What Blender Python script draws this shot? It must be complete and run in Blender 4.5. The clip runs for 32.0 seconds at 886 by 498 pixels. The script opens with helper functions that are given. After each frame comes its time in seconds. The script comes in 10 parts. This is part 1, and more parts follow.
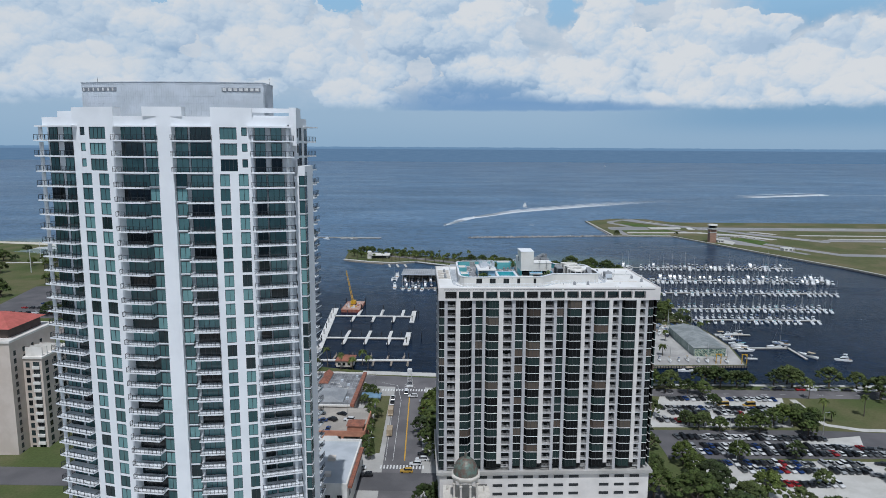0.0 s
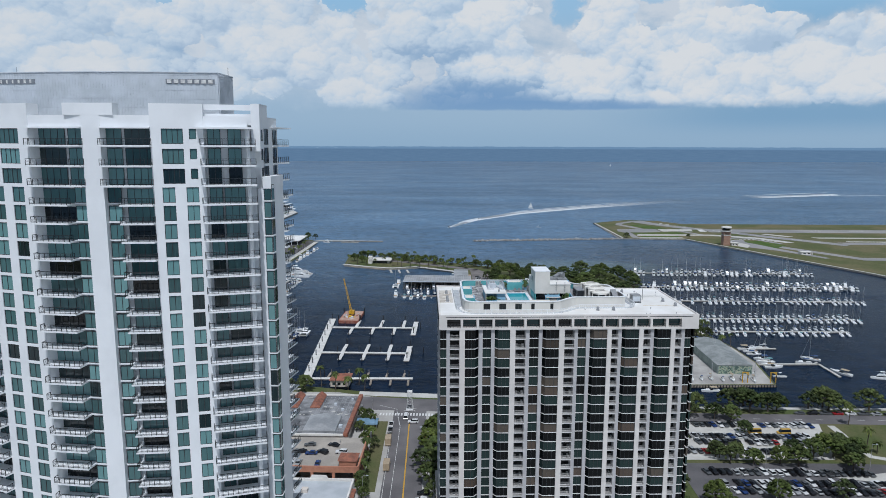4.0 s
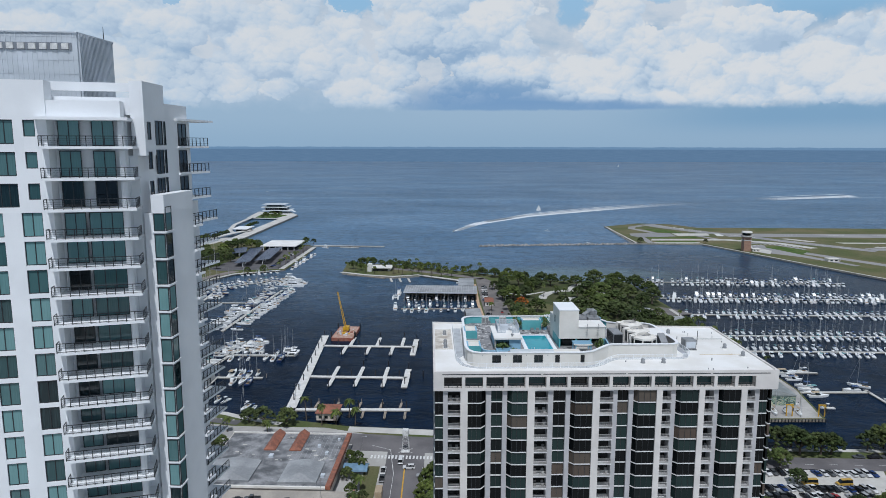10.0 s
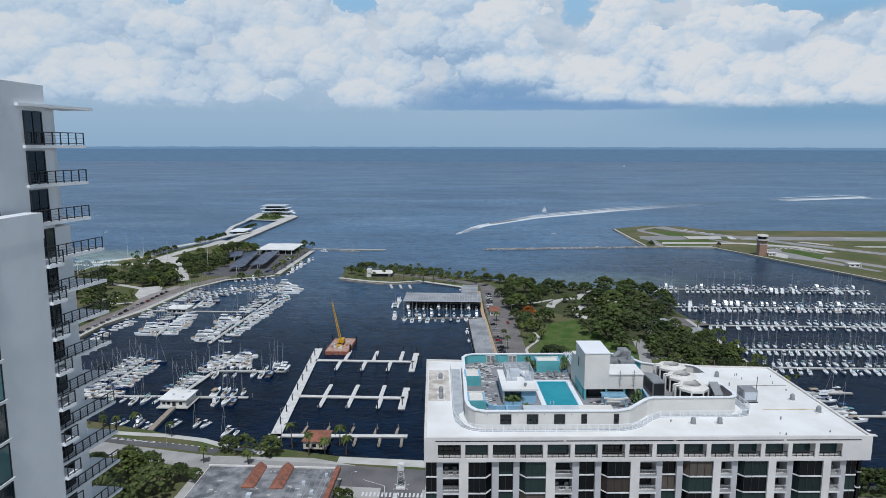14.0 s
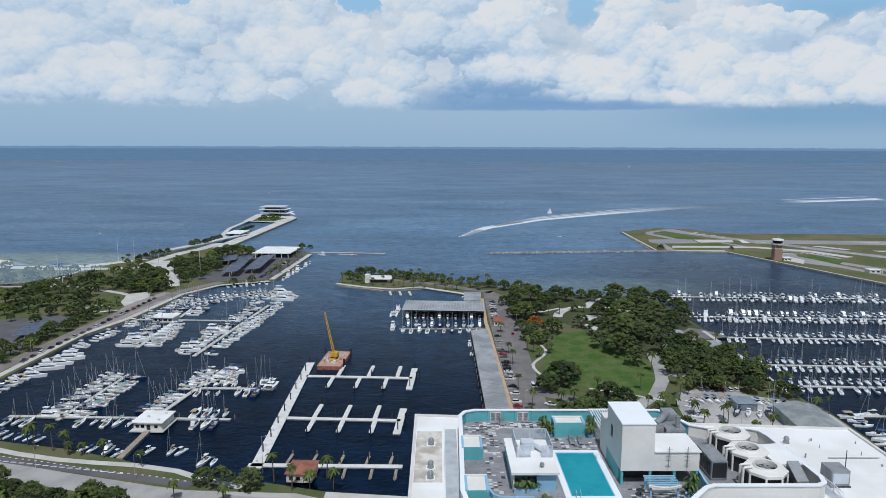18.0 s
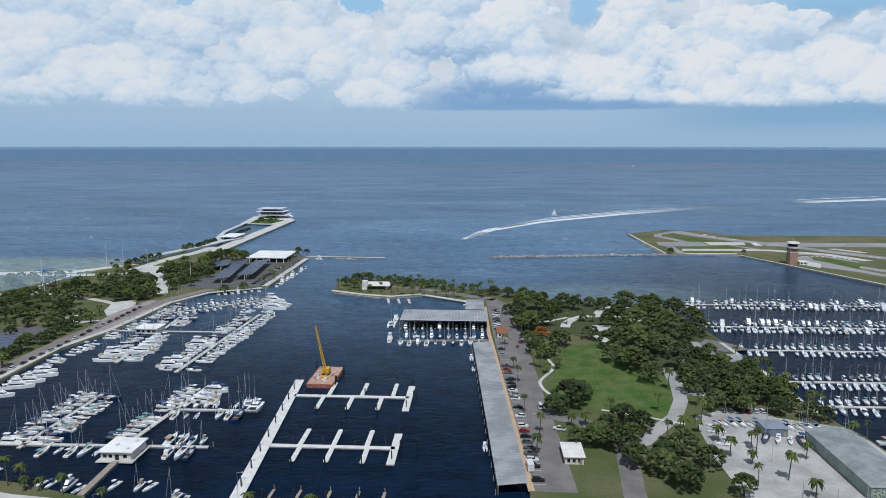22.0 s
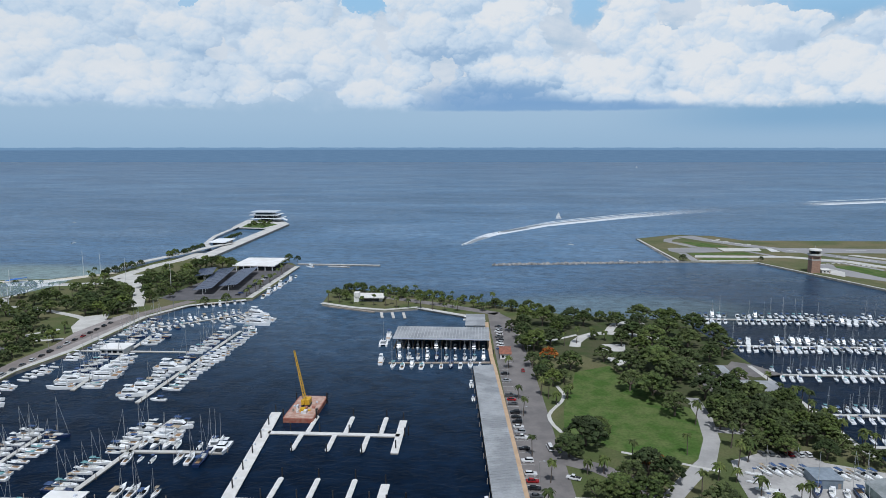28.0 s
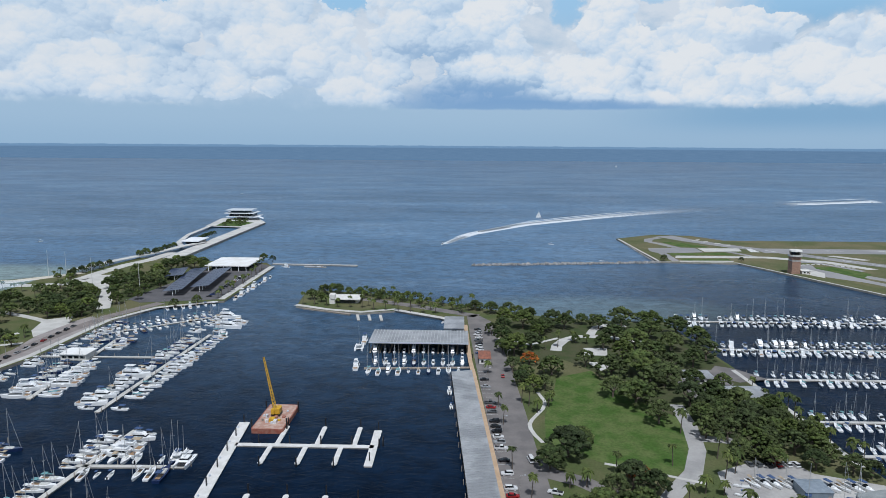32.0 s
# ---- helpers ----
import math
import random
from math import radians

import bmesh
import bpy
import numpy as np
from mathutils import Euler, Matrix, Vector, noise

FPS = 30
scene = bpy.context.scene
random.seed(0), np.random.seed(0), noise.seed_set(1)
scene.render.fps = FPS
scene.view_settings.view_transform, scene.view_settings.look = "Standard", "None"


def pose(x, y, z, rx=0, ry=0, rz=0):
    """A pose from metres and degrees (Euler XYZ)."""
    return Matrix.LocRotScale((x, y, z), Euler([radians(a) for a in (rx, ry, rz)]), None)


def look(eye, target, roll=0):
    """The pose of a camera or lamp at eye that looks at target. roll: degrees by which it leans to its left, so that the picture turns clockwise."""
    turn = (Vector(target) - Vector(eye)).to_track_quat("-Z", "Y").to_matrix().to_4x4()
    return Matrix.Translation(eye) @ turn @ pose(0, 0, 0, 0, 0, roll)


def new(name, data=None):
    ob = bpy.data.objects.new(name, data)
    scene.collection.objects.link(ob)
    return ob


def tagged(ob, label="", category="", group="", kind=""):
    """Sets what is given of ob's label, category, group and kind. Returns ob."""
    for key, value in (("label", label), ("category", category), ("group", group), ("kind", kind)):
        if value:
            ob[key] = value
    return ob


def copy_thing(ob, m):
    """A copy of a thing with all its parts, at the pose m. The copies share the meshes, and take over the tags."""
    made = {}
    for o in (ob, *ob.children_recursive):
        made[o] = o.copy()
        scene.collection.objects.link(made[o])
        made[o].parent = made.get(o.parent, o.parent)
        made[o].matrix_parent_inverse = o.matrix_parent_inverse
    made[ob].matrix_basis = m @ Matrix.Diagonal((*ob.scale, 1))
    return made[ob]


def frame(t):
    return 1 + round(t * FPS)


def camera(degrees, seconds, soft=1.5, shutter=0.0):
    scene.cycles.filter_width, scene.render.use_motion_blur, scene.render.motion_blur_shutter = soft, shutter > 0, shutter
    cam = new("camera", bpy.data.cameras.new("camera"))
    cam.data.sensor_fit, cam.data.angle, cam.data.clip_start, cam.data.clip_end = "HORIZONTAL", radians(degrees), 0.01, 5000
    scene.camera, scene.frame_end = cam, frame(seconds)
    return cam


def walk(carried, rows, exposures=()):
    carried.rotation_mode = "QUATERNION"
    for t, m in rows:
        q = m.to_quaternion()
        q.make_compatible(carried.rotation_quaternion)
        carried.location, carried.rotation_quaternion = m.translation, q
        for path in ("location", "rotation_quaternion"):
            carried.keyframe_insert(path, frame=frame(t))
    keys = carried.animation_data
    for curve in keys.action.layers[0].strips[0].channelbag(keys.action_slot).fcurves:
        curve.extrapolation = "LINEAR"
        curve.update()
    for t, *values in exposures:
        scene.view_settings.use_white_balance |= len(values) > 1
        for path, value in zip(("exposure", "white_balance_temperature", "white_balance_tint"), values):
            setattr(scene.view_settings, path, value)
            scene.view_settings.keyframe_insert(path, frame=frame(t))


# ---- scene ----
cam = camera(66.6, 32.0, 0.8)
PATH = [
    (0, (-1.253, -0.391, 118.815), (-1.295, 1.585, 118.512), 0.3),
    (1, (-1.618, 8.183, 119.199), (-1.662, 10.159, 118.894), 0.3),
    (2, (-1.49, 15.032, 119.514), (-1.537, 17.008, 119.209), 0.3),
    (3, (-1.348, 21.593, 119.679), (-1.399, 23.569, 119.374), 0.2),
    (6, (-0.736, 41.078, 119.773), (-0.799, 43.054, 119.468), 0.2),
    (7, (-0.626, 48.033, 119.775), (-0.692, 50.008, 119.47), 0.2),
    (8, (-0.577, 55.091, 119.812), (-0.645, 57.066, 119.507), 0.1),
    (9, (-0.577, 62.278, 119.694), (-0.648, 64.253, 119.389), 0.1),
    (10, (-0.392, 69.304, 119.752), (-0.465, 71.28, 119.448), 0.1),
    (11, (-0.27, 76.32, 119.769), (-0.347, 78.295, 119.464), 0.1),
    (12, (-0.122, 83.221, 119.782), (-0.203, 85.196, 119.477), 0.2),
    (13, (-0.107, 90.523, 119.782), (-0.19, 92.498, 119.476), 0.2),
    (14, (0.078, 97.952, 119.619), (-0.008, 99.927, 119.315), 0.1),
    (17, (0.456, 118.293, 119.599), (0.362, 120.268, 119.294), 0.18),
    (18, (0.562, 125.104, 119.583), (0.465, 127.078, 119.279), 0.19),
    (19, (0.658, 131.911, 119.575), (0.559, 133.886, 119.27), 0.08),
    (20, (0.763, 138.765, 119.574), (0.662, 140.74, 119.27), 0.05),
    (21, (0.892, 145.609, 119.568), (0.789, 147.584, 119.265), 0.04),
    (22, (1.039, 152.469, 119.561), (0.933, 154.443, 119.257), 0.04),
    (23, (1.193, 159.345, 119.554), (1.087, 161.319, 119.251), 0.06),
    (24, (1.329, 166.212, 119.55), (1.223, 168.186, 119.247), 0.08),
    (25, (1.423, 173.132, 119.56), (1.316, 175.106, 119.256), 0.07),
    (28, (1.447, 194.211, 119.649), (1.336, 196.185, 119.347), 0.01),
    (29, (1.557, 200.827, 119.752), (1.444, 202.801, 119.45), 0.0),
    (30, (2.064, 204.662, 119.803), (1.966, 206.636, 119.499), 0.1),
    (31, (2.176, 206.183, 119.81), (2.104, 208.158, 119.504), 0.3),
    (32, (2.07, 206.76, 119.486), (2.018, 208.735, 119.179), 0.4),
]
walk(cam, [(t, look(eye, target, roll)) for t, eye, target, roll in PATH], exposures=((0, -0.1, 5950, 10), (13, -0.1, 5950, 10), (19, 0.0, 5950, 10), (25, 0.06, 5950, 10), (32, 0.06, 5950, 10)))

# ---- nodes, world and sun ----
class S:
    """A node socket with arithmetic."""
    def __init__(self, tree, sock):
        self.tree, self.sock = tree, sock

    def op(self, kind, *others):
        n = self.tree.nodes.new("ShaderNodeMath")
        n.operation = kind
        for i, o in enumerate((self, *others)):
            put(self.tree, n.inputs[i], o)
        return S(self.tree, n.outputs[0])

    def __add__(self, o): return self.op("ADD", o)
    def __sub__(self, o): return self.op("SUBTRACT", o)
    def __mul__(self, o): return self.op("MULTIPLY", o)
    def __truediv__(self, o): return self.op("DIVIDE", o)
    def max(self, o): return self.op("MAXIMUM", o)
    def min(self, o): return self.op("MINIMUM", o)

    def ramp(self, a, b, c=0.0, d=1.0):
        n = self.tree.nodes.new("ShaderNodeMapRange")
        n.interpolation_type = "SMOOTHSTEP"
        put(self.tree, n.inputs[0], self)
        for i, v in enumerate((a, b, c, d)):
            put(self.tree, n.inputs[i + 1], v)
        return S(self.tree, n.outputs[0])


def put(tree, sock, value):
    if isinstance(value, S):
        tree.links.new(value.sock, sock)
    else:
        sock.default_value = value


def mix(tree, fac, a, b):
    n = tree.nodes.new("ShaderNodeMix")
    n.data_type = "RGBA"
    put(tree, n.inputs[0], fac)
    for i, c in ((6, a), (7, b)):
        put(tree, n.inputs[i], c if isinstance(c, S) else (*c[:3], 1))
    return S(tree, n.outputs[2])


def noise_at(tree, vec, scale, detail=4.0, rough=0.55, distort=0.0):
    n = tree.nodes.new("ShaderNodeTexNoise")
    put(tree, n.inputs["Vector"], vec)
    n.inputs["Scale"].default_value = scale
    n.inputs["Detail"].default_value = detail
    n.inputs["Roughness"].default_value = rough
    n.inputs["Distortion"].default_value = distort
    return S(tree, n.outputs[0])


def joined(tree, x, y, z):
    n = tree.nodes.new("ShaderNodeCombineXYZ")
    for i, v in enumerate((x, y, z)):
        put(tree, n.inputs[i], v)
    return S(tree, n.outputs[0])


def split(tree, vec):
    n = tree.nodes.new("ShaderNodeSeparateXYZ")
    put(tree, n.inputs[0], vec)
    return [S(tree, n.outputs[i]) for i in range(3)]


SUN_WAY = Vector((0.04, -0.47, 0.88)).normalized()


def make_world():
    world = bpy.data.worlds.new("world")
    scene.world = world
    world.use_nodes = True
    t = world.node_tree
    t.nodes.clear()
    out = t.nodes.new("ShaderNodeOutputWorld")
    bg = t.nodes.new("ShaderNodeBackground")
    t.links.new(bg.outputs[0], out.inputs[0])
    sky = t.nodes.new("ShaderNodeTexSky")
    sky.sky_type, sky.sun_disc = "NISHITA", False
    sky.sun_elevation = math.asin(SUN_WAY.z)
    sky.sun_rotation = math.atan2(SUN_WAY.x, SUN_WAY.y)
    sky.dust_density, sky.altitude = 1.5, 0
    dim = t.nodes.new("ShaderNodeVectorMath")
    dim.operation = "SCALE"
    t.links.new(sky.outputs[0], dim.inputs[0])
    dim.inputs[3].default_value = 0.04
    nishita = S(t, dim.outputs[0])
    gen = S(t, t.nodes.new("ShaderNodeTexCoord").outputs["Generated"])
    x, y, z = split(t, gen)
    az = x.op("ARCTAN2", y) * 57.2958
    el = z.op("ARCSINE") * 57.2958
    # clear air: pale near the horizon, bluer above
    low = mix(t, el.ramp(-0.5, 2.6), (0.305, 0.435, 0.555), (0.35, 0.475, 0.585))
    low = mix(t, az.ramp(8.0, 24.0) * el.ramp(0.3, 2.2), low, (0.235, 0.385, 0.53))
    air = mix(t, el.ramp(6.0, 12.0), low, (0.30, 0.51, 0.69))
    air = mix(t, el.ramp(13.0, 24.0), air, nishita)

    def puffs(a, e, scale):
        """Rounded heaps: near 1 in the middle of a billow, 0 between."""
        n = t.nodes.new("ShaderNodeTexVoronoi")
        n.feature, n.voronoi_dimensions = "F1", "2D"
        n.inputs["Scale"].default_value = scale
        put(t, n.inputs["Vector"], joined(t, a, e, 0.0))
        d = S(t, n.outputs["Distance"])
        return d * d * -1.0 + 1.0

    def blob(a, e, ra, re, lo=0.25, hi=1.6):
        u, v = (az - a) * (1 / ra), (el - e) * (1 / re)
        return (u * u + v * v).ramp(lo, hi, 1.0, 0.0)

    def heaps(a, e):
        """Large and middling cloud heaps, in degrees."""
        return (puffs(a * 0.95 + 7.3, e * 1.15 + 2.2, 0.17) - 0.72) * 2.3 + (puffs(a, e, 0.40) - 0.75) * 1.5

    def knobs(a, e):
        """The small cauliflower knobs on the heaps."""
        return (puffs(a + 3.1, e, 0.95) - 0.75) * 0.75 + (puffs(a, e + 1.7, 2.2) - 0.75) * 0.32

    drift = noise_at(t, joined(t, az * 0.5, el * 0.6, 0.0), 1.3, 7.0, 0.58) - 0.5
    drift2 = noise_at(t, joined(t, az * 0.5, el * 0.6, 5.0), 1.3, 7.0, 0.58) - 0.5
    ua, ue = az * 0.85 + drift * 1.5, el + drift2 * 1.5
    big, small = heaps(ua, ue), knobs(ua, ue)
    bulge = big + small + (puffs(ua, ue, 5.0) - 0.75) * 0.12
    mist = noise_at(t, joined(t, az * 0.05, el * 0.10, 2.0), 2.2, 8.0, 0.6, 0.6)
    # soft high cloud that thins out towards the horizon
    soft = (el + drift * 1.5).ramp(2.5, 4.6) * mist.ramp(0.30, 0.52, 0.70, 1.0)
    for a, e, ra, re, w in ((-9.7, 11.2, 2.2, 0.8, 0.95), (-23.2, 11.0, 0.9, 0.8, 0.75), (27.5, 10.9, 7.0, 2.0, 0.95), (8.4, 10.6, 1.3, 1.6, 0.9), (15.5, 11.6, 2.0, 0.6, 0.6), (-29.5, 11.6, 1.6, 0.6, 0.5)):
        u, v = (az - a + drift * 4.0) * (1 / ra), (el - e + drift2 * 3.0) * (1 / re)
        soft = soft * ((u * u + v * v).ramp(0.3, 1.5, 1.0, 0.0) * -w + 1.0)
    clear = None
    for a, e, ra, re in ((-9.7, 11.3, 1.7, 0.7), (-23.2, 11.1, 0.7, 0.6), (26.5, 11.9, 7.5, 2.4), (8.4, 10.8, 0.9, 1.4)):
        u, v = (az - a + drift * 3.0) * (1 / ra), (el - e + drift2 * 2.0) * (1 / re)
        one = (u * u + v * v).ramp(0.4, 1.3, 1.0, 0.0)
        clear = one if clear is None else clear.op("MAXIMUM", one)
    soft = soft * el.ramp(12.5, 19.0, 1.0, 0.25)
    veil = mix(t, (mist + drift * 0.35).ramp(0.34, 0.60), (0.44, 0.535, 0.62), (0.62, 0.655, 0.68))
    veil = mix(t, el.ramp(2.8, 5.5, 0.55, 0.0), veil, (0.42, 0.545, 0.665))
    whole = mix(t, soft, air, veil)
    # heaped clouds with crisp rounded tops
    body = None
    for a, e, ra, re in ((-0.2, 8.6, 5.4, 4.6), (5.0, 6.0, 4.0, 3.0), (12.0, 7.6, 3.2, 3.2), (18.4, 10.0, 1.0, 2.2), (17.5, 6.6, 3.2, 2.8), (22.6, 7.4, 3.0, 2.8), (28.0, 6.4, 4.0, 2.4), (34.5, 5.8, 4.6, 2.4), (42.0, 6.0, 6.0, 2.8), (21.0, 4.5, 14.0, 1.5),
                         (-28.0, 9.9, 4.6, 2.3), (-35.5, 8.2, 4.6, 2.4), (-16.8, 8.6, 5.4, 2.5), (-20.4, 5.4, 4.2, 1.4), (-15.2, 5.0, 1.6, 1.0), (-8.0, 3.9, 2.4, 0.7), (-5.6, 7.4, 1.6, 2.2), (-26.8, 6.0, 5.0, 2.4), (-34.5, 5.2, 5.0, 2.4), (-11.6, 6.0, 3.4, 1.8), (-43.0, 7.0, 5.0, 3.0)):
        u, v = (az - a) * (1 / ra), (el - e) * (1 / re)
        one = ((u * u + v * v).op("SQRT") * -1.0 + 1.0) * min(re, 1.4)
        body = one if body is None else body.op("SMOOTH_MAX", one, 0.35)
    crisp = az.ramp(-9.0, 0.0)
    body = body + bulge * 0.75 + 0.40 - crisp * 0.32 + el.ramp(12.5, 16.0, 0.0, -1.5)
    cover = (body - clear * 1.6).ramp(-0.02, 0.16) * (el + drift * 0.9).ramp(2.75, 3.5)
    relief = (big - heaps(ua - 0.10, ue + 0.42)) * 1.15 + (small - knobs(ua - 0.05, ue + 0.16)) * 1.0 + bulge * 0.38 + drift * 0.9
    under = blob(0.8, 3.4, 7.2, 2.6) * 0.85 + blob(8.5, 3.2, 7.0, 1.0) * 0.6 + el.ramp(2.9, 4.6, 0.35, 0.0) + blob(-22.0, 5.6, 3.0, 1.8) * 0.5 + blob(-3.0, 7.6, 4.0, 2.6) * 0.35 + blob(14.6, 5.6, 1.2, 2.0) * 0.3 + 0.05 + crisp * -0.12 + 0.12
    light = relief.ramp(-0.95, 1.05) - under * 0.8
    cloud = mix(t, light.ramp(-0.45, 0.30), (0.29, 0.42, 0.57), (0.56, 0.645, 0.715))
    cloud = mix(t, light.ramp(0.12, 0.82), cloud, (0.75, 0.745, 0.72))
    whole = mix(t, cover * (crisp * 0.18 + 0.80), whole, cloud)
    # the long grey-blue base of the bank, soft above and level below
    base = (blob(0.8, 3.3, 7.2, 2.2, 0.0, 1.2) + blob(9.2, 3.0, 9.0, 0.7, 0.1, 1.3)).op("MINIMUM", 1.0) * (el + drift * 0.35).ramp(2.75, 3.0) * (cover * light.ramp(0.05, 0.5) * -0.7 + 1.0)
    whole = mix(t, base * 0.8, whole, (0.195, 0.335, 0.525))
    # far shore and the sea beyond the sheet of water
    land_top = noise_at(t, joined(t, az * 0.6, 0.0, 0.0), 1.2, 5.0).ramp(0.3, 0.7, -0.13, -0.08)
    land = mix(t, noise_at(t, joined(t, az, el * 6.0, 0.0), 2.6, 3.0).ramp(0.62, 0.75), (0.165, 0.275, 0.41), (0.27, 0.385, 0.51))
    whole = mix(t, (land_top - el).ramp(0.0, 0.05), whole, land)
    streak = noise_at(t, joined(t, az * 0.5, el * 14.0, 0.0), 2.0, 6.0, 0.65).ramp(0.35, 0.7)
    sea_far = mix(t, streak, (0.115, 0.198, 0.305), (0.140, 0.228, 0.340))
    whole = mix(t, el.ramp(-0.36, -0.26, 1.0, 0.0), whole, sea_far)
    put(t, bg.inputs[0], whole)
    bg.inputs[1].default_value = 1.0


make_world()
sun_lamp = new("sun", bpy.data.lights.new("sun", "SUN"))
sun_lamp.data.energy, sun_lamp.data.angle, sun_lamp.data.color = 3.1, radians(0.55), (1.0, 0.98, 0.95)
sun_lamp.matrix_basis = look(SUN_WAY * 100, (0, 0, 0))


# ---- materials ----
def mat(name, c, rough=0.6, metal=0.0, c2=None, scale=0.5, fine=9.0, grain=0.10, bump=0.0, rnd=0.0, spec=0.5, alpha=1.0, island=False):
    m = bpy.data.materials.new(name)
    m.use_nodes = True
    t = m.node_tree
    b = t.nodes["Principled BSDF"]
    pos = S(t, t.nodes.new("ShaderNodeTexCoord").outputs["Object"])
    wide = noise_at(t, pos, scale, 5.0)
    c2 = c2 or tuple(v * 0.82 for v in c)
    col = mix(t, wide.ramp(0.36, 0.64), c, c2)
    g = noise_at(t, pos, fine, 4.0)
    k = (g - 0.5) * (2 * grain) + 1.0
    if rnd:
        src = t.nodes.new("ShaderNodeNewGeometry").outputs["Random Per Island"] if island else t.nodes.new("ShaderNodeObjectInfo").outputs["Random"]
        k = k * (S(t, src) * (2 * rnd) + (1 - rnd))
    n = t.nodes.new("ShaderNodeVectorMath")
    n.operation = "SCALE"
    put(t, n.inputs[0], col)
    put(t, n.inputs[3], k)
    put(t, b.inputs["Base Color"], S(t, n.outputs[0]))
    put(t, b.inputs["Roughness"], (wide - 0.5) * 0.15 + rough)
    b.inputs["Metallic"].default_value = metal
    b.inputs["Specular IOR Level"].default_value = spec
    if bump:
        bn = t.nodes.new("ShaderNodeBump")
        bn.inputs["Strength"].default_value = bump
        bn.inputs["Distance"].default_value = 0.05
        put(t, bn.inputs["Height"], g)
        t.links.new(bn.outputs[0], b.inputs["Normal"])
    return m


def glass_mat(name, c, c2, rough=0.06, low=0.35, c3=None, third=0.9, spec=0.55, island=False):
    """Tinted window glass over drawn or open blinds: each pane its own tone."""
    m = bpy.data.materials.new(name)
    m.use_nodes = True
    t = m.node_tree
    b = t.nodes["Principled BSDF"]
    r = S(t, t.nodes.new("ShaderNodeNewGeometry").outputs["Random Per Island"] if island else t.nodes.new("ShaderNodeObjectInfo").outputs["Random"])
    pos = S(t, t.nodes.new("ShaderNodeTexCoord").outputs["Object"])
    x, y, z = split(t, pos)
    fold = noise_at(t, joined(t, x * 6.0, y * 6.0, z * 0.3), 2.0, 2.0)
    tone = r.ramp(low, low + 0.22) * 0.9 + (fold - 0.5) * 0.35
    col = mix(t, tone, c, c2)
    if c3:
        col = mix(t, (r * 37.0).op("FRACT").ramp(third, third + 0.02) * (fold * 0.6 + 0.4), col, c3)
    put(t, b.inputs["Base Color"], col)
    b.inputs["Roughness"].default_value = rough
    b.inputs["Specular IOR Level"].default_value = spec
    return m


def sea_mat():
    m = bpy.data.materials.new("sea_water")
    m.use_nodes = True
    t = m.node_tree
    b = t.nodes["Principled BSDF"]
    pos = S(t, t.nodes.new("ShaderNodeTexCoord").outputs["Object"])
    x, y, z = split(t, pos)
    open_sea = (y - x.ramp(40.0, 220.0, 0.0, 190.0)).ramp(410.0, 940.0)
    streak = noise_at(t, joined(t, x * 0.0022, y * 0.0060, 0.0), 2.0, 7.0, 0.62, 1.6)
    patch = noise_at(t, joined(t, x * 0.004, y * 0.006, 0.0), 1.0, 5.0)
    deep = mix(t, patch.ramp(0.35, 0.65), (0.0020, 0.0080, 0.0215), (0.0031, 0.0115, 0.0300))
    # sky reflection of far water put into its base colour, blended by distance
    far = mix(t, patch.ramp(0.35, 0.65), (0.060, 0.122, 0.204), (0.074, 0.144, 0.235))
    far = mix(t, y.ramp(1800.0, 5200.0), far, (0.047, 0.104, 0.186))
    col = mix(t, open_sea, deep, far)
    u, v = (x + 440.0) * (1 / 170.0), (y - 800.0) * (1 / 60.0)
    shallow = (u * u + v * v).ramp(0.1, 1.0, 1.0, 0.0)
    u, v = (x - 100.0) * (1 / 130.0), (y - 690.0) * (1 / 60.0)
    shallow = shallow + (u * u + v * v).ramp(0.1, 1.0, 0.35, 0.0)
    col = mix(t, shallow, col, (0.16, 0.22, 0.22))
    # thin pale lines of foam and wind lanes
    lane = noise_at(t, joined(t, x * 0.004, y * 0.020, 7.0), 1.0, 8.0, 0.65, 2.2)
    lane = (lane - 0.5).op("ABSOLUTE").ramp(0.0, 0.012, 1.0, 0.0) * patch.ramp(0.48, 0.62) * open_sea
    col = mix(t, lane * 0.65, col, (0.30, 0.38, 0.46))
    # wind ripples, finer towards the shore, their light and dark put into the colour
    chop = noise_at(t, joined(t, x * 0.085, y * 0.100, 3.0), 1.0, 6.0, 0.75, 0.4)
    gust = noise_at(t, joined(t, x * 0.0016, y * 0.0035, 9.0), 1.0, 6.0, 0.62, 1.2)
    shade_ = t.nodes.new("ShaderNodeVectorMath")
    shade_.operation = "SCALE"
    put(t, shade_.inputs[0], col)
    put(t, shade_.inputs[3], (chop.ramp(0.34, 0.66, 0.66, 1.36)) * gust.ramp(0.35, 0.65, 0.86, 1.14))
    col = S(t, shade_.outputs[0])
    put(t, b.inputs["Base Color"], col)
    put(t, b.inputs["Roughness"], streak.ramp(0.42, 0.60, 0.23, 0.28) + open_sea * 0.1)
    b.inputs["IOR"].default_value = 1.33
    put(t, b.inputs["Specular IOR Level"], open_sea * 0.08 + 0.06)
    w1 = noise_at(t, joined(t, x * 0.30, y * 0.42, 0.0), 1.0, 5.0, 0.62, 0.4)
    w2 = noise_at(t, joined(t, x * 0.05, y * 0.075, 4.0), 1.0, 5.0, 0.6, 0.5)
    bn = t.nodes.new("ShaderNodeBump")
    put(t, bn.inputs["Strength"], open_sea * 0.5 + 0.4)
    bn.inputs["Distance"].default_value = 0.9
    put(t, bn.inputs["Height"], w1 * 0.7 + w2 * 1.1)
    t.links.new(bn.outputs[0], b.inputs["Normal"])
    return m


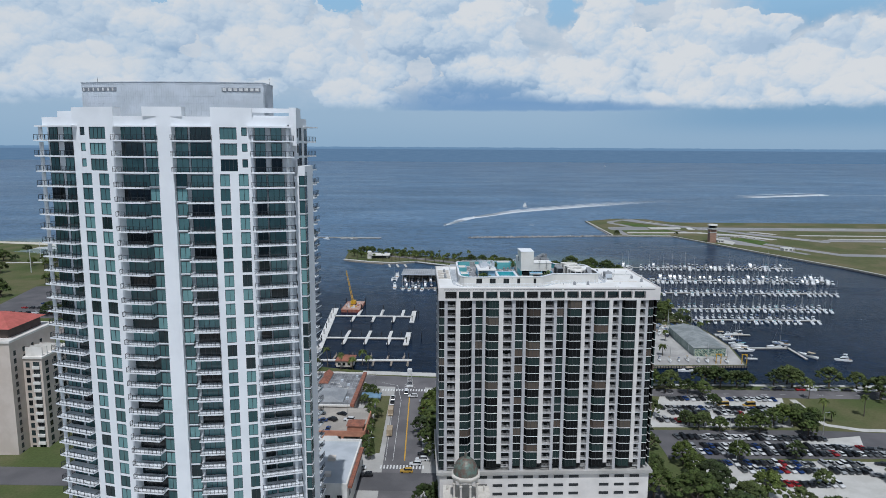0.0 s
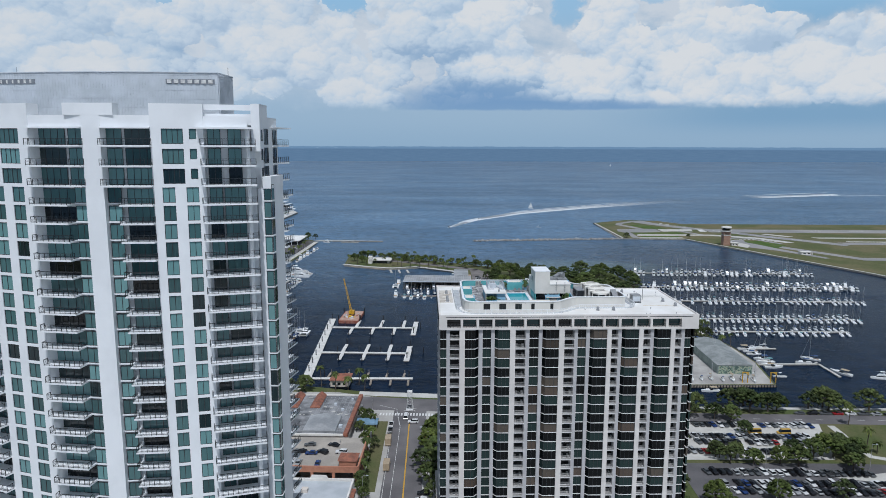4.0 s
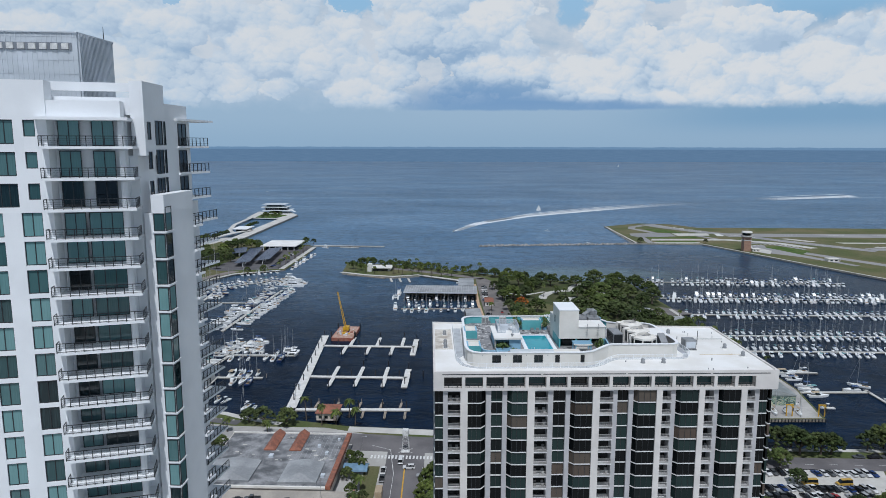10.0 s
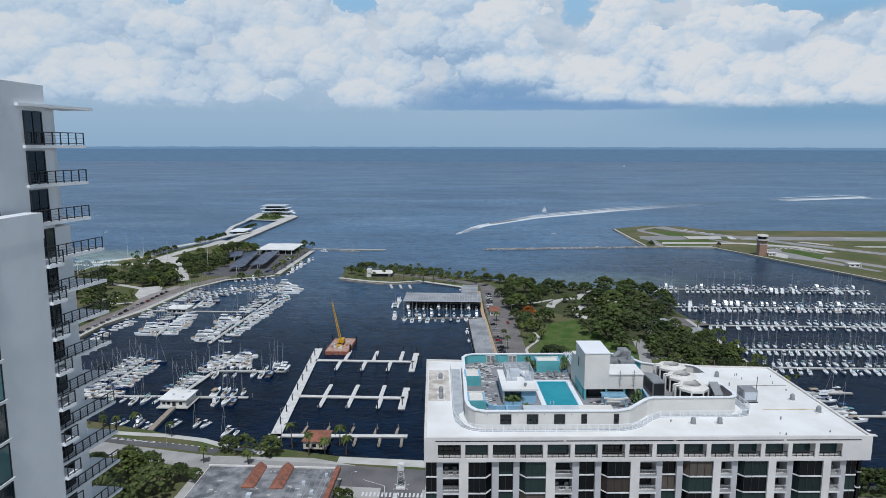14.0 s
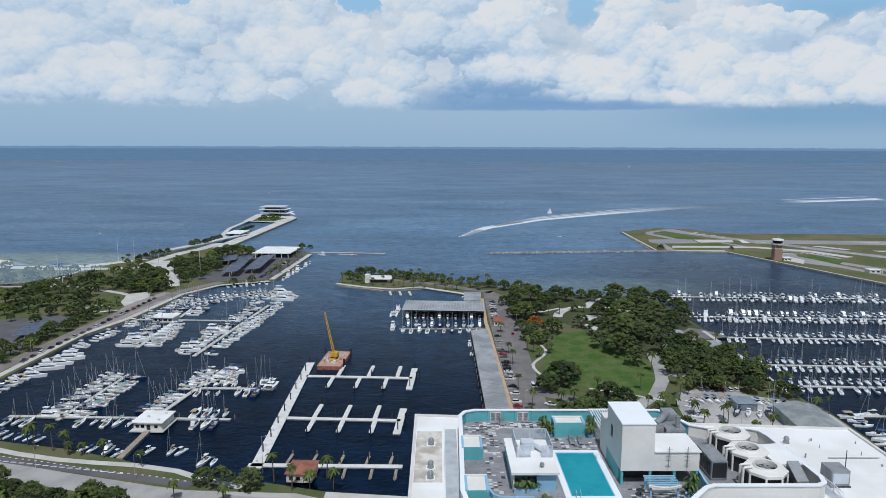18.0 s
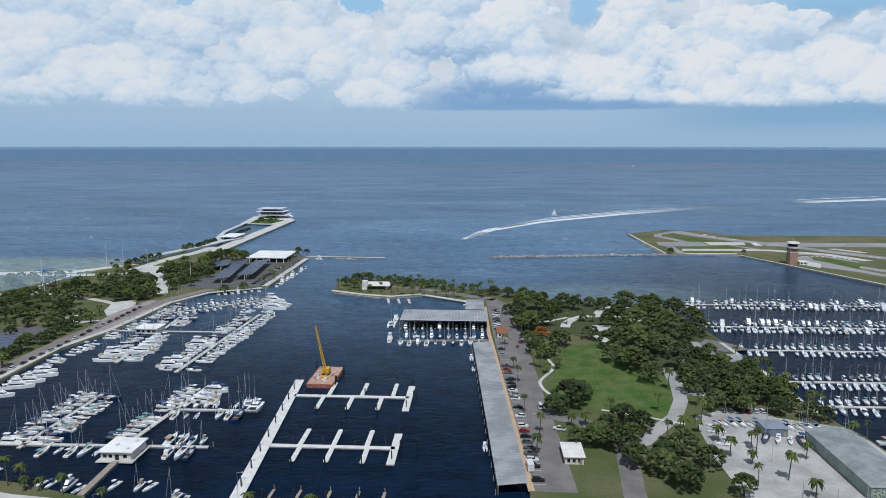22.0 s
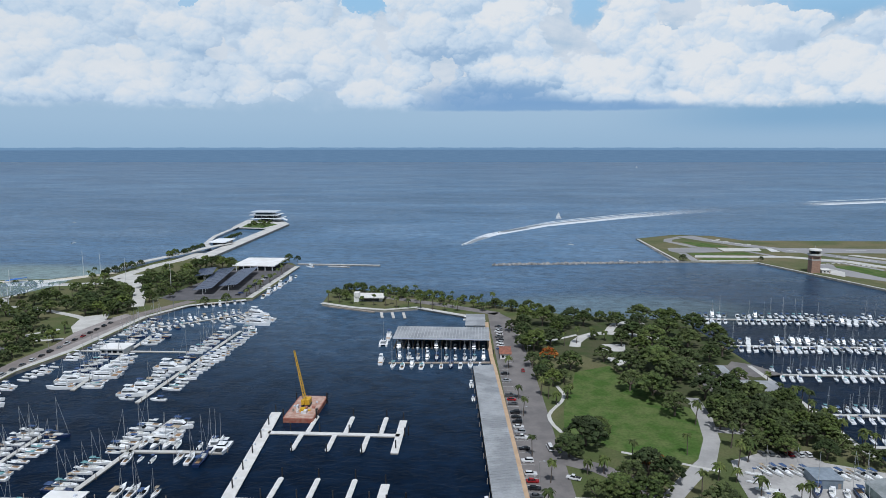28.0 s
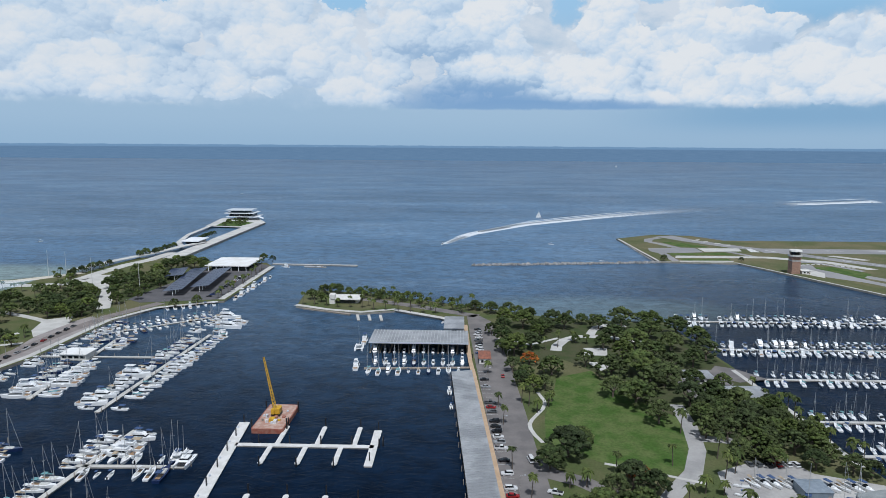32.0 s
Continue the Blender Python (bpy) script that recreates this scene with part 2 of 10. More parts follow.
SEA = sea_mat()
WHITE = mat("white_stucco", (0.80, 0.82, 0.84), 0.55, c2=(0.74, 0.76, 0.78), scale=0.15, grain=0.03, bump=0.05)
CREAM = mat("cream_stucco", (0.66, 0.60, 0.54), 0.65, c2=(0.60, 0.54, 0.48), scale=0.2, grain=0.05)
OFFWHITE = mat("off_white_paint", (0.72, 0.70, 0.66), 0.6, c2=(0.63, 0.61, 0.57), scale=0.3, grain=0.06)
ROOFWHITE = mat("white_roof_coating", (0.80, 0.80, 0.79), 0.6, c2=(0.70, 0.69, 0.66), scale=0.12, grain=0.05)
SCREEN = mat("ribbed_metal_screen", (0.56, 0.60, 0.65), 0.5, 0.0, c2=(0.48, 0.52, 0.56), scale=0.3, grain=0.04)
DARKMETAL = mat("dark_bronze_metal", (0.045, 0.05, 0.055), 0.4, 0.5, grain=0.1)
TEALGLASS = glass_mat("teal_glass", (0.008, 0.020, 0.024), (0.165, 0.315, 0.320), low=0.22, c3=(0.045, 0.105, 0.110), third=0.55)
DARKGLASS = glass_mat("dark_glass", (0.007, 0.010, 0.012), (0.030, 0.050, 0.052), low=0.55)
LOWGLASS = {"teal_glass": glass_mat("lower_teal_glass", (0.008, 0.020, 0.024), (0.165, 0.315, 0.320), low=0.22, c3=(0.045, 0.105, 0.110), third=0.55, island=True), "dark_glass": glass_mat("lower_dark_glass", (0.007, 0.010, 0.012), (0.030, 0.050, 0.052), low=0.55, island=True)}
ASPHALT = mat("asphalt", (0.115, 0.11, 0.115), 0.85, c2=(0.085, 0.083, 0.088), scale=0.08, fine=3.0, grain=0.15, bump=0.1)
CONCRETE = mat("concrete", (0.42, 0.41, 0.39), 0.8, c2=(0.34, 0.33, 0.31), scale=0.09, fine=2.0, grain=0.12)
PALECONC = mat("pale_concrete", (0.52, 0.51, 0.48), 0.8, c2=(0.44, 0.43, 0.40), scale=0.15, fine=2.0, grain=0.10)
GRASS = mat("grass", (0.075, 0.098, 0.036), 0.9, c2=(0.125, 0.120, 0.062), scale=0.035, fine=1.2, grain=0.35, spec=0.1)
AIRGRASS = mat("dry_airfield_grass", (0.090, 0.105, 0.045), 0.9, c2=(0.150, 0.135, 0.075), scale=0.02, fine=0.4, grain=0.3, spec=0.1)
LAWN = mat("lawn", (0.054, 0.102, 0.022), 0.9, c2=(0.098, 0.130, 0.044), scale=0.11, fine=0.9, grain=0.5, spec=0.1)
# ground under dense trees, darker than the grass around it
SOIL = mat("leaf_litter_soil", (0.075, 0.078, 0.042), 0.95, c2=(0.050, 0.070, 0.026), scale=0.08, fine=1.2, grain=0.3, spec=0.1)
SEAWALL = mat("seawall_concrete", (0.30, 0.28, 0.25), 0.85, c2=(0.20, 0.19, 0.17), scale=0.2, grain=0.15)
SAND = mat("sand", (0.60, 0.56, 0.48), 0.95, c2=(0.52, 0.48, 0.40), scale=0.06, grain=0.08)
PAINTWHITE = mat("road_paint_white", (0.70, 0.70, 0.68), 0.7, c2=(0.5, 0.5, 0.5), scale=1.5, grain=0.15)
PAINTYELLOW = mat("road_paint_yellow", (0.62, 0.36, 0.03), 0.7, grain=0.15)
DOCK = mat("dock_concrete", (0.66, 0.65, 0.63), 0.75, c2=(0.56, 0.55, 0.52), scale=0.3, grain=0.08)
WOOD = mat("weathered_wood", (0.34, 0.29, 0.24), 0.85, c2=(0.24, 0.20, 0.16), scale=0.8, grain=0.2)
PILE = mat("black_piling", (0.016, 0.016, 0.018), 0.5, grain=0.2)
TERRACOTTA = mat("terracotta_tile", (0.30, 0.115, 0.07), 0.8, c2=(0.19, 0.08, 0.055), scale=0.6, fine=4.0, grain=0.25, bump=0.3)
METALROOF = mat("grey_metal_roof", (0.40, 0.41, 0.42), 0.5, 0.2, c2=(0.27, 0.28, 0.29), scale=0.10, fine=1.5, grain=0.25)
TEAL = mat("teal_paint", (0.13, 0.42, 0.45), 0.6, c2=(0.10, 0.36, 0.39), scale=0.4, grain=0.05)
SOLAR = mat("solar_panel_glass", (0.030, 0.042, 0.085), 0.30, 0.0, c2=(0.042, 0.055, 0.10), scale=0.4, grain=0.1, spec=0.2)


# ---- mesh helpers ----
class G:
    """Vertices and faces gathered for one mesh."""
    def __init__(self):
        self.v, self.f = [], []

    def face(self, pts):
        i = len(self.v)
        self.v += [tuple(p) for p in pts]
        self.f.append(tuple(range(i, i + len(pts))))
        return self

    def box(self, x0, x1, y0, y1, z0, z1, bevel=0.0):
        if bevel > 0 and min(x1 - x0, y1 - y0) > 2.2 * bevel:
            b = bevel
            ring = [(x0 + b, y0), (x1 - b, y0), (x1, y0 + b), (x1, y1 - b), (x1 - b, y1), (x0 + b, y1), (x0, y1 - b), (x0, y0 + b)]
            return self.prism(ring, z0, z1)
        return self.prism([(x0, y0), (x1, y0), (x1, y1), (x0, y1)], z0, z1)

    def prism(self, ring, z0, z1, top=1.0):
        """A counter-clockwise outline raised from z0 to z1; top: the scale of its upper outline about its middle."""
        n, i = len(ring), len(self.v)
        cx, cy = sum(p[0] for p in ring) / n, sum(p[1] for p in ring) / n
        self.v += [(x, y, z0) for x, y in ring] + [(cx + (x - cx) * top, cy + (y - cy) * top, z1) for x, y in ring]
        self.f += [tuple(range(i + n - 1, i - 1, -1)), tuple(range(i + n, i + 2 * n))]
        self.f += [(i + k, i + (k + 1) % n, i + n + (k + 1) % n, i + n + k) for k in range(n)]
        return self

    def loft(self, rings, cap=True):
        """Rings of equal count joined one to the next."""
        n, i = len(rings[0]), len(self.v)
        for r in rings:
            self.v += [tuple(p) for p in r]
        for a in range(len(rings) - 1):
            for k in range(n):
                s, e = i + a * n, i + (a + 1) * n
                self.f.append((s + k, s + (k + 1) % n, e + (k + 1) % n, e + k))
        if cap:
            self.f.append(tuple(range(i + n - 1, i - 1, -1)))
            e = i + (len(rings) - 1) * n
            self.f.append(tuple(range(e, e + n)))
        return self

    def rod(self, a, b, r0, r1=None, n=6):
        a, b = Vector(a), Vector(b)
        r1 = r0 if r1 is None else r1
        w = (b - a).normalized()
        u = w.orthogonal().normalized()
        v = w.cross(u)
        ring = lambda c, r: [c + (u * math.cos(2 * math.pi * k / n) + v * math.sin(2 * math.pi * k / n)) * r for k in range(n)]
        return self.loft([ring(a, r0), ring(b, r1)])

    def strip(self, line, width, z0, z1):
        """A band of given width along a line of points."""
        left, right = [], []
        for k, p in enumerate(line):
            a, b = Vector(line[max(k - 1, 0)]), Vector(line[min(k + 1, len(line) - 1)])
            d = (b - a).normalized()
            s = Vector((-d.y, d.x)) * (width / 2)
            left.append((p[0] + s.x, p[1] + s.y))
            right.append((p[0] - s.x, p[1] - s.y))
        for k in range(len(line) - 1):
            self.prism([right[k], right[k + 1], left[k + 1], left[k]], z0, z1)
        return self

    def mesh(self, name, material, smooth=False, off=(0, 0, 0)):
        me = bpy.data.meshes.new(name)
        me.from_pydata([(x - off[0], y - off[1], z - off[2]) for x, y, z in self.v], [], self.f)
        me.materials.append(material)
        if smooth:
            me.polygons.foreach_set("use_smooth", [True] * len(me.polygons))
        me.update()
        return me


BASES = {}


def thing(name, base, label, category, group="", kind=""):
    """An empty at a thing's base, to carry its parts."""
    e = new(name)
    e.empty_display_size = 0.5
    e.location = base
    BASES[e.name] = tuple(base)
    return tagged(e, label, category, group, kind)


def part(name, g, material, parent, label="", smooth=False):
    """One mesh under a thing or part; its coordinates are those of the world."""
    off = BASES.get(parent.name, (0, 0, 0))
    ob = new(name, g.mesh(name, material, smooth, off))
    ob.parent = parent
    BASES[ob.name] = off
    return tagged(ob, label)


def part_at(name, me, parent, loc, turn=0.0, label=""):
    """A further object on a shared mesh, at a place in the world."""
    ob = new(name, me)
    ob.parent = parent
    off = BASES.get(parent.name, (0, 0, 0))
    ob.location = (loc[0] - off[0], loc[1] - off[1], loc[2] - off[2])
    ob.rotation_euler.z = turn
    BASES[ob.name] = tuple(loc)
    return tagged(ob, label)


def single(name, g, material, label, category, kind="", group="", smooth=False):
    """A thing that is one mesh."""
    return tagged(new(name, g.mesh(name, material, smooth)), label, category, group, kind)

# ---- water and land ----
LAND = 1.5
g = G()
XS = [-5200 + 520 * k for k in range(21)]
YS = [-600 + 300 * j for j in range(21)]
for x0, x1 in zip(XS, XS[1:]):
    for y0, y1 in zip(YS, YS[1:]):
        g.face([(x0, y0, 0), (x1, y0, 0), (x1, y1, 0), (x0, y1, 0)])
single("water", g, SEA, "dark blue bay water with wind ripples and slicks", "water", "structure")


def land(name, ring, label, material=GRASS, top=LAND):
    body = G().prism(ring, -3.0, top - 0.06)
    ob = single(name + "_seawall", body, SEAWALL, "weathered concrete seawall at the water", "seawall", "structure")
    cap = G().prism(ring, top - 0.06, top)
    single(name, cap, material, label, "ground", "structure")
    return ob


MAIN = [(-1500, -400), (1500, -400), (1500, 300), (420, 318), (300, 326), (97, 326), (15, 336), (-51, 340), (-73, 345), (-97, 348), (-115, 353), (-135, 360), (-160, 367),
        (-184, 371), (-215, 378), (-238, 395), (-240, 455), (-243, 524), (-233, 562), (-230, 640), (-215, 679), (-176, 700), (-175, 762), (-178, 842), (-190, 862), (-232, 866),
        (-300, 884), (-330, 884), (-341, 805), (-384, 768), (-452, 756), (-478, 790), (-560, 800), (-1500, 800)]
land("ground", MAIN, "grassy waterfront land with streets and parks")
PENIN = [(15, 336.1), (96.8, 326.1), (97, 353), (157, 356), (162, 392), (160, 425), (156, 436), (150, 515), (150, 560), (140, 655), (100, 655), (66, 662), (7, 692), (-61, 730), (-122, 742),
         (-118, 686), (-91, 674), (-68, 668), (-44, 677), (-8, 655), (6.5, 640), (9, 565), (19.5, 370)]
land("peninsula_ground", PENIN, "grassy park peninsula between two marinas")
AIR = [(201, 1068), (206, 896), (285, 892), (312, 826), (345, 747), (384, 660), (400, 610), (480, 420), (1500, 420), (1500, 1062), (507, 1062), (334, 1060), (308, 1101), (261, 1112)]
land("airfield_ground", AIR, "flat green airfield at the edge of the bay", AIRGRASS)


def paving(name, ring, material, label, z=LAND + 0.05, category="pavement"):
    return single(name, G().prism(ring, LAND - 0.2, z), material, label, category, "structure")


# quay parking, park road and yard on the peninsula
PARKA = mat("pale_park_asphalt", (0.185, 0.170, 0.162), 0.85, c2=(0.135, 0.126, 0.122), scale=0.12, fine=1.5, grain=0.15)
paving("quay_parking", [(19.6, 371), (36, 371), (34, 435), (33.1, 446), (32.4, 475), (31.6, 503), (30.0, 547), (27.5, 592), (23, 650), (14, 668), (7, 664), (8.6, 619), (11, 560)], PARKA, "worn asphalt parking along the quay")
paving("boat_yard", [(97, 354), (156, 357), (161, 392), (159, 424), (156, 432), (132, 441), (128, 450), (110, 448), (97, 441), (94, 425), (92, 400), (92, 356)], mat("yard_concrete", (0.43, 0.42, 0.40), 0.85, c2=(0.29, 0.28, 0.27), scale=0.06, fine=0.7, grain=0.22), "pale concrete boat yard with stains", LAND + 0.05)
for name, line, w in (("spit_quay", [(-119, 690), (-92, 677), (-68, 671), (-46, 680), (-10, 658), (4, 643)], 4.5),):
    single(name, G().strip(line, w, LAND - 0.2, LAND + 0.06), PALECONC, "pale concrete quay along the spit", "pavement", "structure")
single("spit_road", G().strip([(14, 664), (0, 672), (-30, 690), (-60, 706), (-84, 716)], 9.0, LAND - 0.2, LAND + 0.05), PARKA, "worn asphalt car park on the spit", "road", "structure")

# ---- white residential tower ----
def window_mesh(w, h, panes, depth=0.10, frame=0.09, name="window"):
    """Dark frame with mullions, its lower left corner at the origin, facing -y."""
    g = G()
    g.box(0, w, 0, depth, 0, frame).box(0, w, 0, depth, h - frame, h)
    for k in range(panes + 1):
        x = (w - frame) * k / panes
        g.box(x, x + frame, 0, depth, frame, h - frame)
    return g.mesh(name, DARKMETAL)


def pane_mesh(w, h, material, name="pane"):
    return G().box(0.04, w - 0.04, 0.05, 0.09, 0.04, h - 0.04).mesh(name, material)


WINDOWS = {}


def window(parent, x, y, z, w, h, panes, glass, turn=0.0):
    if z < 86 and parent.name.startswith("apartment"):
        return plain_window(parent, x, y, z, w, h, panes, glass, turn)
    key = (round(w, 2), round(h, 2), panes, glass.name)
    if key not in WINDOWS:
        WINDOWS[key] = (window_mesh(w, h, panes), pane_mesh(w, h, glass))
    f, p = WINDOWS[key]
    ob = part_at("window", f, parent, (x, y, z), turn)
    pane = new("pane", p)
    pane.parent = ob
    return ob


def plain_window(parent, x, y, z, w, h, panes, glass, turn=0.0):
    """A small window further off: frame and pane in one mesh of two materials."""
    key = ("one", round(w, 2), round(h, 2), panes, glass.name)
    if key not in WINDOWS:
        g = G()
        g.box(0, w, 0, 0.1, 0, 0.09).box(0, w, 0, 0.1, h - 0.09, h)
        for k in range(panes + 1):
            xx = (w - 0.09) * k / panes
            g.box(xx, xx + 0.09, 0, 0.1, 0.09, h - 0.09)
        nf = len(g.f)
        g.box(0.04, w - 0.04, 0.05, 0.09, 0.04, h - 0.04)
        me = g.mesh("window", DARKMETAL)
        me.materials.append(glass)
        me.polygons.foreach_set("material_index", [0] * nf + [1] * (len(g.f) - nf))
        WINDOWS[key] = me
    return part_at("window", WINDOWS[key], parent, (x, y, z), turn)


RAILS = {}


def railing(parent, x, y, z, w, left=0.0, right=0.0, turn=0.0, h=1.05, step=0.9, material=None, name="railing"):
    """Posts, top rail and slim bars from the origin along x, with returns of given depth at its two ends."""
    material = material or DARKMETAL
    key = (round(w, 2), left, right, h, step, material.name)
    if key not in RAILS:
        g = G()
        runs = [((0, 0), (w, 0))]
        if left:
            runs.append(((0, left), (0, 0)))
        if right:
            runs.append(((w, 0), (w, right)))
        for (ax, ay), (bx, by) in runs:
            d = math.dist((ax, ay), (bx, by))
            n = max(1, round(d / step))
            for k in range(n + 1):
                px, py = ax + (bx - ax) * k / n, ay + (by - ay) * k / n
                g.box(px - 0.035, px + 0.035, py - 0.035, py + 0.035, 0, h)
            along = ax != bx
            for z0, z1, t in ((h - 0.07, h, 0.04), (0.10, 0.15, 0.025)) + tuple((0.10 + k * 0.22, 0.118 + k * 0.22, 0.009) for k in range(1, 4)):
                if along:
                    g.box(min(ax, bx), max(ax, bx), ay - t, ay + t, z0, z1)
                else:
                    g.box(ax - t, ax + t, min(ay, by), max(ay, by), z0, z1)
        RAILS[key] = g.mesh(name, material)
    return part_at(name, RAILS[key], parent, (x, y, z), turn)


FY = 141.0          # front plane of the tower
WX1 = -34.7
tower = thing("apartment_tower", (-61, 155, LAND), "white high-rise apartment tower with teal glass and stacked balconies", "tower")
levels = [119.6, 116.42, 113.27] + [110.23 - 2.965 * k for k in range(37)]
# core and solid piers
# plan: a gently bowed front between two slanted corners
front = lambda x: 133.4 + 0.0096 * (x + 60.4) ** 2
PLAN = [(-87.5, 160), (-87.5, 141.5), (-77.0, 138.0)] + [(x, front(x) + 2.2) for x in np.linspace(-75.5, -45.3, 13)] + [(-44.0, 138.2), (-37.6, 140.9), (-36.9, 141.2), (-36.9, 157.0), (-39.5, 160)]
part("core_wall", G().prism(PLAN, LAND, 122.6), WHITE, tower)
part("pier_wall", G().box(-64.4, -61.2, FY, FY + 2.2, LAND, 122.4), WHITE, tower)
part("pier_head", G().box(-67.3, -58.9, FY + 0.02, FY + 2.1, 124.25, 126.1), WHITE, tower)
part("roof_beam", G().box(-64.4, -61.2, FY + 0.04, FY + 0.7, 122.4, 124.25), WHITE, tower)


def pierced(x0, x1, z0, z1, gaps):
    """A wall from x0 to x1 as upright strips, with full-height gaps left for windows."""
    xs = [x0] + [v for gap in gaps for v in gap] + [x1]
    for a, b in zip(xs[::2], xs[1::2]):
        part("pier_wall", G().box(a, b, FY, FY + 2.2, z0, z1), WHITE, tower)


TOPZ = 112.9
for x0, x1, low, high in ((-82.0, -73.4, ((-80.7, -78.6), (-77.1, -75.0)), ((-80.5, -79.5), (-78.6, -75.2))),
                          (-52.9, -44.1, ((-51.4, -49.3), (-47.4, -45.3)), ((-51.1, -47.5), (-46.5, -45.3)))):
    pierced(x0, x1, LAND, TOPZ, low)
    pierced(x0, x1, TOPZ, 122.2, high)
    part("pier_head", G().box(x0, x1, FY, FY + 2.2, 122.2, 126.1), WHITE, tower)
for x0, x1 in ((-73.5, -64.4), (-61.2, -52.9)):
    part("roof_beam", G().box(x0, x1, FY + 0.1, FY + 0.7, 122.4, 124.25), WHITE, tower)
    part("roof_slab", G().box(x0 - 0.1, x1 + 0.1, FY - 0.6, FY + 2.4, 122.2, 122.45), WHITE, tower)
for x0, x1 in ((-89.1, -82.0), (-44.1, -36.3)):
    part("roof_beam", G().box(x0, x1, FY + 0.3, FY + 2.6, 122.5, 124.2), WHITE, tower)
    part("roof_slab", G().box(x0 - 0.6, x1 + 0.9, FY - 1.0, FY + 2.4, 122.2, 122.5), WHITE, tower)
# corner fin and side wall
part("roof_screen_wall", G().strip([(-43.6, 139.0), (-36.32, 141.4)], 0.35, 122.9, 124.7), WHITE, tower)
part("roof_screen_wall", G().strip([(-43.6, 139.0), (-36.32, 141.4)], 0.35, 125.3, 126.2), WHITE, tower)
part("roof_screen_wall", G().strip([(-86.0, 143.2), (-77.0, 140.2)], 0.35, 122.9, 125.6), WHITE, tower)
part("corner_fin", G().prism([(-36.3, 141.0), (-34.85, 141.0), (-35.2, 146.7), (-36.3, 146.7)], 118.6, 126.4), WHITE, tower)
part("side_wall", G().prism([(-36.88, 141.3), (-35.9, 141.3), (-35.05, 144.2), (-35.2, 146.7), (-36.88, 146.7)], LAND, 118.6), WHITE, tower)
part("side_wall", G().prism([(-36.88, 146.7), (-35.5, 146.7), (-35.55, 153.7), (-36.88, 153.7)], LAND, 122.6), WHITE, tower)
part("side_parapet", G().prism([(-35.9, 146.7), (-35.5, 146.7), (-35.55, 153.7), (-35.9, 153.7)], 122.6, 124.45), WHITE, tower)
part("roof", G().prism(PLAN, 122.6, 122.9), ROOFWHITE, tower)
# side bay with wrapped corner windows
bay = part("side_bay", G().box(-35.6, -33.35, 141.15, 148.7, LAND, 112.4), WHITE, tower)
part("bay_parapet", G().box(WX1, -33.3, 141.0, 148.75, 112.4, 114.4), WHITE, tower)
SLAB_P = mat("balcony_slab", (0.80, 0.82, 0.84), 0.6, c2=(0.72, 0.74, 0.76), scale=0.6, grain=0.05)
slabs = {}


def slab(x0, x1, y0, y1, z):
    key = (round(x1 - x0, 2), round(y1 - y0, 2))
    if key not in slabs:
        slabs[key] = G().box(0, x1 - x0, 0, y1 - y0, -0.26, 0, 0.0).mesh("balcony_slab", SLAB_P)
    return part_at("balcony_slab", slabs[key], tower, (x0, y0, z))


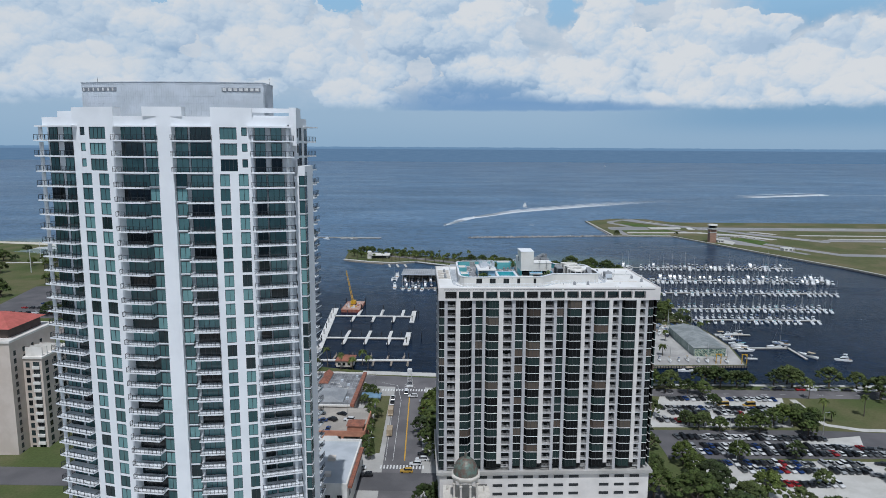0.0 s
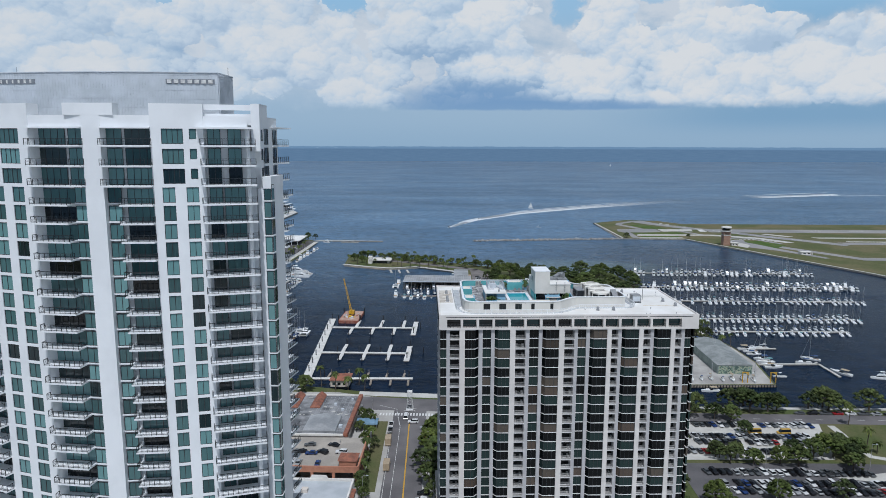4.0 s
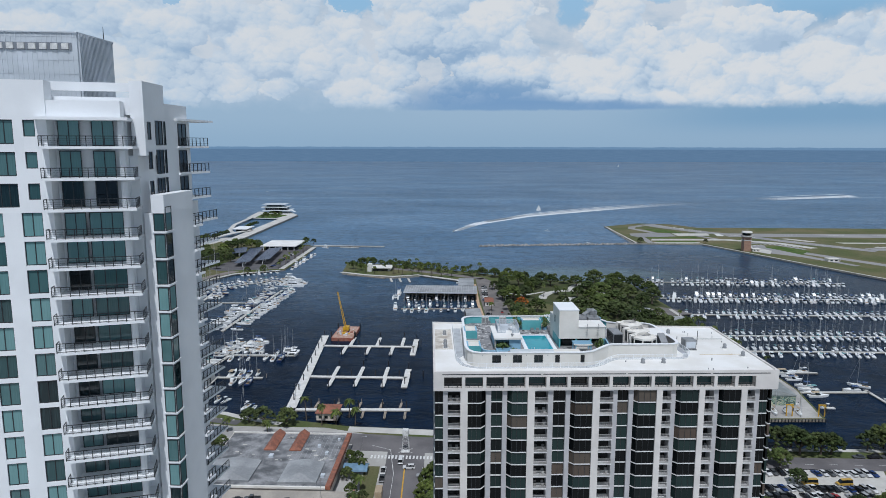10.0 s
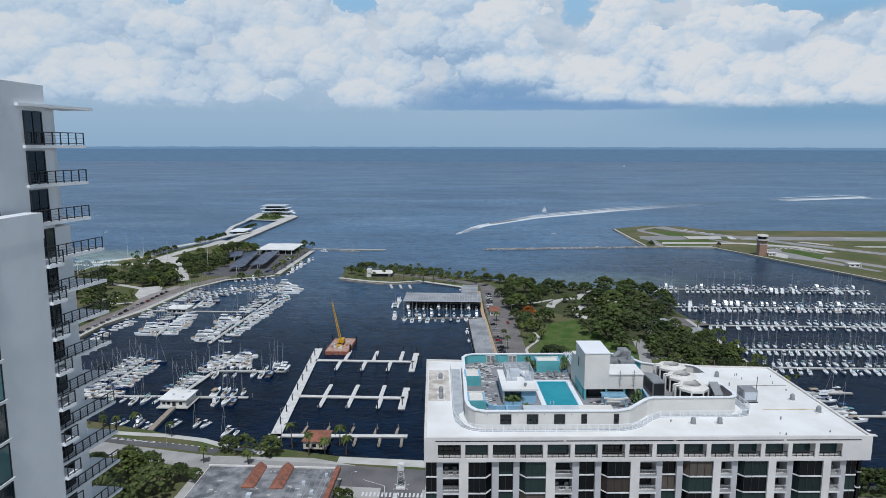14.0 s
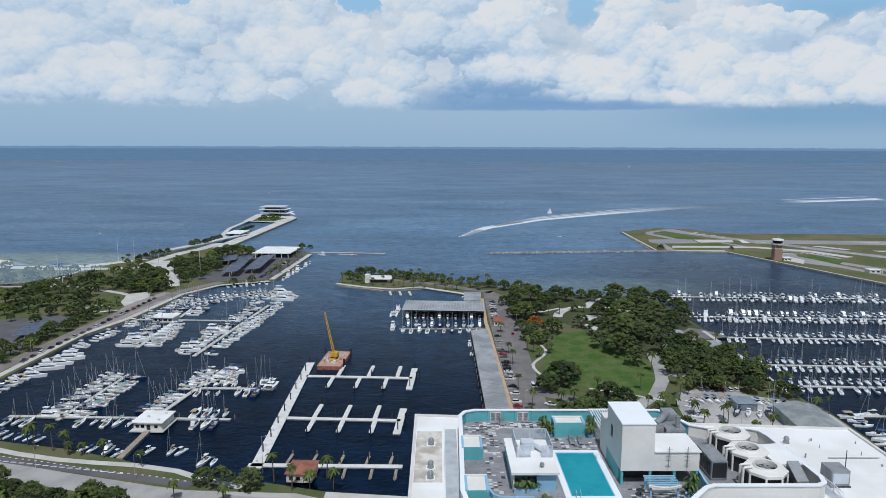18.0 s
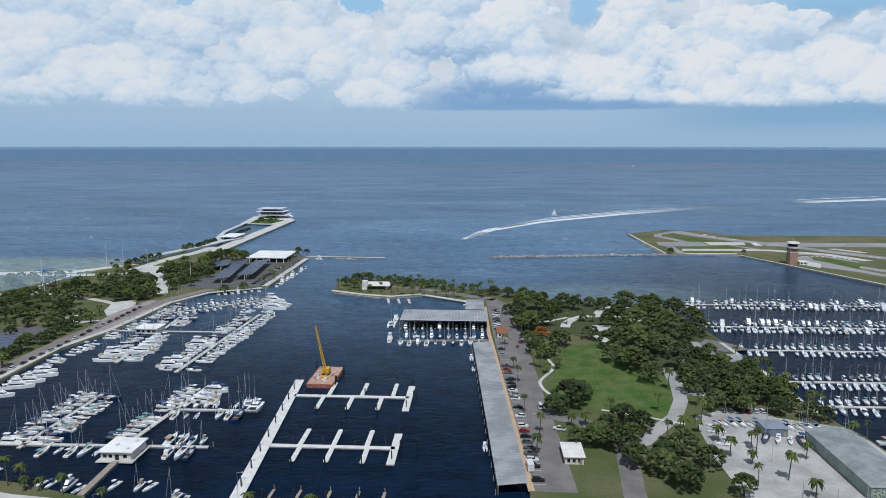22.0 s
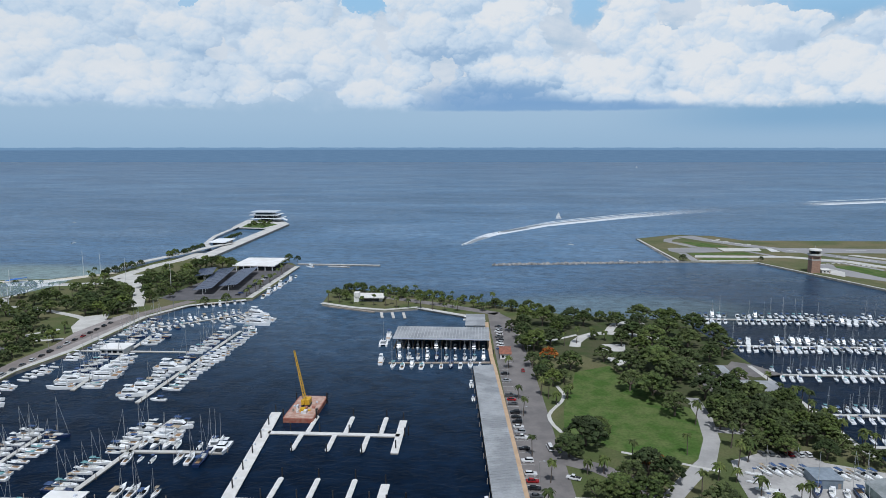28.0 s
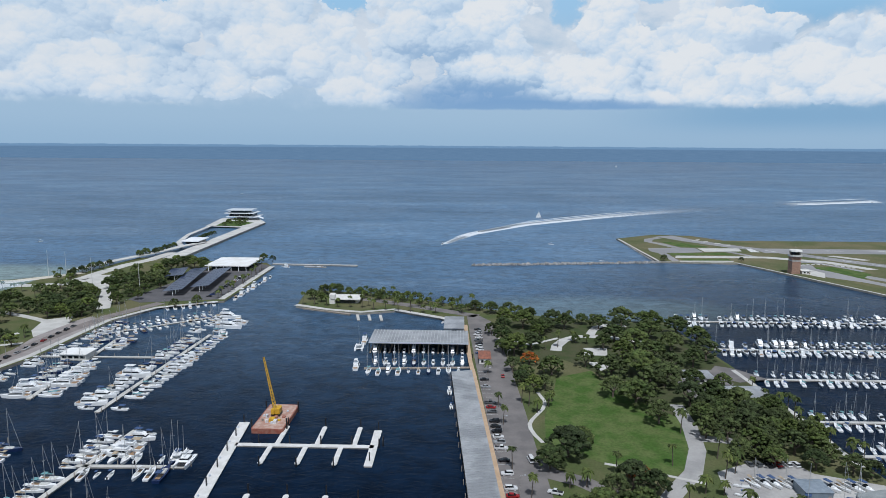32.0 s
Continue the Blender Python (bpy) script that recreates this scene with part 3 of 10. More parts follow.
COLUMN = G()
COLUMN.rod((0, 0, 0), (0, 0, 2.71), 0.36, None, 14)
COLUMN = COLUMN.mesh("column", WHITE, True)
for n, z in enumerate(levels):
    top = n < 3
    h = 2.7 if top else 2.42
    up = levels[n - 1] - z if n else 2.9
    # piers: windows set back in both white walls
    if top:
        for x, w, hh, k in ((-80.5, 1.0, 1.65, 1), (-78.6, 3.4, 2.4, 4), (-51.1, 3.6, 2.4, 4), (-46.5, 1.2, 1.65, 1)):
            sill = 0.95 if hh < 2 else 0.2
            window(tower, x, FY + 0.12, z + sill, w, hh, k, TEALGLASS)
            g = G().box(x, x + w, FY, FY + 0.5, z + sill + hh, (levels[n - 1] + sill) if n else 122.2)
            if n == 2:
                g.box(x, x + w, FY, FY + 0.5, TOPZ, z + sill)
            part("spandrel", g, WHITE, tower)
    else:
        for x in (-80.7, -77.1, -51.4, -47.4):
            window(tower, x, FY + 0.12, z + 0.22, 2.1, 2.48, 2, TEALGLASS)
            hgt = TOPZ - (z + 2.70) if n == 3 else 0.485
            part_at("spandrel", slabs.setdefault(("sp", round(hgt, 2)), G().box(0, 2.1, 0, 0.4, 0, hgt).mesh("spandrel", WHITE)), tower, (x, FY, z + 2.70))
    # recessed middle balconies
    for x0, x1, side in ((-73.5, -64.4, 1), (-61.2, -52.9, -1)):
        if top:
            bx0, bx1 = x0 - 0.15, x1 + 0.15
            window(tower, x0 + (0.1 if side > 0 else 3.3), FY + 1.8, z, 4.9, h, 4, DARKGLASS if (n + side) % 3 == 2 else TEALGLASS)
            window(tower, x0 + (5.5 if side > 0 else 0.15), FY + 1.8, z, 2.7, h, 2, TEALGLASS)
        else:
            wide = 2.5
            bx0, bx1 = (x0 - 0.1, x1 - wide - 0.2) if side > 0 else (x0 + wide + 0.2, x1 + 0.1)
            wx = x1 - wide if side > 0 else x0 + 0.2
            window(tower, wx, FY + 0.9, z + 0.2, wide - 0.2, 2.48, 2, TEALGLASS)
            window(tower, bx0 + 0.4, FY + 1.8, z, bx1 - bx0 - 0.7, h, 4, DARKGLASS if (n * 5 + side) % 3 == 0 else TEALGLASS)
            slab(wx - 0.1, wx + wide, FY + 0.85, FY + 2.2, z + 0.2)
        slab(bx0, bx1, FY - 1.0, FY + 2.2, z)
        railing(tower, bx0 + 0.05, FY - 0.93, z, bx1 - bx0 - 0.1, 0.9, 0.9)
    # corner balconies with their round columns
    for x0, x1, side in ((-90.0, -82.1, -1), (-44.2, -35.0, 1)):
        slab(x0, x1, FY - 1.2, FY + 3.2, z)
        railing(tower, x0 + 0.05, FY - 1.13, z, x1 - x0 - 0.1, 1.1 if side > 0 else 3.6, 2.3 if side > 0 else 1.1)
        part_at("column", COLUMN, tower, (-36.3 if side > 0 else x0 + 0.55, FY + 0.1, z))
        if side < 0:
            first, second = ((0.6, 2.0, 2), (4.05, 2.0, 2)) if top else ((0.3, 3.0, 3), (3.95, 2.9, 3))
        else:
            first, second = ((1.1, 2.2, 2), (4.5, 2.3, 2)) if top else ((1.1, 2.2, 2), (3.6, 3.6, 3))
        for k, (dx, w, panes) in enumerate((first, second)):
            window(tower, x0 + dx, FY + 2.08, z, w, h, panes, DARKGLASS if (n * 7 + 3 * k + side) % 9 == 0 else TEALGLASS)
    # right flank: narrow windows, a corner bay with wrapped glass, balconies that run round the back corner
    if top:
        for yy, w, low_, hh in ((141.65, 0.75, 0.7, 1.9), (143.75, 1.75, 0.1, 2.7), (146.1, 0.5, 0.1, 2.7)):
            window(tower, -34.84 - 0.06 * (yy - 141.0) + 0.05, yy, z + low_, w, hh, 1 if w < 1 else 2, DARKGLASS, math.pi / 2)
        window(tower, -35.43, 150.75, z, 2.3, h, 2, DARKGLASS, math.pi / 2)
        ring, rail_a, rail_b = [(-36.86, 150.55), (-35.3, 150.5), (-34.1, 156.8), (-36.86, 157.0)], (-35.25, 150.6), (-34.2, 156.7)
        part_at("post_wall", slabs.setdefault("pw", G().box(0, 0.5, 0, 0.9, 0, 2.9).mesh("post_wall", WHITE)), tower, (-36.2, 153.75, z))
    else:
        window(tower, WX1 + 0.12, 141.07, z + 0.2, 1.22, 2.66, 1, TEALGLASS)
        window(tower, -33.26, 141.2, z + 0.2, 1.5, 2.66, 1, TEALGLASS, math.pi / 2)
        g = slabs.setdefault("bl", G().box(0, 1.52, 0, 1.9, 0, 0.2).mesh("bay_ledge", SLAB_P))
        part_at("bay_ledge", g, tower, (WX1, 141.0, z))
        if "mid" not in slabs:
            slabs["mid"] = G().prism([(-35.5, 148.76), (-33.05, 148.76), (-32.8, 150.3), (-35.5, 150.5)], -0.26, 0).mesh("balcony_slab", SLAB_P)
        part_at("balcony_slab", slabs["mid"], tower, (0, 0, z))
        railing(tower, -33.12, 148.8, z, 1.5, turn=math.radians(81))
        window(tower, -35.43, 148.8, z, 1.6, h, 1, DARKGLASS, math.pi / 2)
        window(tower, -35.46, 151.1, z, 2.4, h, 2, DARKGLASS, math.pi / 2)
        ring, rail_a, rail_b = [(-36.86, 150.7), (-35.0, 150.7), (-33.9, 158.2), (-36.86, 158.4)], (-34.95, 150.8), (-34.0, 158.1)
    key = ("flank", top)
    if key not in slabs:
        slabs[key] = G().prism(ring, -0.26, 0).mesh("balcony_slab", SLAB_P)
    part_at("balcony_slab", slabs[key], tower, (0, 0, z))
    railing(tower, *rail_a, z, math.dist(rail_a, rail_b), turn=math.atan2(rail_b[1] - rail_a[1], rail_b[0] - rail_a[0]))
part("side_roof_slab", G().prism([(-36.86, 150.0), (-35.2, 149.9), (-33.9, 158.0), (-36.86, 158.2)], 122.62, 122.86), WHITE, tower)
part("rear_wall", G().box(-36.85, -35.6, 153.72, 156.0, LAND, 112.6), WHITE, tower)


def join_low(root, zmax):
    """Joins the storeys below zmax, which the camera never passes near, into one part of each kind."""
    bpy.context.view_layer.update()
    heaps = {}
    for ob in list(root.children_recursive):
        name = ob.name.split(".")[0]
        if ob.type != "MESH" or name in ("core_wall", "pier_wall", "side_wall", "side_bay", "rear_wall"):
            continue
        if ob.matrix_world.translation.z < zmax and name in ("window", "pane", "railing", "balcony_slab", "spandrel", "column", "bay_ledge"):
            heaps.setdefault((name, ob.data.materials[0].name), []).append(ob)
    for (name, m), obs in heaps.items():
        g, kinds, used = G(), [], []
        for ob in obs:
            i = len(g.v)
            mw = ob.matrix_world
            g.v += [tuple(mw @ v.co) for v in ob.data.vertices]
            for p in ob.data.polygons:
                g.f.append(tuple(i + k for k in p.vertices))
                source = LOWGLASS.get(ob.data.materials[p.material_index].name, ob.data.materials[p.material_index])
                if source not in used:
                    used.append(source)
                kinds.append(used.index(source))
        low = tagged(part("lower_" + name, g, used[0], root), kind="stuff")
        for source in used[1:]:
            low.data.materials.append(source)
        low.data.polygons.foreach_set("material_index", kinds)
        for ob in sorted(obs, key=lambda o: -len(o.children)):
            bpy.data.objects.remove(ob)


# every bay of the front turned onto the bowed plan
def onto(x):
    a, b = Vector((-1.62, 8.2)), Vector((x, FY))
    y = FY
    for _ in range(12):
        px = a.x + (b.x - a.x) * (y - a.y) / (b.y - a.y)
        y = front(px)
    return (px, y)


BAYS = [(-90.0, -82.0, (-88.25, 139.35), (-79.5, 136.6)), (-44.1, -35.0, (-43.05, 136.15), (-34.95, 138.75))]
BAYS += [(x0, x1, onto(x0), onto(x1)) for x0, x1 in ((-82.0, -73.4), (-73.4, -64.4), (-64.4, -61.2), (-61.2, -52.9), (-52.9, -44.1))]
bpy.context.view_layer.update()
for ob in tower.children:
    box = [ob.matrix_world @ Vector(c) for c in ob.bound_box]
    c = sum(box, Vector()) / 8
    if ob.type != "MESH" or not (c.x < -36.0 and c.y < FY + 4.0) or ob.name.split(".")[0] in ("roof_screen_wall", "core_wall"):
        continue
    x0, x1, a, b = min(BAYS, key=lambda q: abs(c.x - (q[0] + q[1]) / 2) - (q[1] - q[0]) / 2)
    u = Vector((b[0] - a[0], b[1] - a[1])) / (x1 - x0)
    n_ = Vector((-u.y, u.x)).normalized()
    turn = Matrix(((u.x, n_.x, 0, a[0] - u.x * x0 - n_.x * FY), (u.y, n_.y, 0, a[1] - u.y * x0 - n_.y * FY), (0, 0, 1, 0), (0, 0, 0, 1)))
    base_m = ob.matrix_world @ ob.matrix_basis.inverted()
    ob.matrix_basis = base_m.inverted() @ turn @ ob.matrix_world
join_low(tower, 60.0)
# crown: ribbed screen that bows gently to the front
CX0, CW = -79.3, 37.8
bow = lambda u: 141.0 - 1.9 * math.sin(math.pi * u)
crown = [(CX0 + CW * k / 24, bow(k / 24)) for k in range(25)] + [(-41.4, 148.1), (-46.0, 156), (-75.0, 156), (-79.4, 148.1)]
part("crown_screen", G().prism(crown, 122.9, 131.3), SCREEN, tower, "grey ribbed metal screen")
part("crown_cap", G().prism([(-61.2 + (x + 61.2) * 1.004, y + (0.05 if y > 145 else -0.12)) for x, y in crown], 131.3, 131.42), SCREEN, tower)
ribs = G()
for k in range(1, 76):
    u = k / 76
    ribs.box(CX0 + u * CW - 0.05, CX0 + u * CW + 0.05, bow(u) - 0.035, bow(u) + 0.02, 122.9, 131.3)
for k in range(26):
    y = 141.2 + 6.8 * (k + 0.5) / 26
    ribs.box(-41.5, -41.36, y - 0.05, y + 0.05, 122.9, 131.3)
for z in (124.3, 125.7, 127.1, 128.5, 130.9):
    for k in range(24):
        u, w = k / 24, (k + 1) / 24
        ribs.face([(CX0 + CW * u, bow(u) - 0.03, z), (CX0 + CW * w, bow(w) - 0.03, z), (CX0 + CW * w, bow(w) - 0.03, z + 0.09), (CX0 + CW * u, bow(u) - 0.03, z + 0.09)])
tagged(part("screen_ribs", ribs, SCREEN, tower), kind="stuff")
# white blocks stand for bright sky seen through slots in the screen
for u0 in (0.012, 0.79):
    for k in range(7):
        x, y = CX0 + CW * (u0 + k * 0.0285), bow(u0 + k * 0.0285) - 0.14
        part("vent_opening", G().box(x, x + 0.72, y, y + 0.2, 129.62, 130.22), PAINTWHITE, tower, "white block standing for sky seen through the screen")
    a, b = u0 - 0.006, u0 + 6.9 * 0.0285
    part("vent_surround", G().strip([(CX0 + CW * a, bow(a)), (CX0 + CW * (a + b) / 2, bow((a + b) / 2)), (CX0 + CW * b, bow(b))], 0.2, 129.54, 130.30), mat("screen_grey", (0.20, 0.22, 0.25), 0.6), tower, "grey surround of the screen openings")
for x, y in ((-41.8, 147.0), (-79.0, 147.0)):
    part("antenna", G().rod((x, y, 131.3), (x, y, 132.9), 0.05, 0.03), DARKMETAL, tower)

# ---- dark glass tower with white piers and a rooftop pool ----
BY = 190.5
BX0, BX1, ROOF = -6.9, 57.2, 77.4
BAYTOP = 73.9
CONDOWHITE = mat("off_white_concrete_paint", (0.69, 0.66, 0.63), 0.6, c2=(0.60, 0.575, 0.55), scale=0.2, grain=0.06)
BEFORE_CONDO = set(scene.collection.objects)
condo = thing("condominium_tower", (25, 207, LAND), "dark glass high-rise with white piers and a rooftop pool deck", "tower")
# shade of the recesses behind bays and balconies, put into the wall colour
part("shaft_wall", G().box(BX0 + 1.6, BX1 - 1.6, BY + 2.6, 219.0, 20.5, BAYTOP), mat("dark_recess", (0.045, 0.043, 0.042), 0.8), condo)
part("roof_slab", G().prism([(BX0, BY + 1.6), (BX1, BY + 1.6), (57.2, 221.0), (BX0, 226.2)], BAYTOP, ROOF - 0.5), CONDOWHITE, condo)
part("roof_membrane", G().prism([(BX0 + 0.4, BY + 0.4), (BX1 - 0.4, BY + 0.4), (56.8, 220.65), (BX0 + 0.4, 225.75)], ROOF - 0.5, ROOF - 0.28), ROOFWHITE, condo, "white coated flat roof with stains")
for e0, e1, e2, e3 in (((BX0, BY), (BX1, BY), (BX1 - 0.4, BY + 0.4), (BX0 + 0.4, BY + 0.4)), ((BX1, BY), (57.2, 221.0), (56.8, 220.65), (BX1 - 0.4, BY + 0.4)),
                       ((57.2, 221.0), (BX0, 226.2), (BX0 + 0.4, 225.75), (56.8, 220.65)), ((BX0, 226.2), (BX0, BY), (BX0 + 0.4, BY + 0.4), (BX0 + 0.4, 225.75))):
    part("roof_edge", G().prism([e0, e1, e2, e3], ROOF - 0.5, ROOF), CONDOWHITE, condo)
FASCIAGLASS = glass_mat("deep_teal_glass", (0.004, 0.006, 0.007), (0.020, 0.060, 0.065), low=0.25)
# fascia with its row of deep openings
# dark strips added for the shadow line below the roof edge
for x0, x1 in ((BX0 + 1.6, 12.9), (13.3, 28.6), (29.0, 44.4), (44.8, BX1 - 1.6)):
    part("cap_flashing", G().box(x0, x1, BY - 0.03, BY, ROOF - 0.62, ROOF - 0.48), DARKMETAL, condo, "dark strip standing for the shadow line below the roof edge")
part("fascia", G().box(BX0, BX1, BY, BY + 1.6, 76.3, ROOF - 0.5), CONDOWHITE, condo)
part("fascia", G().box(BX0, BX1, BY, BY + 1.6, BAYTOP - 0.25, 74.15), CONDOWHITE, condo)
for k in range(16):
    x0 = BX0 if k == 0 else -4.95 + 3.90 * k - 0.62
    x1 = -4.95 if k == 0 else (BX1 if k == 15 else x0 + 0.62)
    part("fascia_pier", G().box(x0, x1, BY, BY + 1.6, 74.15, 76.3), CONDOWHITE, condo)
    if k < 15:
        window(condo, -4.95 + 3.90 * k, BY + 1.35, 74.15, 3.28, 2.15, 1, FASCIAGLASS)
        railing(condo, -4.95 + 3.90 * k, BY + 0.3, 74.15, 3.28, 0, 0, 0, 0.8)
for sx, turn in ((BX0, 0), (BX1, 1)):
    for k in range(8):
        window(condo, sx + (0.09 if turn else -0.09), 192.6 + 3.5 * k + (0 if turn else 3.2), 74.2, 3.2, 2.0, 2, DARKGLASS, math.pi / 2 if turn else -math.pi / 2)
FLOOR, NFL = 2.475, 21
tops = [BAYTOP - 0.25 - FLOOR * (k + 1) for k in range(NFL)]
s_of = lambda px: BX0 + 0.25 + (px - 772) * 0.1102
PATTERN = (("c", 772, 786), ("p", 786, 794), ("b", 794, 815), ("P", 815, 827), ("r", 827, 858), ("p", 858, 867), ("n", 867, 886), ("p", 886, 894), ("l", 894, 928), ("P", 928, 940),
           ("b", 940, 963), ("p", 963, 972), ("n", 972, 993), ("p", 993, 1001), ("l", 1001, 1038), ("P", 1038, 1050), ("b", 1050, 1073), ("p", 1073, 1081), ("n", 1081, 1100),
           ("p", 1100, 1108), ("l", 1108, 1146), ("P", 1146, 1156), ("b", 1156, 1172), ("p", 1172, 1180), ("l", 1180, 1218), ("P", 1218, 1228), ("b", 1228, 1245), ("p", 1245, 1253),
           ("l", 1253, 1290), ("P", 1290, 1300), ("b", 1300, 1315), ("p", 1315, 1323), ("c", 1323, 1337))
EDGE = mat("white_slab_edge", (0.66, 0.66, 0.66), 0.6, scale=0.5, grain=0.06)
LEAN = glass_mat("dark_bay_glass", (0.003, 0.004, 0.005), (0.022, 0.042, 0.040), low=0.50, c3=(0.13, 0.10, 0.08), third=0.88, spec=0.22)
# narrow piers: darker grey than the wide ones
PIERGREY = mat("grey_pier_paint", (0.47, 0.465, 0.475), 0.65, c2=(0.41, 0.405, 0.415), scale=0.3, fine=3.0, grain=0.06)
RAILGREY = mat("balcony_rail_grey", (0.36, 0.36, 0.35), 0.7, c2=(0.27, 0.26, 0.25), scale=0.7, grain=0.2, rnd=0.3)
shared = {}
rng = random.Random(21)


def bay_parts(kind, w):
    """Glass and slab edge of one storey of a bay, its left end at the origin."""
    key = (kind, round(w, 2))
    if key in shared:
        return shared[key]
    c = 0.9
    if kind == "l":
        line = [(0, 1.5), (c, 0.35), (w, 0.35)]
    elif kind == "r":
        line = [(0, 0.35), (w - c, 0.35), (w, 1.5)]
    elif kind == "c":
        line = [(0, 0.7), (w, 0.7)]
    else:
        line = [(0, 1.1), (w, 1.1)]
    glass, edge, bars = G(), G(), G()
    hgt = FLOOR - 0.15
    for a, b in zip(line, line[1:]):
        back = 2.4
        glass.prism([a, b, (b[0], b[1] + 0.3), (a[0], a[1] + 0.3)], 0, hgt)
        edge.prism([(a[0], a[1] - 0.20), (b[0], b[1] - 0.20), (b[0], 2.6), (a[0], 2.6)], hgt, FLOOR)
        n = max(1, round(math.dist(a, b) / 1.0))
        for k in range(n + 1):
            x, y = a[0] + (b[0] - a[0]) * k / n, a[1] + (b[1] - a[1]) * k / n
            x = min(max(x, 0.04), w - 0.04)
            bars.box(x - 0.035, x + 0.035, y - 0.05, y, 0, hgt)
    nf = len(glass.f)
    base_i = len(glass.v)
    glass.v += bars.v
    glass.f += [tuple(i + base_i for i in f) for f in bars.f]
    me = glass.mesh("bay_window", LEAN)
    me.materials.append(DARKMETAL)
    me.polygons.foreach_set("material_index", [0] * nf + [1] * len(bars.f))
    shared[key] = (me, edge.mesh("slab_edge", EDGE))
    return shared[key]


def loggia(w):
    key = ("b", round(w, 2))
    if key not in shared:
        rail = G().box(0, w, 0.22, 0.34, 0.0, 0.38).box(0, w, 0.24, 0.32, 0.92, 1.0)
        for k in range(7):
            x = 0.03 + (w - 0.1) * k / 6
            rail.box(x, x + 0.05, 0.25, 0.31, 0.38, 0.92)
        shelf = G().box(0, w, 0.12, 2.6, FLOOR - 0.2, FLOOR)
        chairs = G()
        for x in (0.25, w - 0.85):
            chairs.box(x, x + 0.55, 1.0, 1.6, 0, 0.45, 0.08).box(x, x + 0.55, 1.6, 1.72, 0.3, 0.95)
        shared[key] = (rail.mesh("balcony_rail", RAILGREY), shelf.mesh("balcony_slab", EDGE), chairs.mesh("balcony_seats", RAILGREY))
    return shared[key]


for kind, a, b in PATTERN:
    x0, x1 = s_of(a), s_of(b)
    w = x1 - x0
    if kind in "pP":
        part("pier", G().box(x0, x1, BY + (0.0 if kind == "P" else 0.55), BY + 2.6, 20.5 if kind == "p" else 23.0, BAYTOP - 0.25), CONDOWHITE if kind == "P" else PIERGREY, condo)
        continue
    for z in tops:
        if kind == "b":
            rail, shelf, chairs = loggia(w)
            part_at("balcony_rail", rail, condo, (x0, BY, z))
            part_at("balcony_slab", shelf, condo, (x0, BY, z))
            if rng.random() < 0.45:
                part_at("balcony_seats", chairs, condo, (x0, BY, z))
            continue
        glass, edge = bay_parts(kind, w)
        part_at("bay_window", glass, condo, (x0, BY, z))
        part_at("slab_edge", edge, condo, (x0, BY, z))
# sides: continuous dark bands between white slab edges
band = G().box(-0.2, 0.2, 0, 27.5, 0, FLOOR - 0.22).mesh("side_glass", LEAN)
lip = G().box(-0.35, 0.35, 0, 27.5, FLOOR - 0.22, FLOOR).mesh("slab_edge", EDGE)
for z in tops:
    for x in (BX0 + 0.5, BX1 - 0.5):
        part_at("side_glass", band, condo, (x, BY + 1.5, z))
        part_at("slab_edge", lip, condo, (x, BY + 1.5, z))
part("podium_slab", G().box(BX0 - 0.4, BX1 + 0.4, BY - 0.4, 221.5, 19.6, 20.5), CONCRETE, condo)
part("podium_wall", G().box(BX0 + 0.6, BX1 - 0.4, BY + 0.5, 220.5, LAND - 4.0, 19.6), CONDOWHITE, condo)
slot = G().box(0, 2.9, 0, 0.2, 0, 0.85).mesh("garage_opening", DARKMETAL)
for r in range(6):
    for c in range(13):
        if c == 9:
            continue
        part_at("garage_opening", slot, condo, (-4.2 + 4.6 * c, BY + 0.42, 18.0 - 2.75 * r))

# ---- rooftop of the dark tower: pool deck, plant and rails ----
RZ = ROOF - 0.28
RIM = 79.85
DZ = 78.3
GALV = mat("galvanised_sheet", (0.34, 0.35, 0.36), 0.45, 0.35, c2=(0.24, 0.25, 0.26), scale=0.6, fine=3.0, grain=0.2)
BEIGE = mat("cream_terrace_paint", (0.71, 0.69, 0.645), 0.65, c2=(0.65, 0.63, 0.58), scale=0.25, fine=2.5, grain=0.05)
PALEBLUE = mat("pale_blue_paint", (0.27, 0.47, 0.62), 0.6, c2=(0.23, 0.42, 0.57), scale=0.5, grain=0.06)
RINGIN = [(-0.7, 198.2), (-0.35, 196.0), (0.6, 194.6), (2.0, 194.0), (21.3, 194.0), (23.4, 194.7), (27.3, 198.7), (28.4, 199.2), (40.4, 199.2), (41.4, 199.8), (41.8, 201.2), (41.1, 212.8), (40.6, 214.4), (39.4, 215.2),
          (33.8, 215.4), (31.8, 216.4), (30.9, 218.4), (30.2, 220.9), (28.9, 221.7), (2.0, 221.7), (0.5, 221.1), (-0.3, 219.6)]
deck_house = thing("pool_terrace", (20, 208, RZ), "walled rooftop pool terrace with teal parapets", "terrace")
part("terrace_floor", G().prism([(20 + (x - 20) * 0.985, 208 + (y - 208) * 0.98) for x, y in RINGIN], RZ, DZ), mat("grey_terrace_paving", (0.27, 0.27, 0.28), 0.7, c2=(0.20, 0.20, 0.21), scale=0.5, fine=2.5, grain=0.35), deck_house)
outer, inner, plant_in, cop = G(), G(), G(), G()
n_ring = len(RINGIN)
ways = [(Vector(RINGIN[(k + 1) % n_ring]) - Vector(RINGIN[k])).normalized() for k in range(n_ring)]


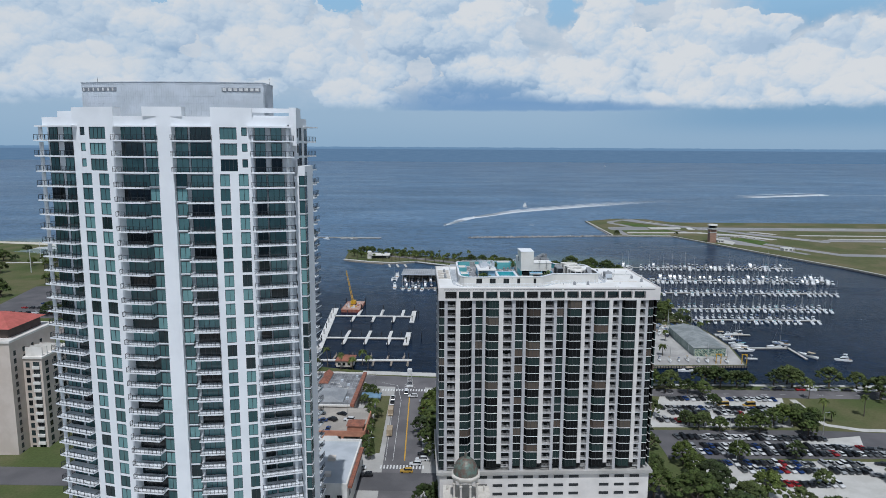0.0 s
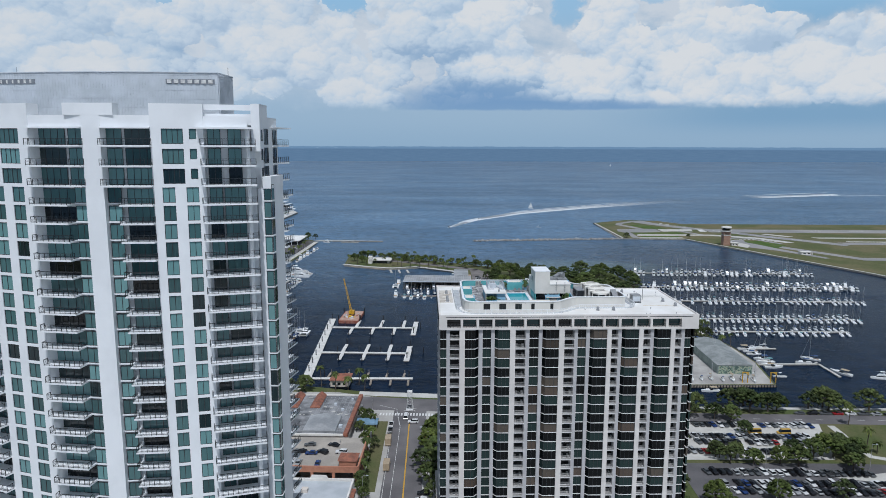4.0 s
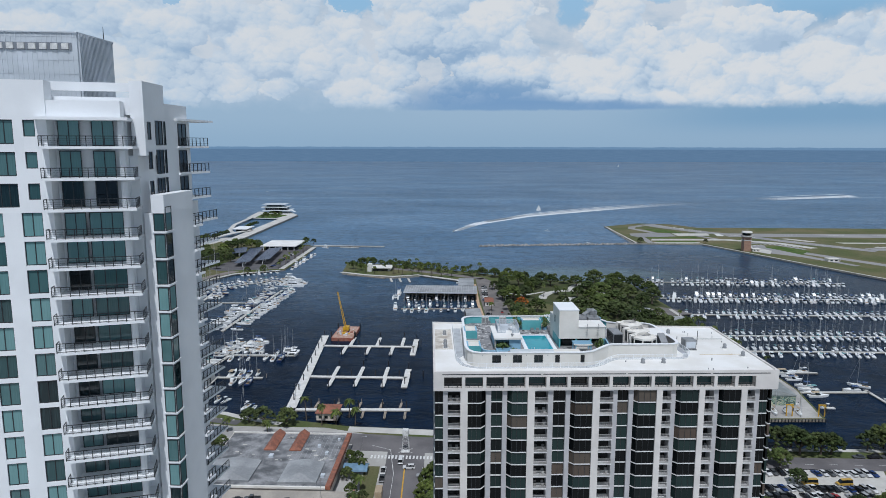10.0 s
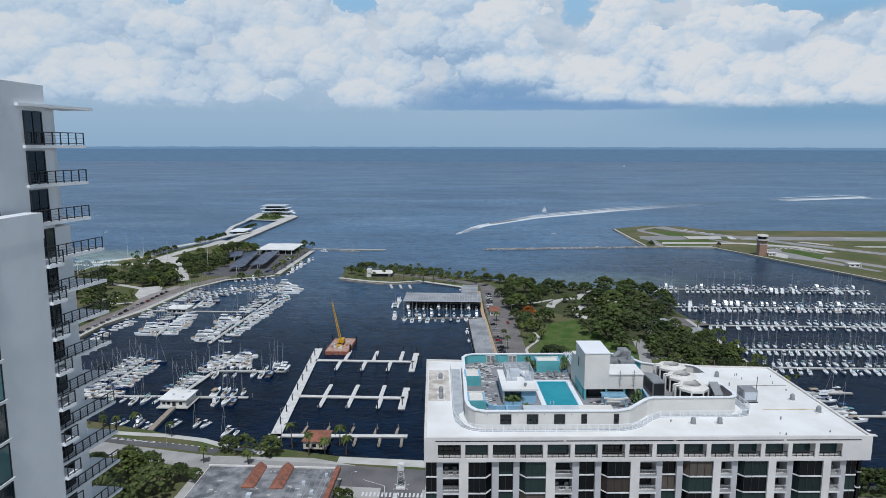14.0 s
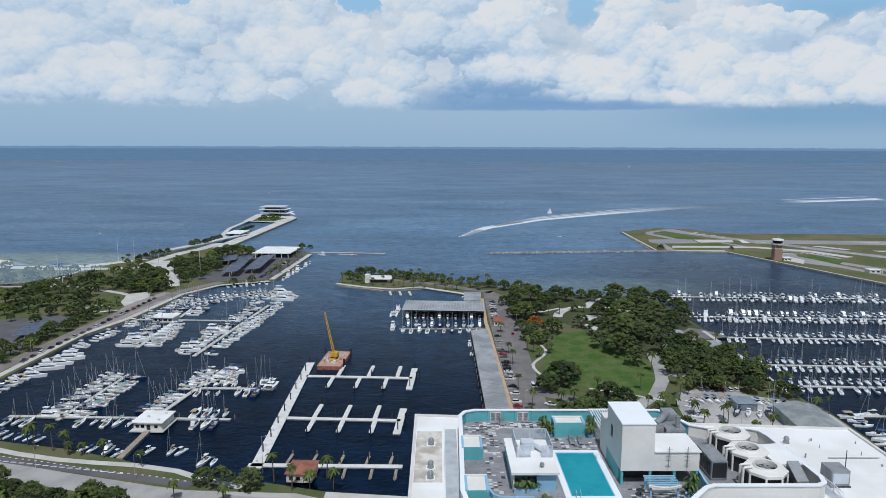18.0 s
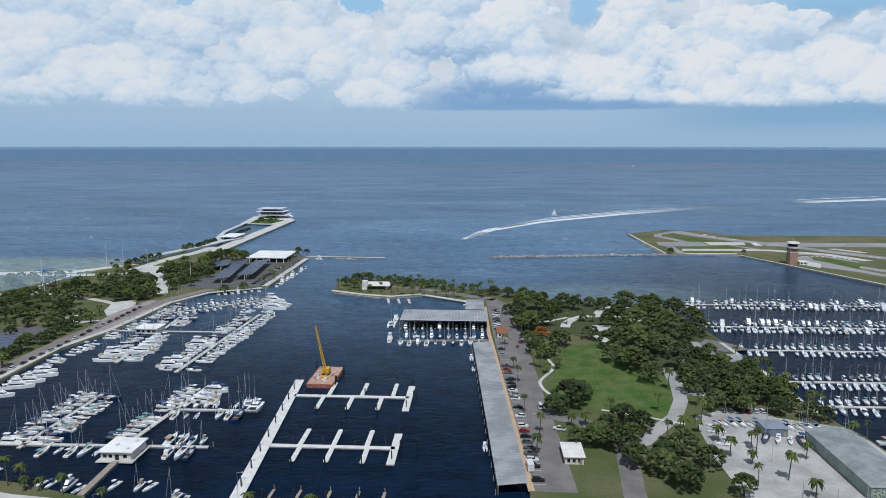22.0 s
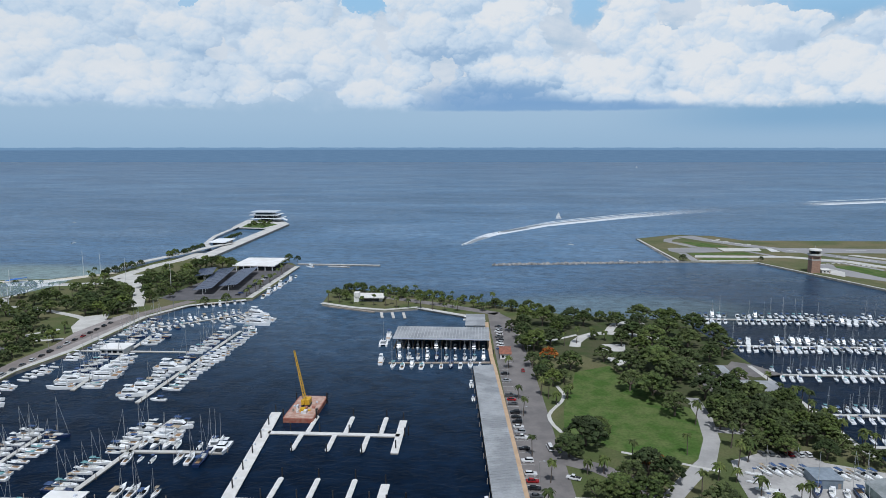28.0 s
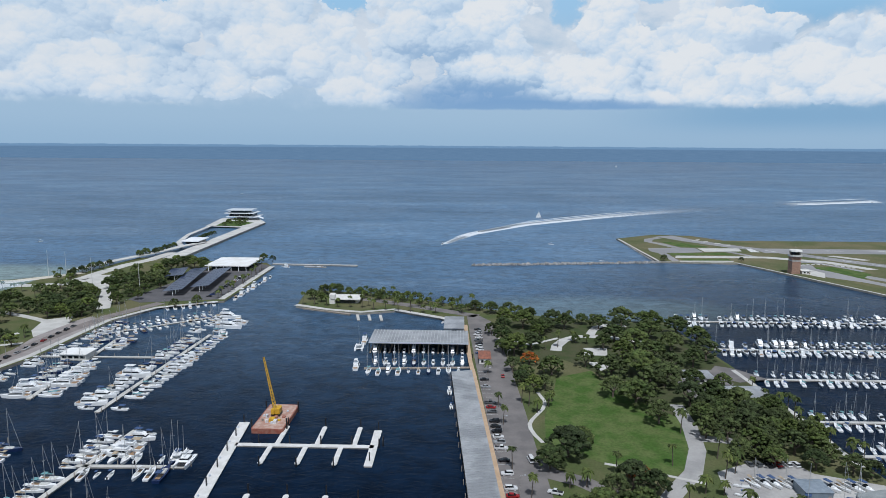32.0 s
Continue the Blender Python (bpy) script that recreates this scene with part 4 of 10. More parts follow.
def offset(k, d):
    """Corner k of the terrace moved inwards by d metres, mitred."""
    a, b = ways[k - 1], ways[k]
    n0, n1 = Vector((-a.y, a.x)), Vector((-b.y, b.x))
    m = (n0 + n1).normalized()
    return tuple(Vector(RINGIN[k]) + m * (d / max(0.35, m.dot(n1))))


for k in range(n_ring):
    j = (k + 1) % n_ring
    q = lambda d0, d1: [offset(k, d0), offset(j, d0), offset(j, d1), offset(k, d1)]
    outer.prism(q(0, 0.22), RZ, RIM)
    side = plant_in if (RINGIN[k][0] + RINGIN[j][0]) / 2 > 32.0 else inner
    side.prism(q(0.223, 0.30), DZ, RIM - 0.05)
    cop.prism(q(-0.14, 0.42), RIM, RIM + 0.14)
part("terrace_wall", outer, BEIGE, deck_house)
part("inner_wall", inner, TEAL, deck_house, "teal painted inner parapet")
part("plant_wall", plant_in, BEIGE, deck_house, "cream inner wall round the cooling plant")
part("coping", cop, WHITE, deck_house)
for x, w in ((4.2, 1.65), (8.1, 1.7), (12.1, 1.65), (16.1, 0.85), (20.9, 0.75)):
    window(deck_house, x, 193.92, 77.95, w, 1.5, 2 if w > 1.5 else 1, DARKGLASS)
for x in (2.3, 6.6, 10.6, 14.6):
    part("drain_spout", G().box(x, x + 0.12, 193.9, 194.0, 79.35, 79.5), GALV, deck_house)
# flat roof of the rooms along the front wall
part("front_room_roof", G().box(7.8, 16.1, 194.45, 196.7, 79.55, 79.78), mat("pale_grey_membrane", (0.55, 0.60, 0.63), 0.6, c2=(0.47, 0.52, 0.55), scale=0.4, grain=0.06), deck_house)
part("front_room_wall", G().box(7.8, 16.1, 196.5, 196.68, DZ, 79.55), PALEBLUE, deck_house)
part("front_room_roof", G().box(16.1, 21.1, 194.45, 196.7, 79.55, 79.80), BEIGE, deck_house)
part("front_room_wall", G().box(16.1, 21.1, 196.5, 196.68, DZ, 79.55), BEIGE, deck_house)
part("partition_wall", G().strip([(27.7, 199.5), (28.3, 207.0)], 0.25, DZ, RIM - 0.02), PALEBLUE, deck_house)
for x in (3.9, 6.35, 7.9, 10.4, 12.2):
    part("pilaster", G().box(x, x + 0.3, 221.15, 221.42, DZ, RIM - 0.06), TEAL, deck_house)
# pool
POOLTILE = mat("pool_water", (0.02, 0.30, 0.36), 0.06, c2=(0.012, 0.25, 0.32), scale=0.25, fine=1.2, grain=0.14, bump=0.05)
pool = part("pool_coping", G().box(11.3, 17.8, 199.0, 199.6, DZ, DZ + 0.13).box(11.3, 17.8, 210.8, 211.5, DZ, DZ + 0.13).box(11.3, 12.0, 199.6, 210.8, DZ, DZ + 0.13).box(17.1, 17.8, 199.6, 210.8, DZ, DZ + 0.13), WHITE, deck_house)
part("pool_water", G().box(12.0, 17.1, 199.6, 210.8, DZ, DZ + 0.04), POOLTILE, deck_house, "still turquoise pool water")
part("pool_edge_tiles", G().box(12.0, 12.12, 199.6, 210.8, DZ + 0.04, DZ + 0.1).box(16.98, 17.1, 199.6, 210.8, DZ + 0.04, DZ + 0.1).box(12.12, 16.98, 210.66, 210.8, DZ + 0.04, DZ + 0.1), PALEBLUE, deck_house)
for x, y, dx in ((12.5, 199.7, 0), (17.0, 208.6, 1)):
    for k in range(2):
        ax, ay = (x + 0.5 * k, y) if not dx else (x, y + 0.5 * k)
        bx, by = (ax, ay - 0.6) if not dx else (ax + 0.6, ay)
        part("pool_ladder", G().rod((ax, ay, DZ), (ax, ay, DZ + 0.9), 0.03).rod((ax, ay, DZ + 0.9), (bx, by, DZ + 0.8), 0.03).rod((bx, by, DZ + 0.8), (bx, by, DZ + 0.1), 0.03), SCREEN, deck_house)
# scattered pale and dark slabs of the terrace floor
slab_a = G().box(0, 0.5, 0, 0.32, 0, 0.015).mesh("paving_slab", mat("pale_paver", (0.56, 0.56, 0.55), 0.7, rnd=0.15))
slab_b = G().box(0, 0.5, 0, 0.32, 0, 0.015).mesh("paving_slab", mat("dark_paver", (0.05, 0.05, 0.055), 0.7, rnd=0.2))
rng = random.Random(4)
taken = set()
for k in range(420):
    cell = rng.choice(((2.7 + 0.55 * rng.randrange(4), 196 + 0.36 * rng.randrange(68)), (0.4 + 0.55 * rng.randrange(8), 213 + 0.36 * rng.randrange(22)), (5.0 + 0.55 * rng.randrange(24), 211.7 + 0.36 * rng.randrange(10)), (4.9 + 0.55 * rng.randrange(12), 218.4 + 0.36 * rng.randrange(7)), (19.0 + 0.55 * rng.randrange(12), 197.2 + 0.36 * rng.randrange(12))))
    if cell in taken or len(taken) > 280:
        continue
    taken.add(cell)
    part_at("paving_slab", slab_a if rng.random() < 0.55 else slab_b, deck_house, (cell[0], cell[1], DZ + 0.002 + 0.004 * rng.random()))
# lift and stair tower with its low wing, both carried over an open bar
lift = thing("lift_tower", (21, 206, DZ), "tall cream stair tower over an open bar on the roof", "roof tower")
part("shaft", G().box(18.3, 22.2, 202.2, 209.0, 80.2, 86.1), BEIGE, lift)
part("cap", G().box(18.22, 22.28, 202.12, 209.08, 86.1, 86.24), WHITE, lift)
part("window", G().box(18.24, 18.3, 206.4, 207.1, 82.6, 84.1), DARKMETAL, lift)
part("stair_block", G().box(18.3, 22.2, 209.0, 212.4, DZ, 83.4), BEIGE, lift)
part("lower_wall", G().box(18.3, 18.55, 203.4, 209.0, DZ, 80.2), TEAL, lift, "teal lower wall of the stair tower")
part("bar_wall", G().box(18.55, 27.6, 206.6, 206.8, DZ, 80.2), DARKGLASS, lift)
part("bar_counter", G().box(19.4, 21.6, 204.2, 204.9, DZ, DZ + 1.05), DARKMETAL, lift)
part("wing", G().box(22.2, 27.6, 202.2, 207.0, 80.2, 82.6), BEIGE, lift)
part("wing_roof", G().box(22.2, 27.75, 202.05, 207.2, 82.6, 82.74), ROOFWHITE, lift)
part("wing_back", G().box(22.2, 28.2, 207.2, 213.4, DZ, 82.2), BEIGE, lift)
for x in (18.35, 21.7, 24.6, 27.25):
    part("post", G().box(x, x + 0.28, 202.25, 202.53, DZ, 80.2), TEAL, lift)
for x in (23.9, 26.1):
    part("aerial", G().rod((x, 202.0, 80.7), (x, 202.0, 83.4), 0.04).rod((x - 0.35, 202.0, 83.1), (x + 0.35, 202.0, 83.1), 0.03).rod((x - 0.3, 202.0, 82.4), (x + 0.3, 202.0, 82.4), 0.03).rod((x - 0.3, 202.0, 81.9), (x + 0.3, 202.0, 81.9), 0.03).rod((x - 0.35, 202.0, 81.2), (x + 0.35, 202.0, 81.2), 0.03), GALV, lift)
g = G().box(22.5, 25.2, 207.8, 209.6, 82.2, 83.4, 0.1).box(25.4, 27.9, 207.6, 210.2, 82.2, 83.1, 0.1).box(26.2, 27.8, 210.4, 212.8, 82.2, 83.9, 0.1)
g.rod((24.4, 208.7, 83.4), (26.6, 210.9, 84.0), 0.42, 0.42, 10).rod((27.0, 208.2, 83.1), (27.0, 208.2, 84.6), 0.28, 0.34, 10)
part("roof_duct", g, GALV, lift, "tangled galvanised air ducts")
part("tank", G().rod((29.0, 216.6, DZ), (29.0, 216.6, 80.9), 1.3, None, 16), PALEBLUE, lift, "round pale blue tank behind the roof wing")
# small pergola beside the bar
perg = thing("pergola", (22.5, 200.3, DZ), "small pale blue pergola with a curved front beam", "pergola")
for x in (20.9, 24.0):
    for y in (199.1, 201.3):
        part("post", G().box(x, x + 0.2, y, y + 0.2, DZ, 79.95), PALEBLUE, perg)
for k in range(5):
    part("slat", G().box(20.7, 24.4, 199.15 + 0.52 * k, 199.3 + 0.52 * k, 79.95, 80.08), PALEBLUE, perg)
part("curved_beam", G().strip([(20.7 + 0.37 * k, 199.1 - 0.5 * math.sin(math.pi * k / 10)) for k in range(11)], 0.22, 79.8, 80.05), OFFWHITE, perg)
part("bench", G().box(21.4, 23.8, 200.6, 201.2, DZ, DZ + 0.45), BEIGE, perg)
back_perg = thing("pergola", (20, 216, DZ), "white slatted pergola against the back parapet", "pergola")
for x in (18.8, 21.6):
    part("post", G().box(x, x + 0.2, 212.8, 213.0, DZ, 80.5), WHITE, back_perg)
for k in range(11):
    part("slat", G().box(18.5 + 0.34 * k, 18.62 + 0.34 * k, 212.6, 220.6, 80.5, 80.62), WHITE, back_perg)
part("cross_beam", G().box(18.4, 22.2, 212.8, 213.0, 80.36, 80.5).box(18.4, 22.2, 220.2, 220.4, 80.36, 80.5), WHITE, back_perg)
# white pool house with louvred screens on its roof
blk = thing("service_block", (8.0, 205, DZ), "white flat-roofed pool house with trellis screens on top", "pool house")
part("wall", G().box(5.4, 10.5, 202.6, 209.8, DZ, 80.55), PALEBLUE, blk)
part("wall_front", G().box(8.2, 10.5, 201.0, 202.6, DZ, 80.55), PALEBLUE, blk)
part("side_wall", G().box(5.4, 5.6, 201.0, 202.6, DZ, 80.55), OFFWHITE, blk)
part("roof", G().box(5.15, 10.75, 200.5, 210.0, 80.55, 80.85), ROOFWHITE, blk)
part("planter_wall", G().box(5.5, 8.2, 200.2, 200.6, DZ, DZ + 0.6), PALEBLUE, blk)
for x0, x1, y0, y1 in ((6.2, 7.9, 204.4, 204.48), (6.2, 6.28, 204.48, 209.4), (9.2, 10.5, 204.4, 204.48), (10.5, 10.58, 204.48, 209.4), (6.28, 10.5, 209.4, 209.48)):
    g = G().box(x0, x1, y0, y1, 80.88, 80.96).box(x0, x1, y0, y1, 82.3, 82.4)
    n = 14
    for k in range(n + 1):
        if k < 9:
            g.box(x0, x1, y0, y1, 81.05 + 0.14 * k, 81.11 + 0.14 * k)
        if x1 - x0 > y1 - y0 and k in (0, 7, 14):
            x = x0 + (x1 - x0 - 0.08) * k / n
            g.box(x, x + 0.08, y0 - 0.02, y1 + 0.02, 80.85, 82.4)
        elif x1 - x0 <= y1 - y0 and k in (0, 5, 10, 14):
            y = y0 + (y1 - y0 - 0.08) * k / n
            g.box(x0 - 0.02, x1 + 0.02, y, y + 0.08, 80.85, 82.4)
    part("trellis", g, SCREEN, blk, "grey louvred trellis")
part("air_handler", G().box(7.0, 8.6, 206.2, 207.6, 80.85, 81.9, 0.06).rod((8.6, 206.9, 81.4), (9.8, 205.4, 81.1), 0.3, 0.3, 8), SCREEN, blk, "grey air handler with a duct")
part("roof_fan", G().rod((8.9, 201.9, 80.85), (8.9, 201.9, 81.15), 0.16, 0.2, 10).rod((8.9, 201.9, 81.15), (8.9, 201.9, 81.4), 0.3, 0.22, 10), GALV, blk)
# planters against the parapets
for x0, x1, y0, y1, hh in ((-0.3, 2.4, 208.9, 212.6, 1.75), (-0.3, 2.4, 197.9, 201.7, 1.75), (12.7, 17.0, 215.7, 218.1, 2.15)):
    pl = thing("planter", ((x0 + x1) / 2, (y0 + y1) / 2, DZ), "teal rendered planter box with a cream inside", "planter", "planters of the terrace")
    part("box", G().box(x0, x1, y0, y1, DZ, DZ + hh - 0.25), TEAL, pl)
    part("top", G().box(x0 + 0.3, x1 - 0.3, y0 + 0.05, y1 - 0.3, DZ + hh - 0.25, DZ + hh - 0.20), BEIGE, pl)
    for a0, a1, b0, b1, m in ((x0, x1, y1 - 0.3, y1, BEIGE), (x0, x0 + 0.3, y0, y1 - 0.3, PALEBLUE), (x1 - 0.3, x1, y0, y1 - 0.3, PALEBLUE)):
        part("rim", G().box(a0, a1, b0, b1, DZ + hh - 0.25, DZ + hh + 0.05), m, pl)
    part("front_rim", G().box(x0 + 0.3, x1 - 0.3, y0, y0 + 0.05, DZ + hh - 0.25, DZ + hh + 0.02), TEAL, pl)
low_wall = thing("bench_wall", (4.2, 197.5, DZ), "low pale blue curved bench wall on the terrace", "bench wall")
part("seat_wall", G().strip([(2.5, 200.6), (3.0, 199.0), (4.0, 198.4), (7.6, 198.4)], 0.3, DZ, DZ + 0.7), PALEBLUE, low_wall)
part("return_wall", G().box(5.4, 5.7, 196.4, 198.2, DZ, DZ + 0.9), PALEBLUE, low_wall)
for k, (x, y) in enumerate(((14.5, 213.0), (15.7, 213.0), (5.6, 219.2))):
    ch = thing("sun_lounger", (x, y, DZ), "grey sun lounger by the rooftop pool", "lounger", "loungers on the terrace")
    part("frame", G().box(x, x + 0.65, y, y + 1.9, DZ + 0.25, DZ + 0.33), GALV, ch)
    part("backrest", G().prism([(x, y + 1.3), (x + 0.65, y + 1.3), (x + 0.65, y + 1.9), (x, y + 1.9)], DZ + 0.35, DZ + 0.7, 0.9), GALV, ch)
    for ex, ey in ((0, 0), (0.57, 0), (0, 1.8), (0.57, 1.8)):
        part("leg", G().box(x + ex, x + ex + 0.07, y + ey, y + ey + 0.07, DZ, DZ + 0.25), GALV, ch)
for x, y in ((20.0, 199.8), (20.3, 204.9)):
    tb = thing("bistro_table", (x, y, DZ), "small round dark table under the rooftop bar", "table", "tables of the bar")
    part("tabletop", G().rod((x, y, DZ + 0.7), (x, y, DZ + 0.74), 0.5, None, 14), DARKMETAL, tb)
    part("stem", G().rod((x, y, DZ), (x, y, DZ + 0.7), 0.05, None, 6), DARKMETAL, tb)
# louvred doors in the back parapet
for x in (4.3, 8.3):
    dr = thing("louvred_door", (x + 0.8, 221.2, DZ), "pale louvred double door in the teal back wall", "door", "terrace doors")
    for j in range(2):
        leaf = part("leaf", G().box(x + 0.82 * j, x + 0.82 * j + 0.78, 221.28, 221.38, DZ, DZ + 1.45), OFFWHITE, dr)
        for q_ in range(5):
            part("slat", G().box(x + 0.82 * j + 0.08, x + 0.82 * j + 0.70, 221.22, 221.28, DZ + 0.15 + 0.25 * q_, DZ + 0.31 + 0.25 * q_), GALV, leaf)
POTLEAF = mat("potted_palm_leaves", (0.045, 0.085, 0.02), 0.6, c2=(0.08, 0.12, 0.03), scale=2.0, grain=0.3, rnd=0.35, island=True)
prng = random.Random(33)
for x, y, h in ((11.4, 216.6, 2.3), (12.0, 215.9, 1.7), (18.0, 216.6, 2.3), (17.8, 215.8, 1.6), (26.3, 200.6, 2.0), (25.6, 199.6, 1.5), (6.2, 200.9, 1.0), (7.0, 200.9, 1.2), (7.7, 200.9, 1.0), (8.6, 197.3, 1.0)):
    pt = thing("potted_palm", (x, y, DZ), "small green palm in a pale planter on the terrace", "potted plant", "potted palms")
    part("pot", G().rod((x, y, DZ), (x, y, DZ + 0.5), 0.42, 0.52, 10), PALEBLUE, pt)
    g = G()
    for _ in range(34):
        a, L = prng.uniform(0, 6.283), prng.uniform(0.7, 1.3)
        up = prng.uniform(0.2, 1.0) * h
        c, s_ = math.cos(a), math.sin(a)
        p0, p1, p2 = Vector((x, y, DZ + 0.5)), Vector((x + c * L * 0.5, y + s_ * L * 0.5, DZ + 0.5 + up)), Vector((x + c * L, y + s_ * L, DZ + 0.4 + up * 0.75))
        w = Vector((-s_, c, 0)) * 0.14
        g.face([p0 - w * 0.3, p1 - w, p1 + w, p0 + w * 0.3])
        g.face([p1 - w, p2, p2 + Vector((0, 0, 0.01)), p1 + w])
    part("fronds", g, POTLEAF, pt)
# three octagonal cooling towers
CTOP = 80.85
for k, (x, y, r) in enumerate(((35.5, 211.9, 2.4), (35.5, 206.9, 2.4), (35.4, 202.0, 2.4))):
    ct = thing("cooling_tower", (x, y, DZ), "octagonal cooling tower with a pale top and dark louvres", "cooling tower", "cooling towers")
    octo = [(x + r * math.cos(math.pi * (j / 4 + 0.125)), y + r * math.sin(math.pi * (j / 4 + 0.125))) for j in range(8)]
    part("louvres", G().prism([(x + (a - x) * 0.93, y + (b - y) * 0.93) for a, b in octo], DZ, CTOP - 0.5), DARKMETAL, ct)
    for j in range(8):
        part("corner_post", G().box(octo[j][0] - 0.1, octo[j][0] + 0.1, octo[j][1] - 0.1, octo[j][1] + 0.1, DZ, CTOP - 0.5), BEIGE, ct)
    rings = []
    for kind_, rr, zz in ((8, r * 1.03, CTOP - 0.5), (8, r * 1.05, CTOP - 0.12), (8, r * 1.0, CTOP), (0, r * 0.60, CTOP + 0.04), (0, r * 0.56, CTOP + 0.30), (0, r * 0.53, CTOP + 0.30), (0, r * 0.52, CTOP - 0.3)):
        ring = []
        for j in range(32):
            a = 2 * math.pi * j / 32
            q8 = rr * (math.cos(math.pi / 8) / math.cos((a % (math.pi / 4)) - math.pi / 8) if kind_ else 1.0)
            ring.append((x + q8 * math.cos(a + math.pi / 8), y + q8 * math.sin(a + math.pi / 8), zz))
        rings.append(ring)
    part("top_ring", G().loft(rings, False), BEIGE, ct)
    part("fan_well", G().prism([(x + r * 0.52 * math.cos(2 * math.pi * j / 24), y + r * 0.52 * math.sin(2 * math.pi * j / 24)) for j in range(24)], CTOP - 0.55, CTOP - 0.3), DARKMETAL, ct)
    part("fan_hub", G().rod((x, y, CTOP - 0.3), (x, y, CTOP + 0.1), 0.22, None, 10), GALV, ct)
    for j in range(6):
        a = 2 * math.pi * j / 6 + k
        c, s_ = math.cos(a), math.sin(a)
        part("fan_blade", G().prism([(x + c * 0.2, y + s_ * 0.2), (x + c * r * 0.5 - s_ * 0.12, y + s_ * r * 0.5 + c * 0.12), (x + c * r * 0.5 - s_ * 0.45, y + s_ * r * 0.5 + c * 0.45), (x - s_ * 0.2, y + c * 0.2)], CTOP - 0.12, CTOP - 0.07), GALV, ct)
    for dy in (-0.5, 0.3):
        part("pipe", G().rod((x - r - 0.45, y + dy, DZ), (x - r - 0.45, y + dy, CTOP + 0.1), 0.15, None, 10).rod((x - r - 0.45, y + dy, CTOP + 0.1), (x - r * 0.75, y + dy, CTOP + 0.22), 0.15, None, 10), BEIGE, ct)
cover = thing("plant_cover", (38.6, 205, DZ), "white flat cover over the plant beside the cooling towers", "plant cover")
part("panel", G().loft([[(37.4, 203.2, 80.3), (40.6, 203.4, 80.3), (40.2, 209.0, 80.3), (37.0, 208.6, 80.3)], [(37.4, 203.2, 80.55), (40.6, 203.4, 80.55), (40.2, 209.0, 80.55), (37.0, 208.6, 80.55)]]), ROOFWHITE, cover)
for x, y in ((37.6, 203.5), (40.3, 203.7), (37.3, 208.2), (39.9, 208.6)):
    part("leg", G().box(x - 0.1, x + 0.1, y - 0.1, y + 0.1, DZ, 80.3), GALV, cover)
duct = thing("air_duct", (39.0, 201.4, DZ), "sloping galvanised air duct beside a cooling tower", "duct")
part("casing", G().loft([[(38.3, 200.2, 79.0), (39.7, 200.2, 79.0), (39.7, 202.8, 80.2), (38.3, 202.8, 80.2)], [(38.3, 200.2, 79.9), (39.7, 200.2, 79.9), (39.7, 202.8, 81.2), (38.3, 202.8, 81.2)]]), GALV, duct)
part("foot", G().box(38.5, 39.5, 200.4, 202.6, DZ, 79.3), DARKMETAL, duct)
ac = thing("chiller_unit", (30.7, 205.6, DZ), "grey metal chiller cabinet on the roof", "chiller")
part("cabinet", G().box(29.6, 31.6, 203.4, 208.2, DZ + 0.15, DZ + 2.5, 0.06), GALV, ac)
part("grille", G().box(29.75, 31.45, 203.36, 203.4, DZ + 0.4, DZ + 2.3), DARKMETAL, ac)
part("side_grille", G().box(31.6, 31.64, 203.7, 207.9, DZ + 0.4, DZ + 2.3), SCREEN, ac)
for k in range(9):
    y = 203.8 + 0.5 * k
    part("louvre", G().box(29.56, 29.6, y, y + 0.3, DZ + 0.5, DZ + 2.2), DARKMETAL, ac)
ac = thing("air_conditioner", (45.8, 205, RZ), "boxy grey rooftop air conditioner with a conduit mast", "air conditioner")
part("cabinet", G().box(44.6, 46.9, 203.9, 206.4, RZ + 0.15, RZ + 2.1, 0.06), GALV, ac)
part("grille", G().box(44.8, 46.7, 203.86, 203.9, RZ + 0.5, RZ + 1.8), SCREEN, ac)
part("curb", G().box(44.5, 47.0, 203.8, 206.5, RZ, RZ + 0.15), DARKMETAL, ac)
part("mast", G().rod((48.4, 207.4, RZ), (48.4, 207.4, RZ + 3.2), 0.06), DARKMETAL, ac)
part("conduit", G().rod((48.6, 211.5, RZ + 0.15), (55.5, 211.5, RZ + 0.15), 0.06), GALV, ac)
part("rust_streak", G().box(46.5, 55.0, 200.9, 201.25, RZ, RZ + 0.012), mat("rust_stain", (0.46, 0.33, 0.14), 0.8, c2=(0.62, 0.55, 0.42), scale=0.6, fine=2.0, grain=0.2), ac, "rusty water stain on the white roof")
for x, y in ((45.4, 216.2), (33.3, 195.6), (37.3, 195.6), (53.2, 205.0), (54.6, 199.8), (-4.3, 215.8), (-4.3, 209.0), (-4.3, 206.2)):
    v = thing("roof_vent", (x, y, RZ), "galvanised mushroom roof vent on a white curb", "vent", "roof vents")
    part("curb", G().box(x - 0.6, x + 0.6, y - 0.6, y + 0.6, RZ, RZ + 0.12), ROOFWHITE, v)
    part("cone", G().rod((x, y, RZ + 0.12), (x, y, RZ + 0.7), 0.46, 0.30, 12), GALV, v)
    part("cap", G().rod((x, y, RZ + 0.7), (x, y, RZ + 1.05), 0.42, 0.26, 12).rod((x, y, RZ + 1.05), (x, y, RZ + 1.15), 0.26, 0.1, 12), GALV, v)
srng = random.Random(5)
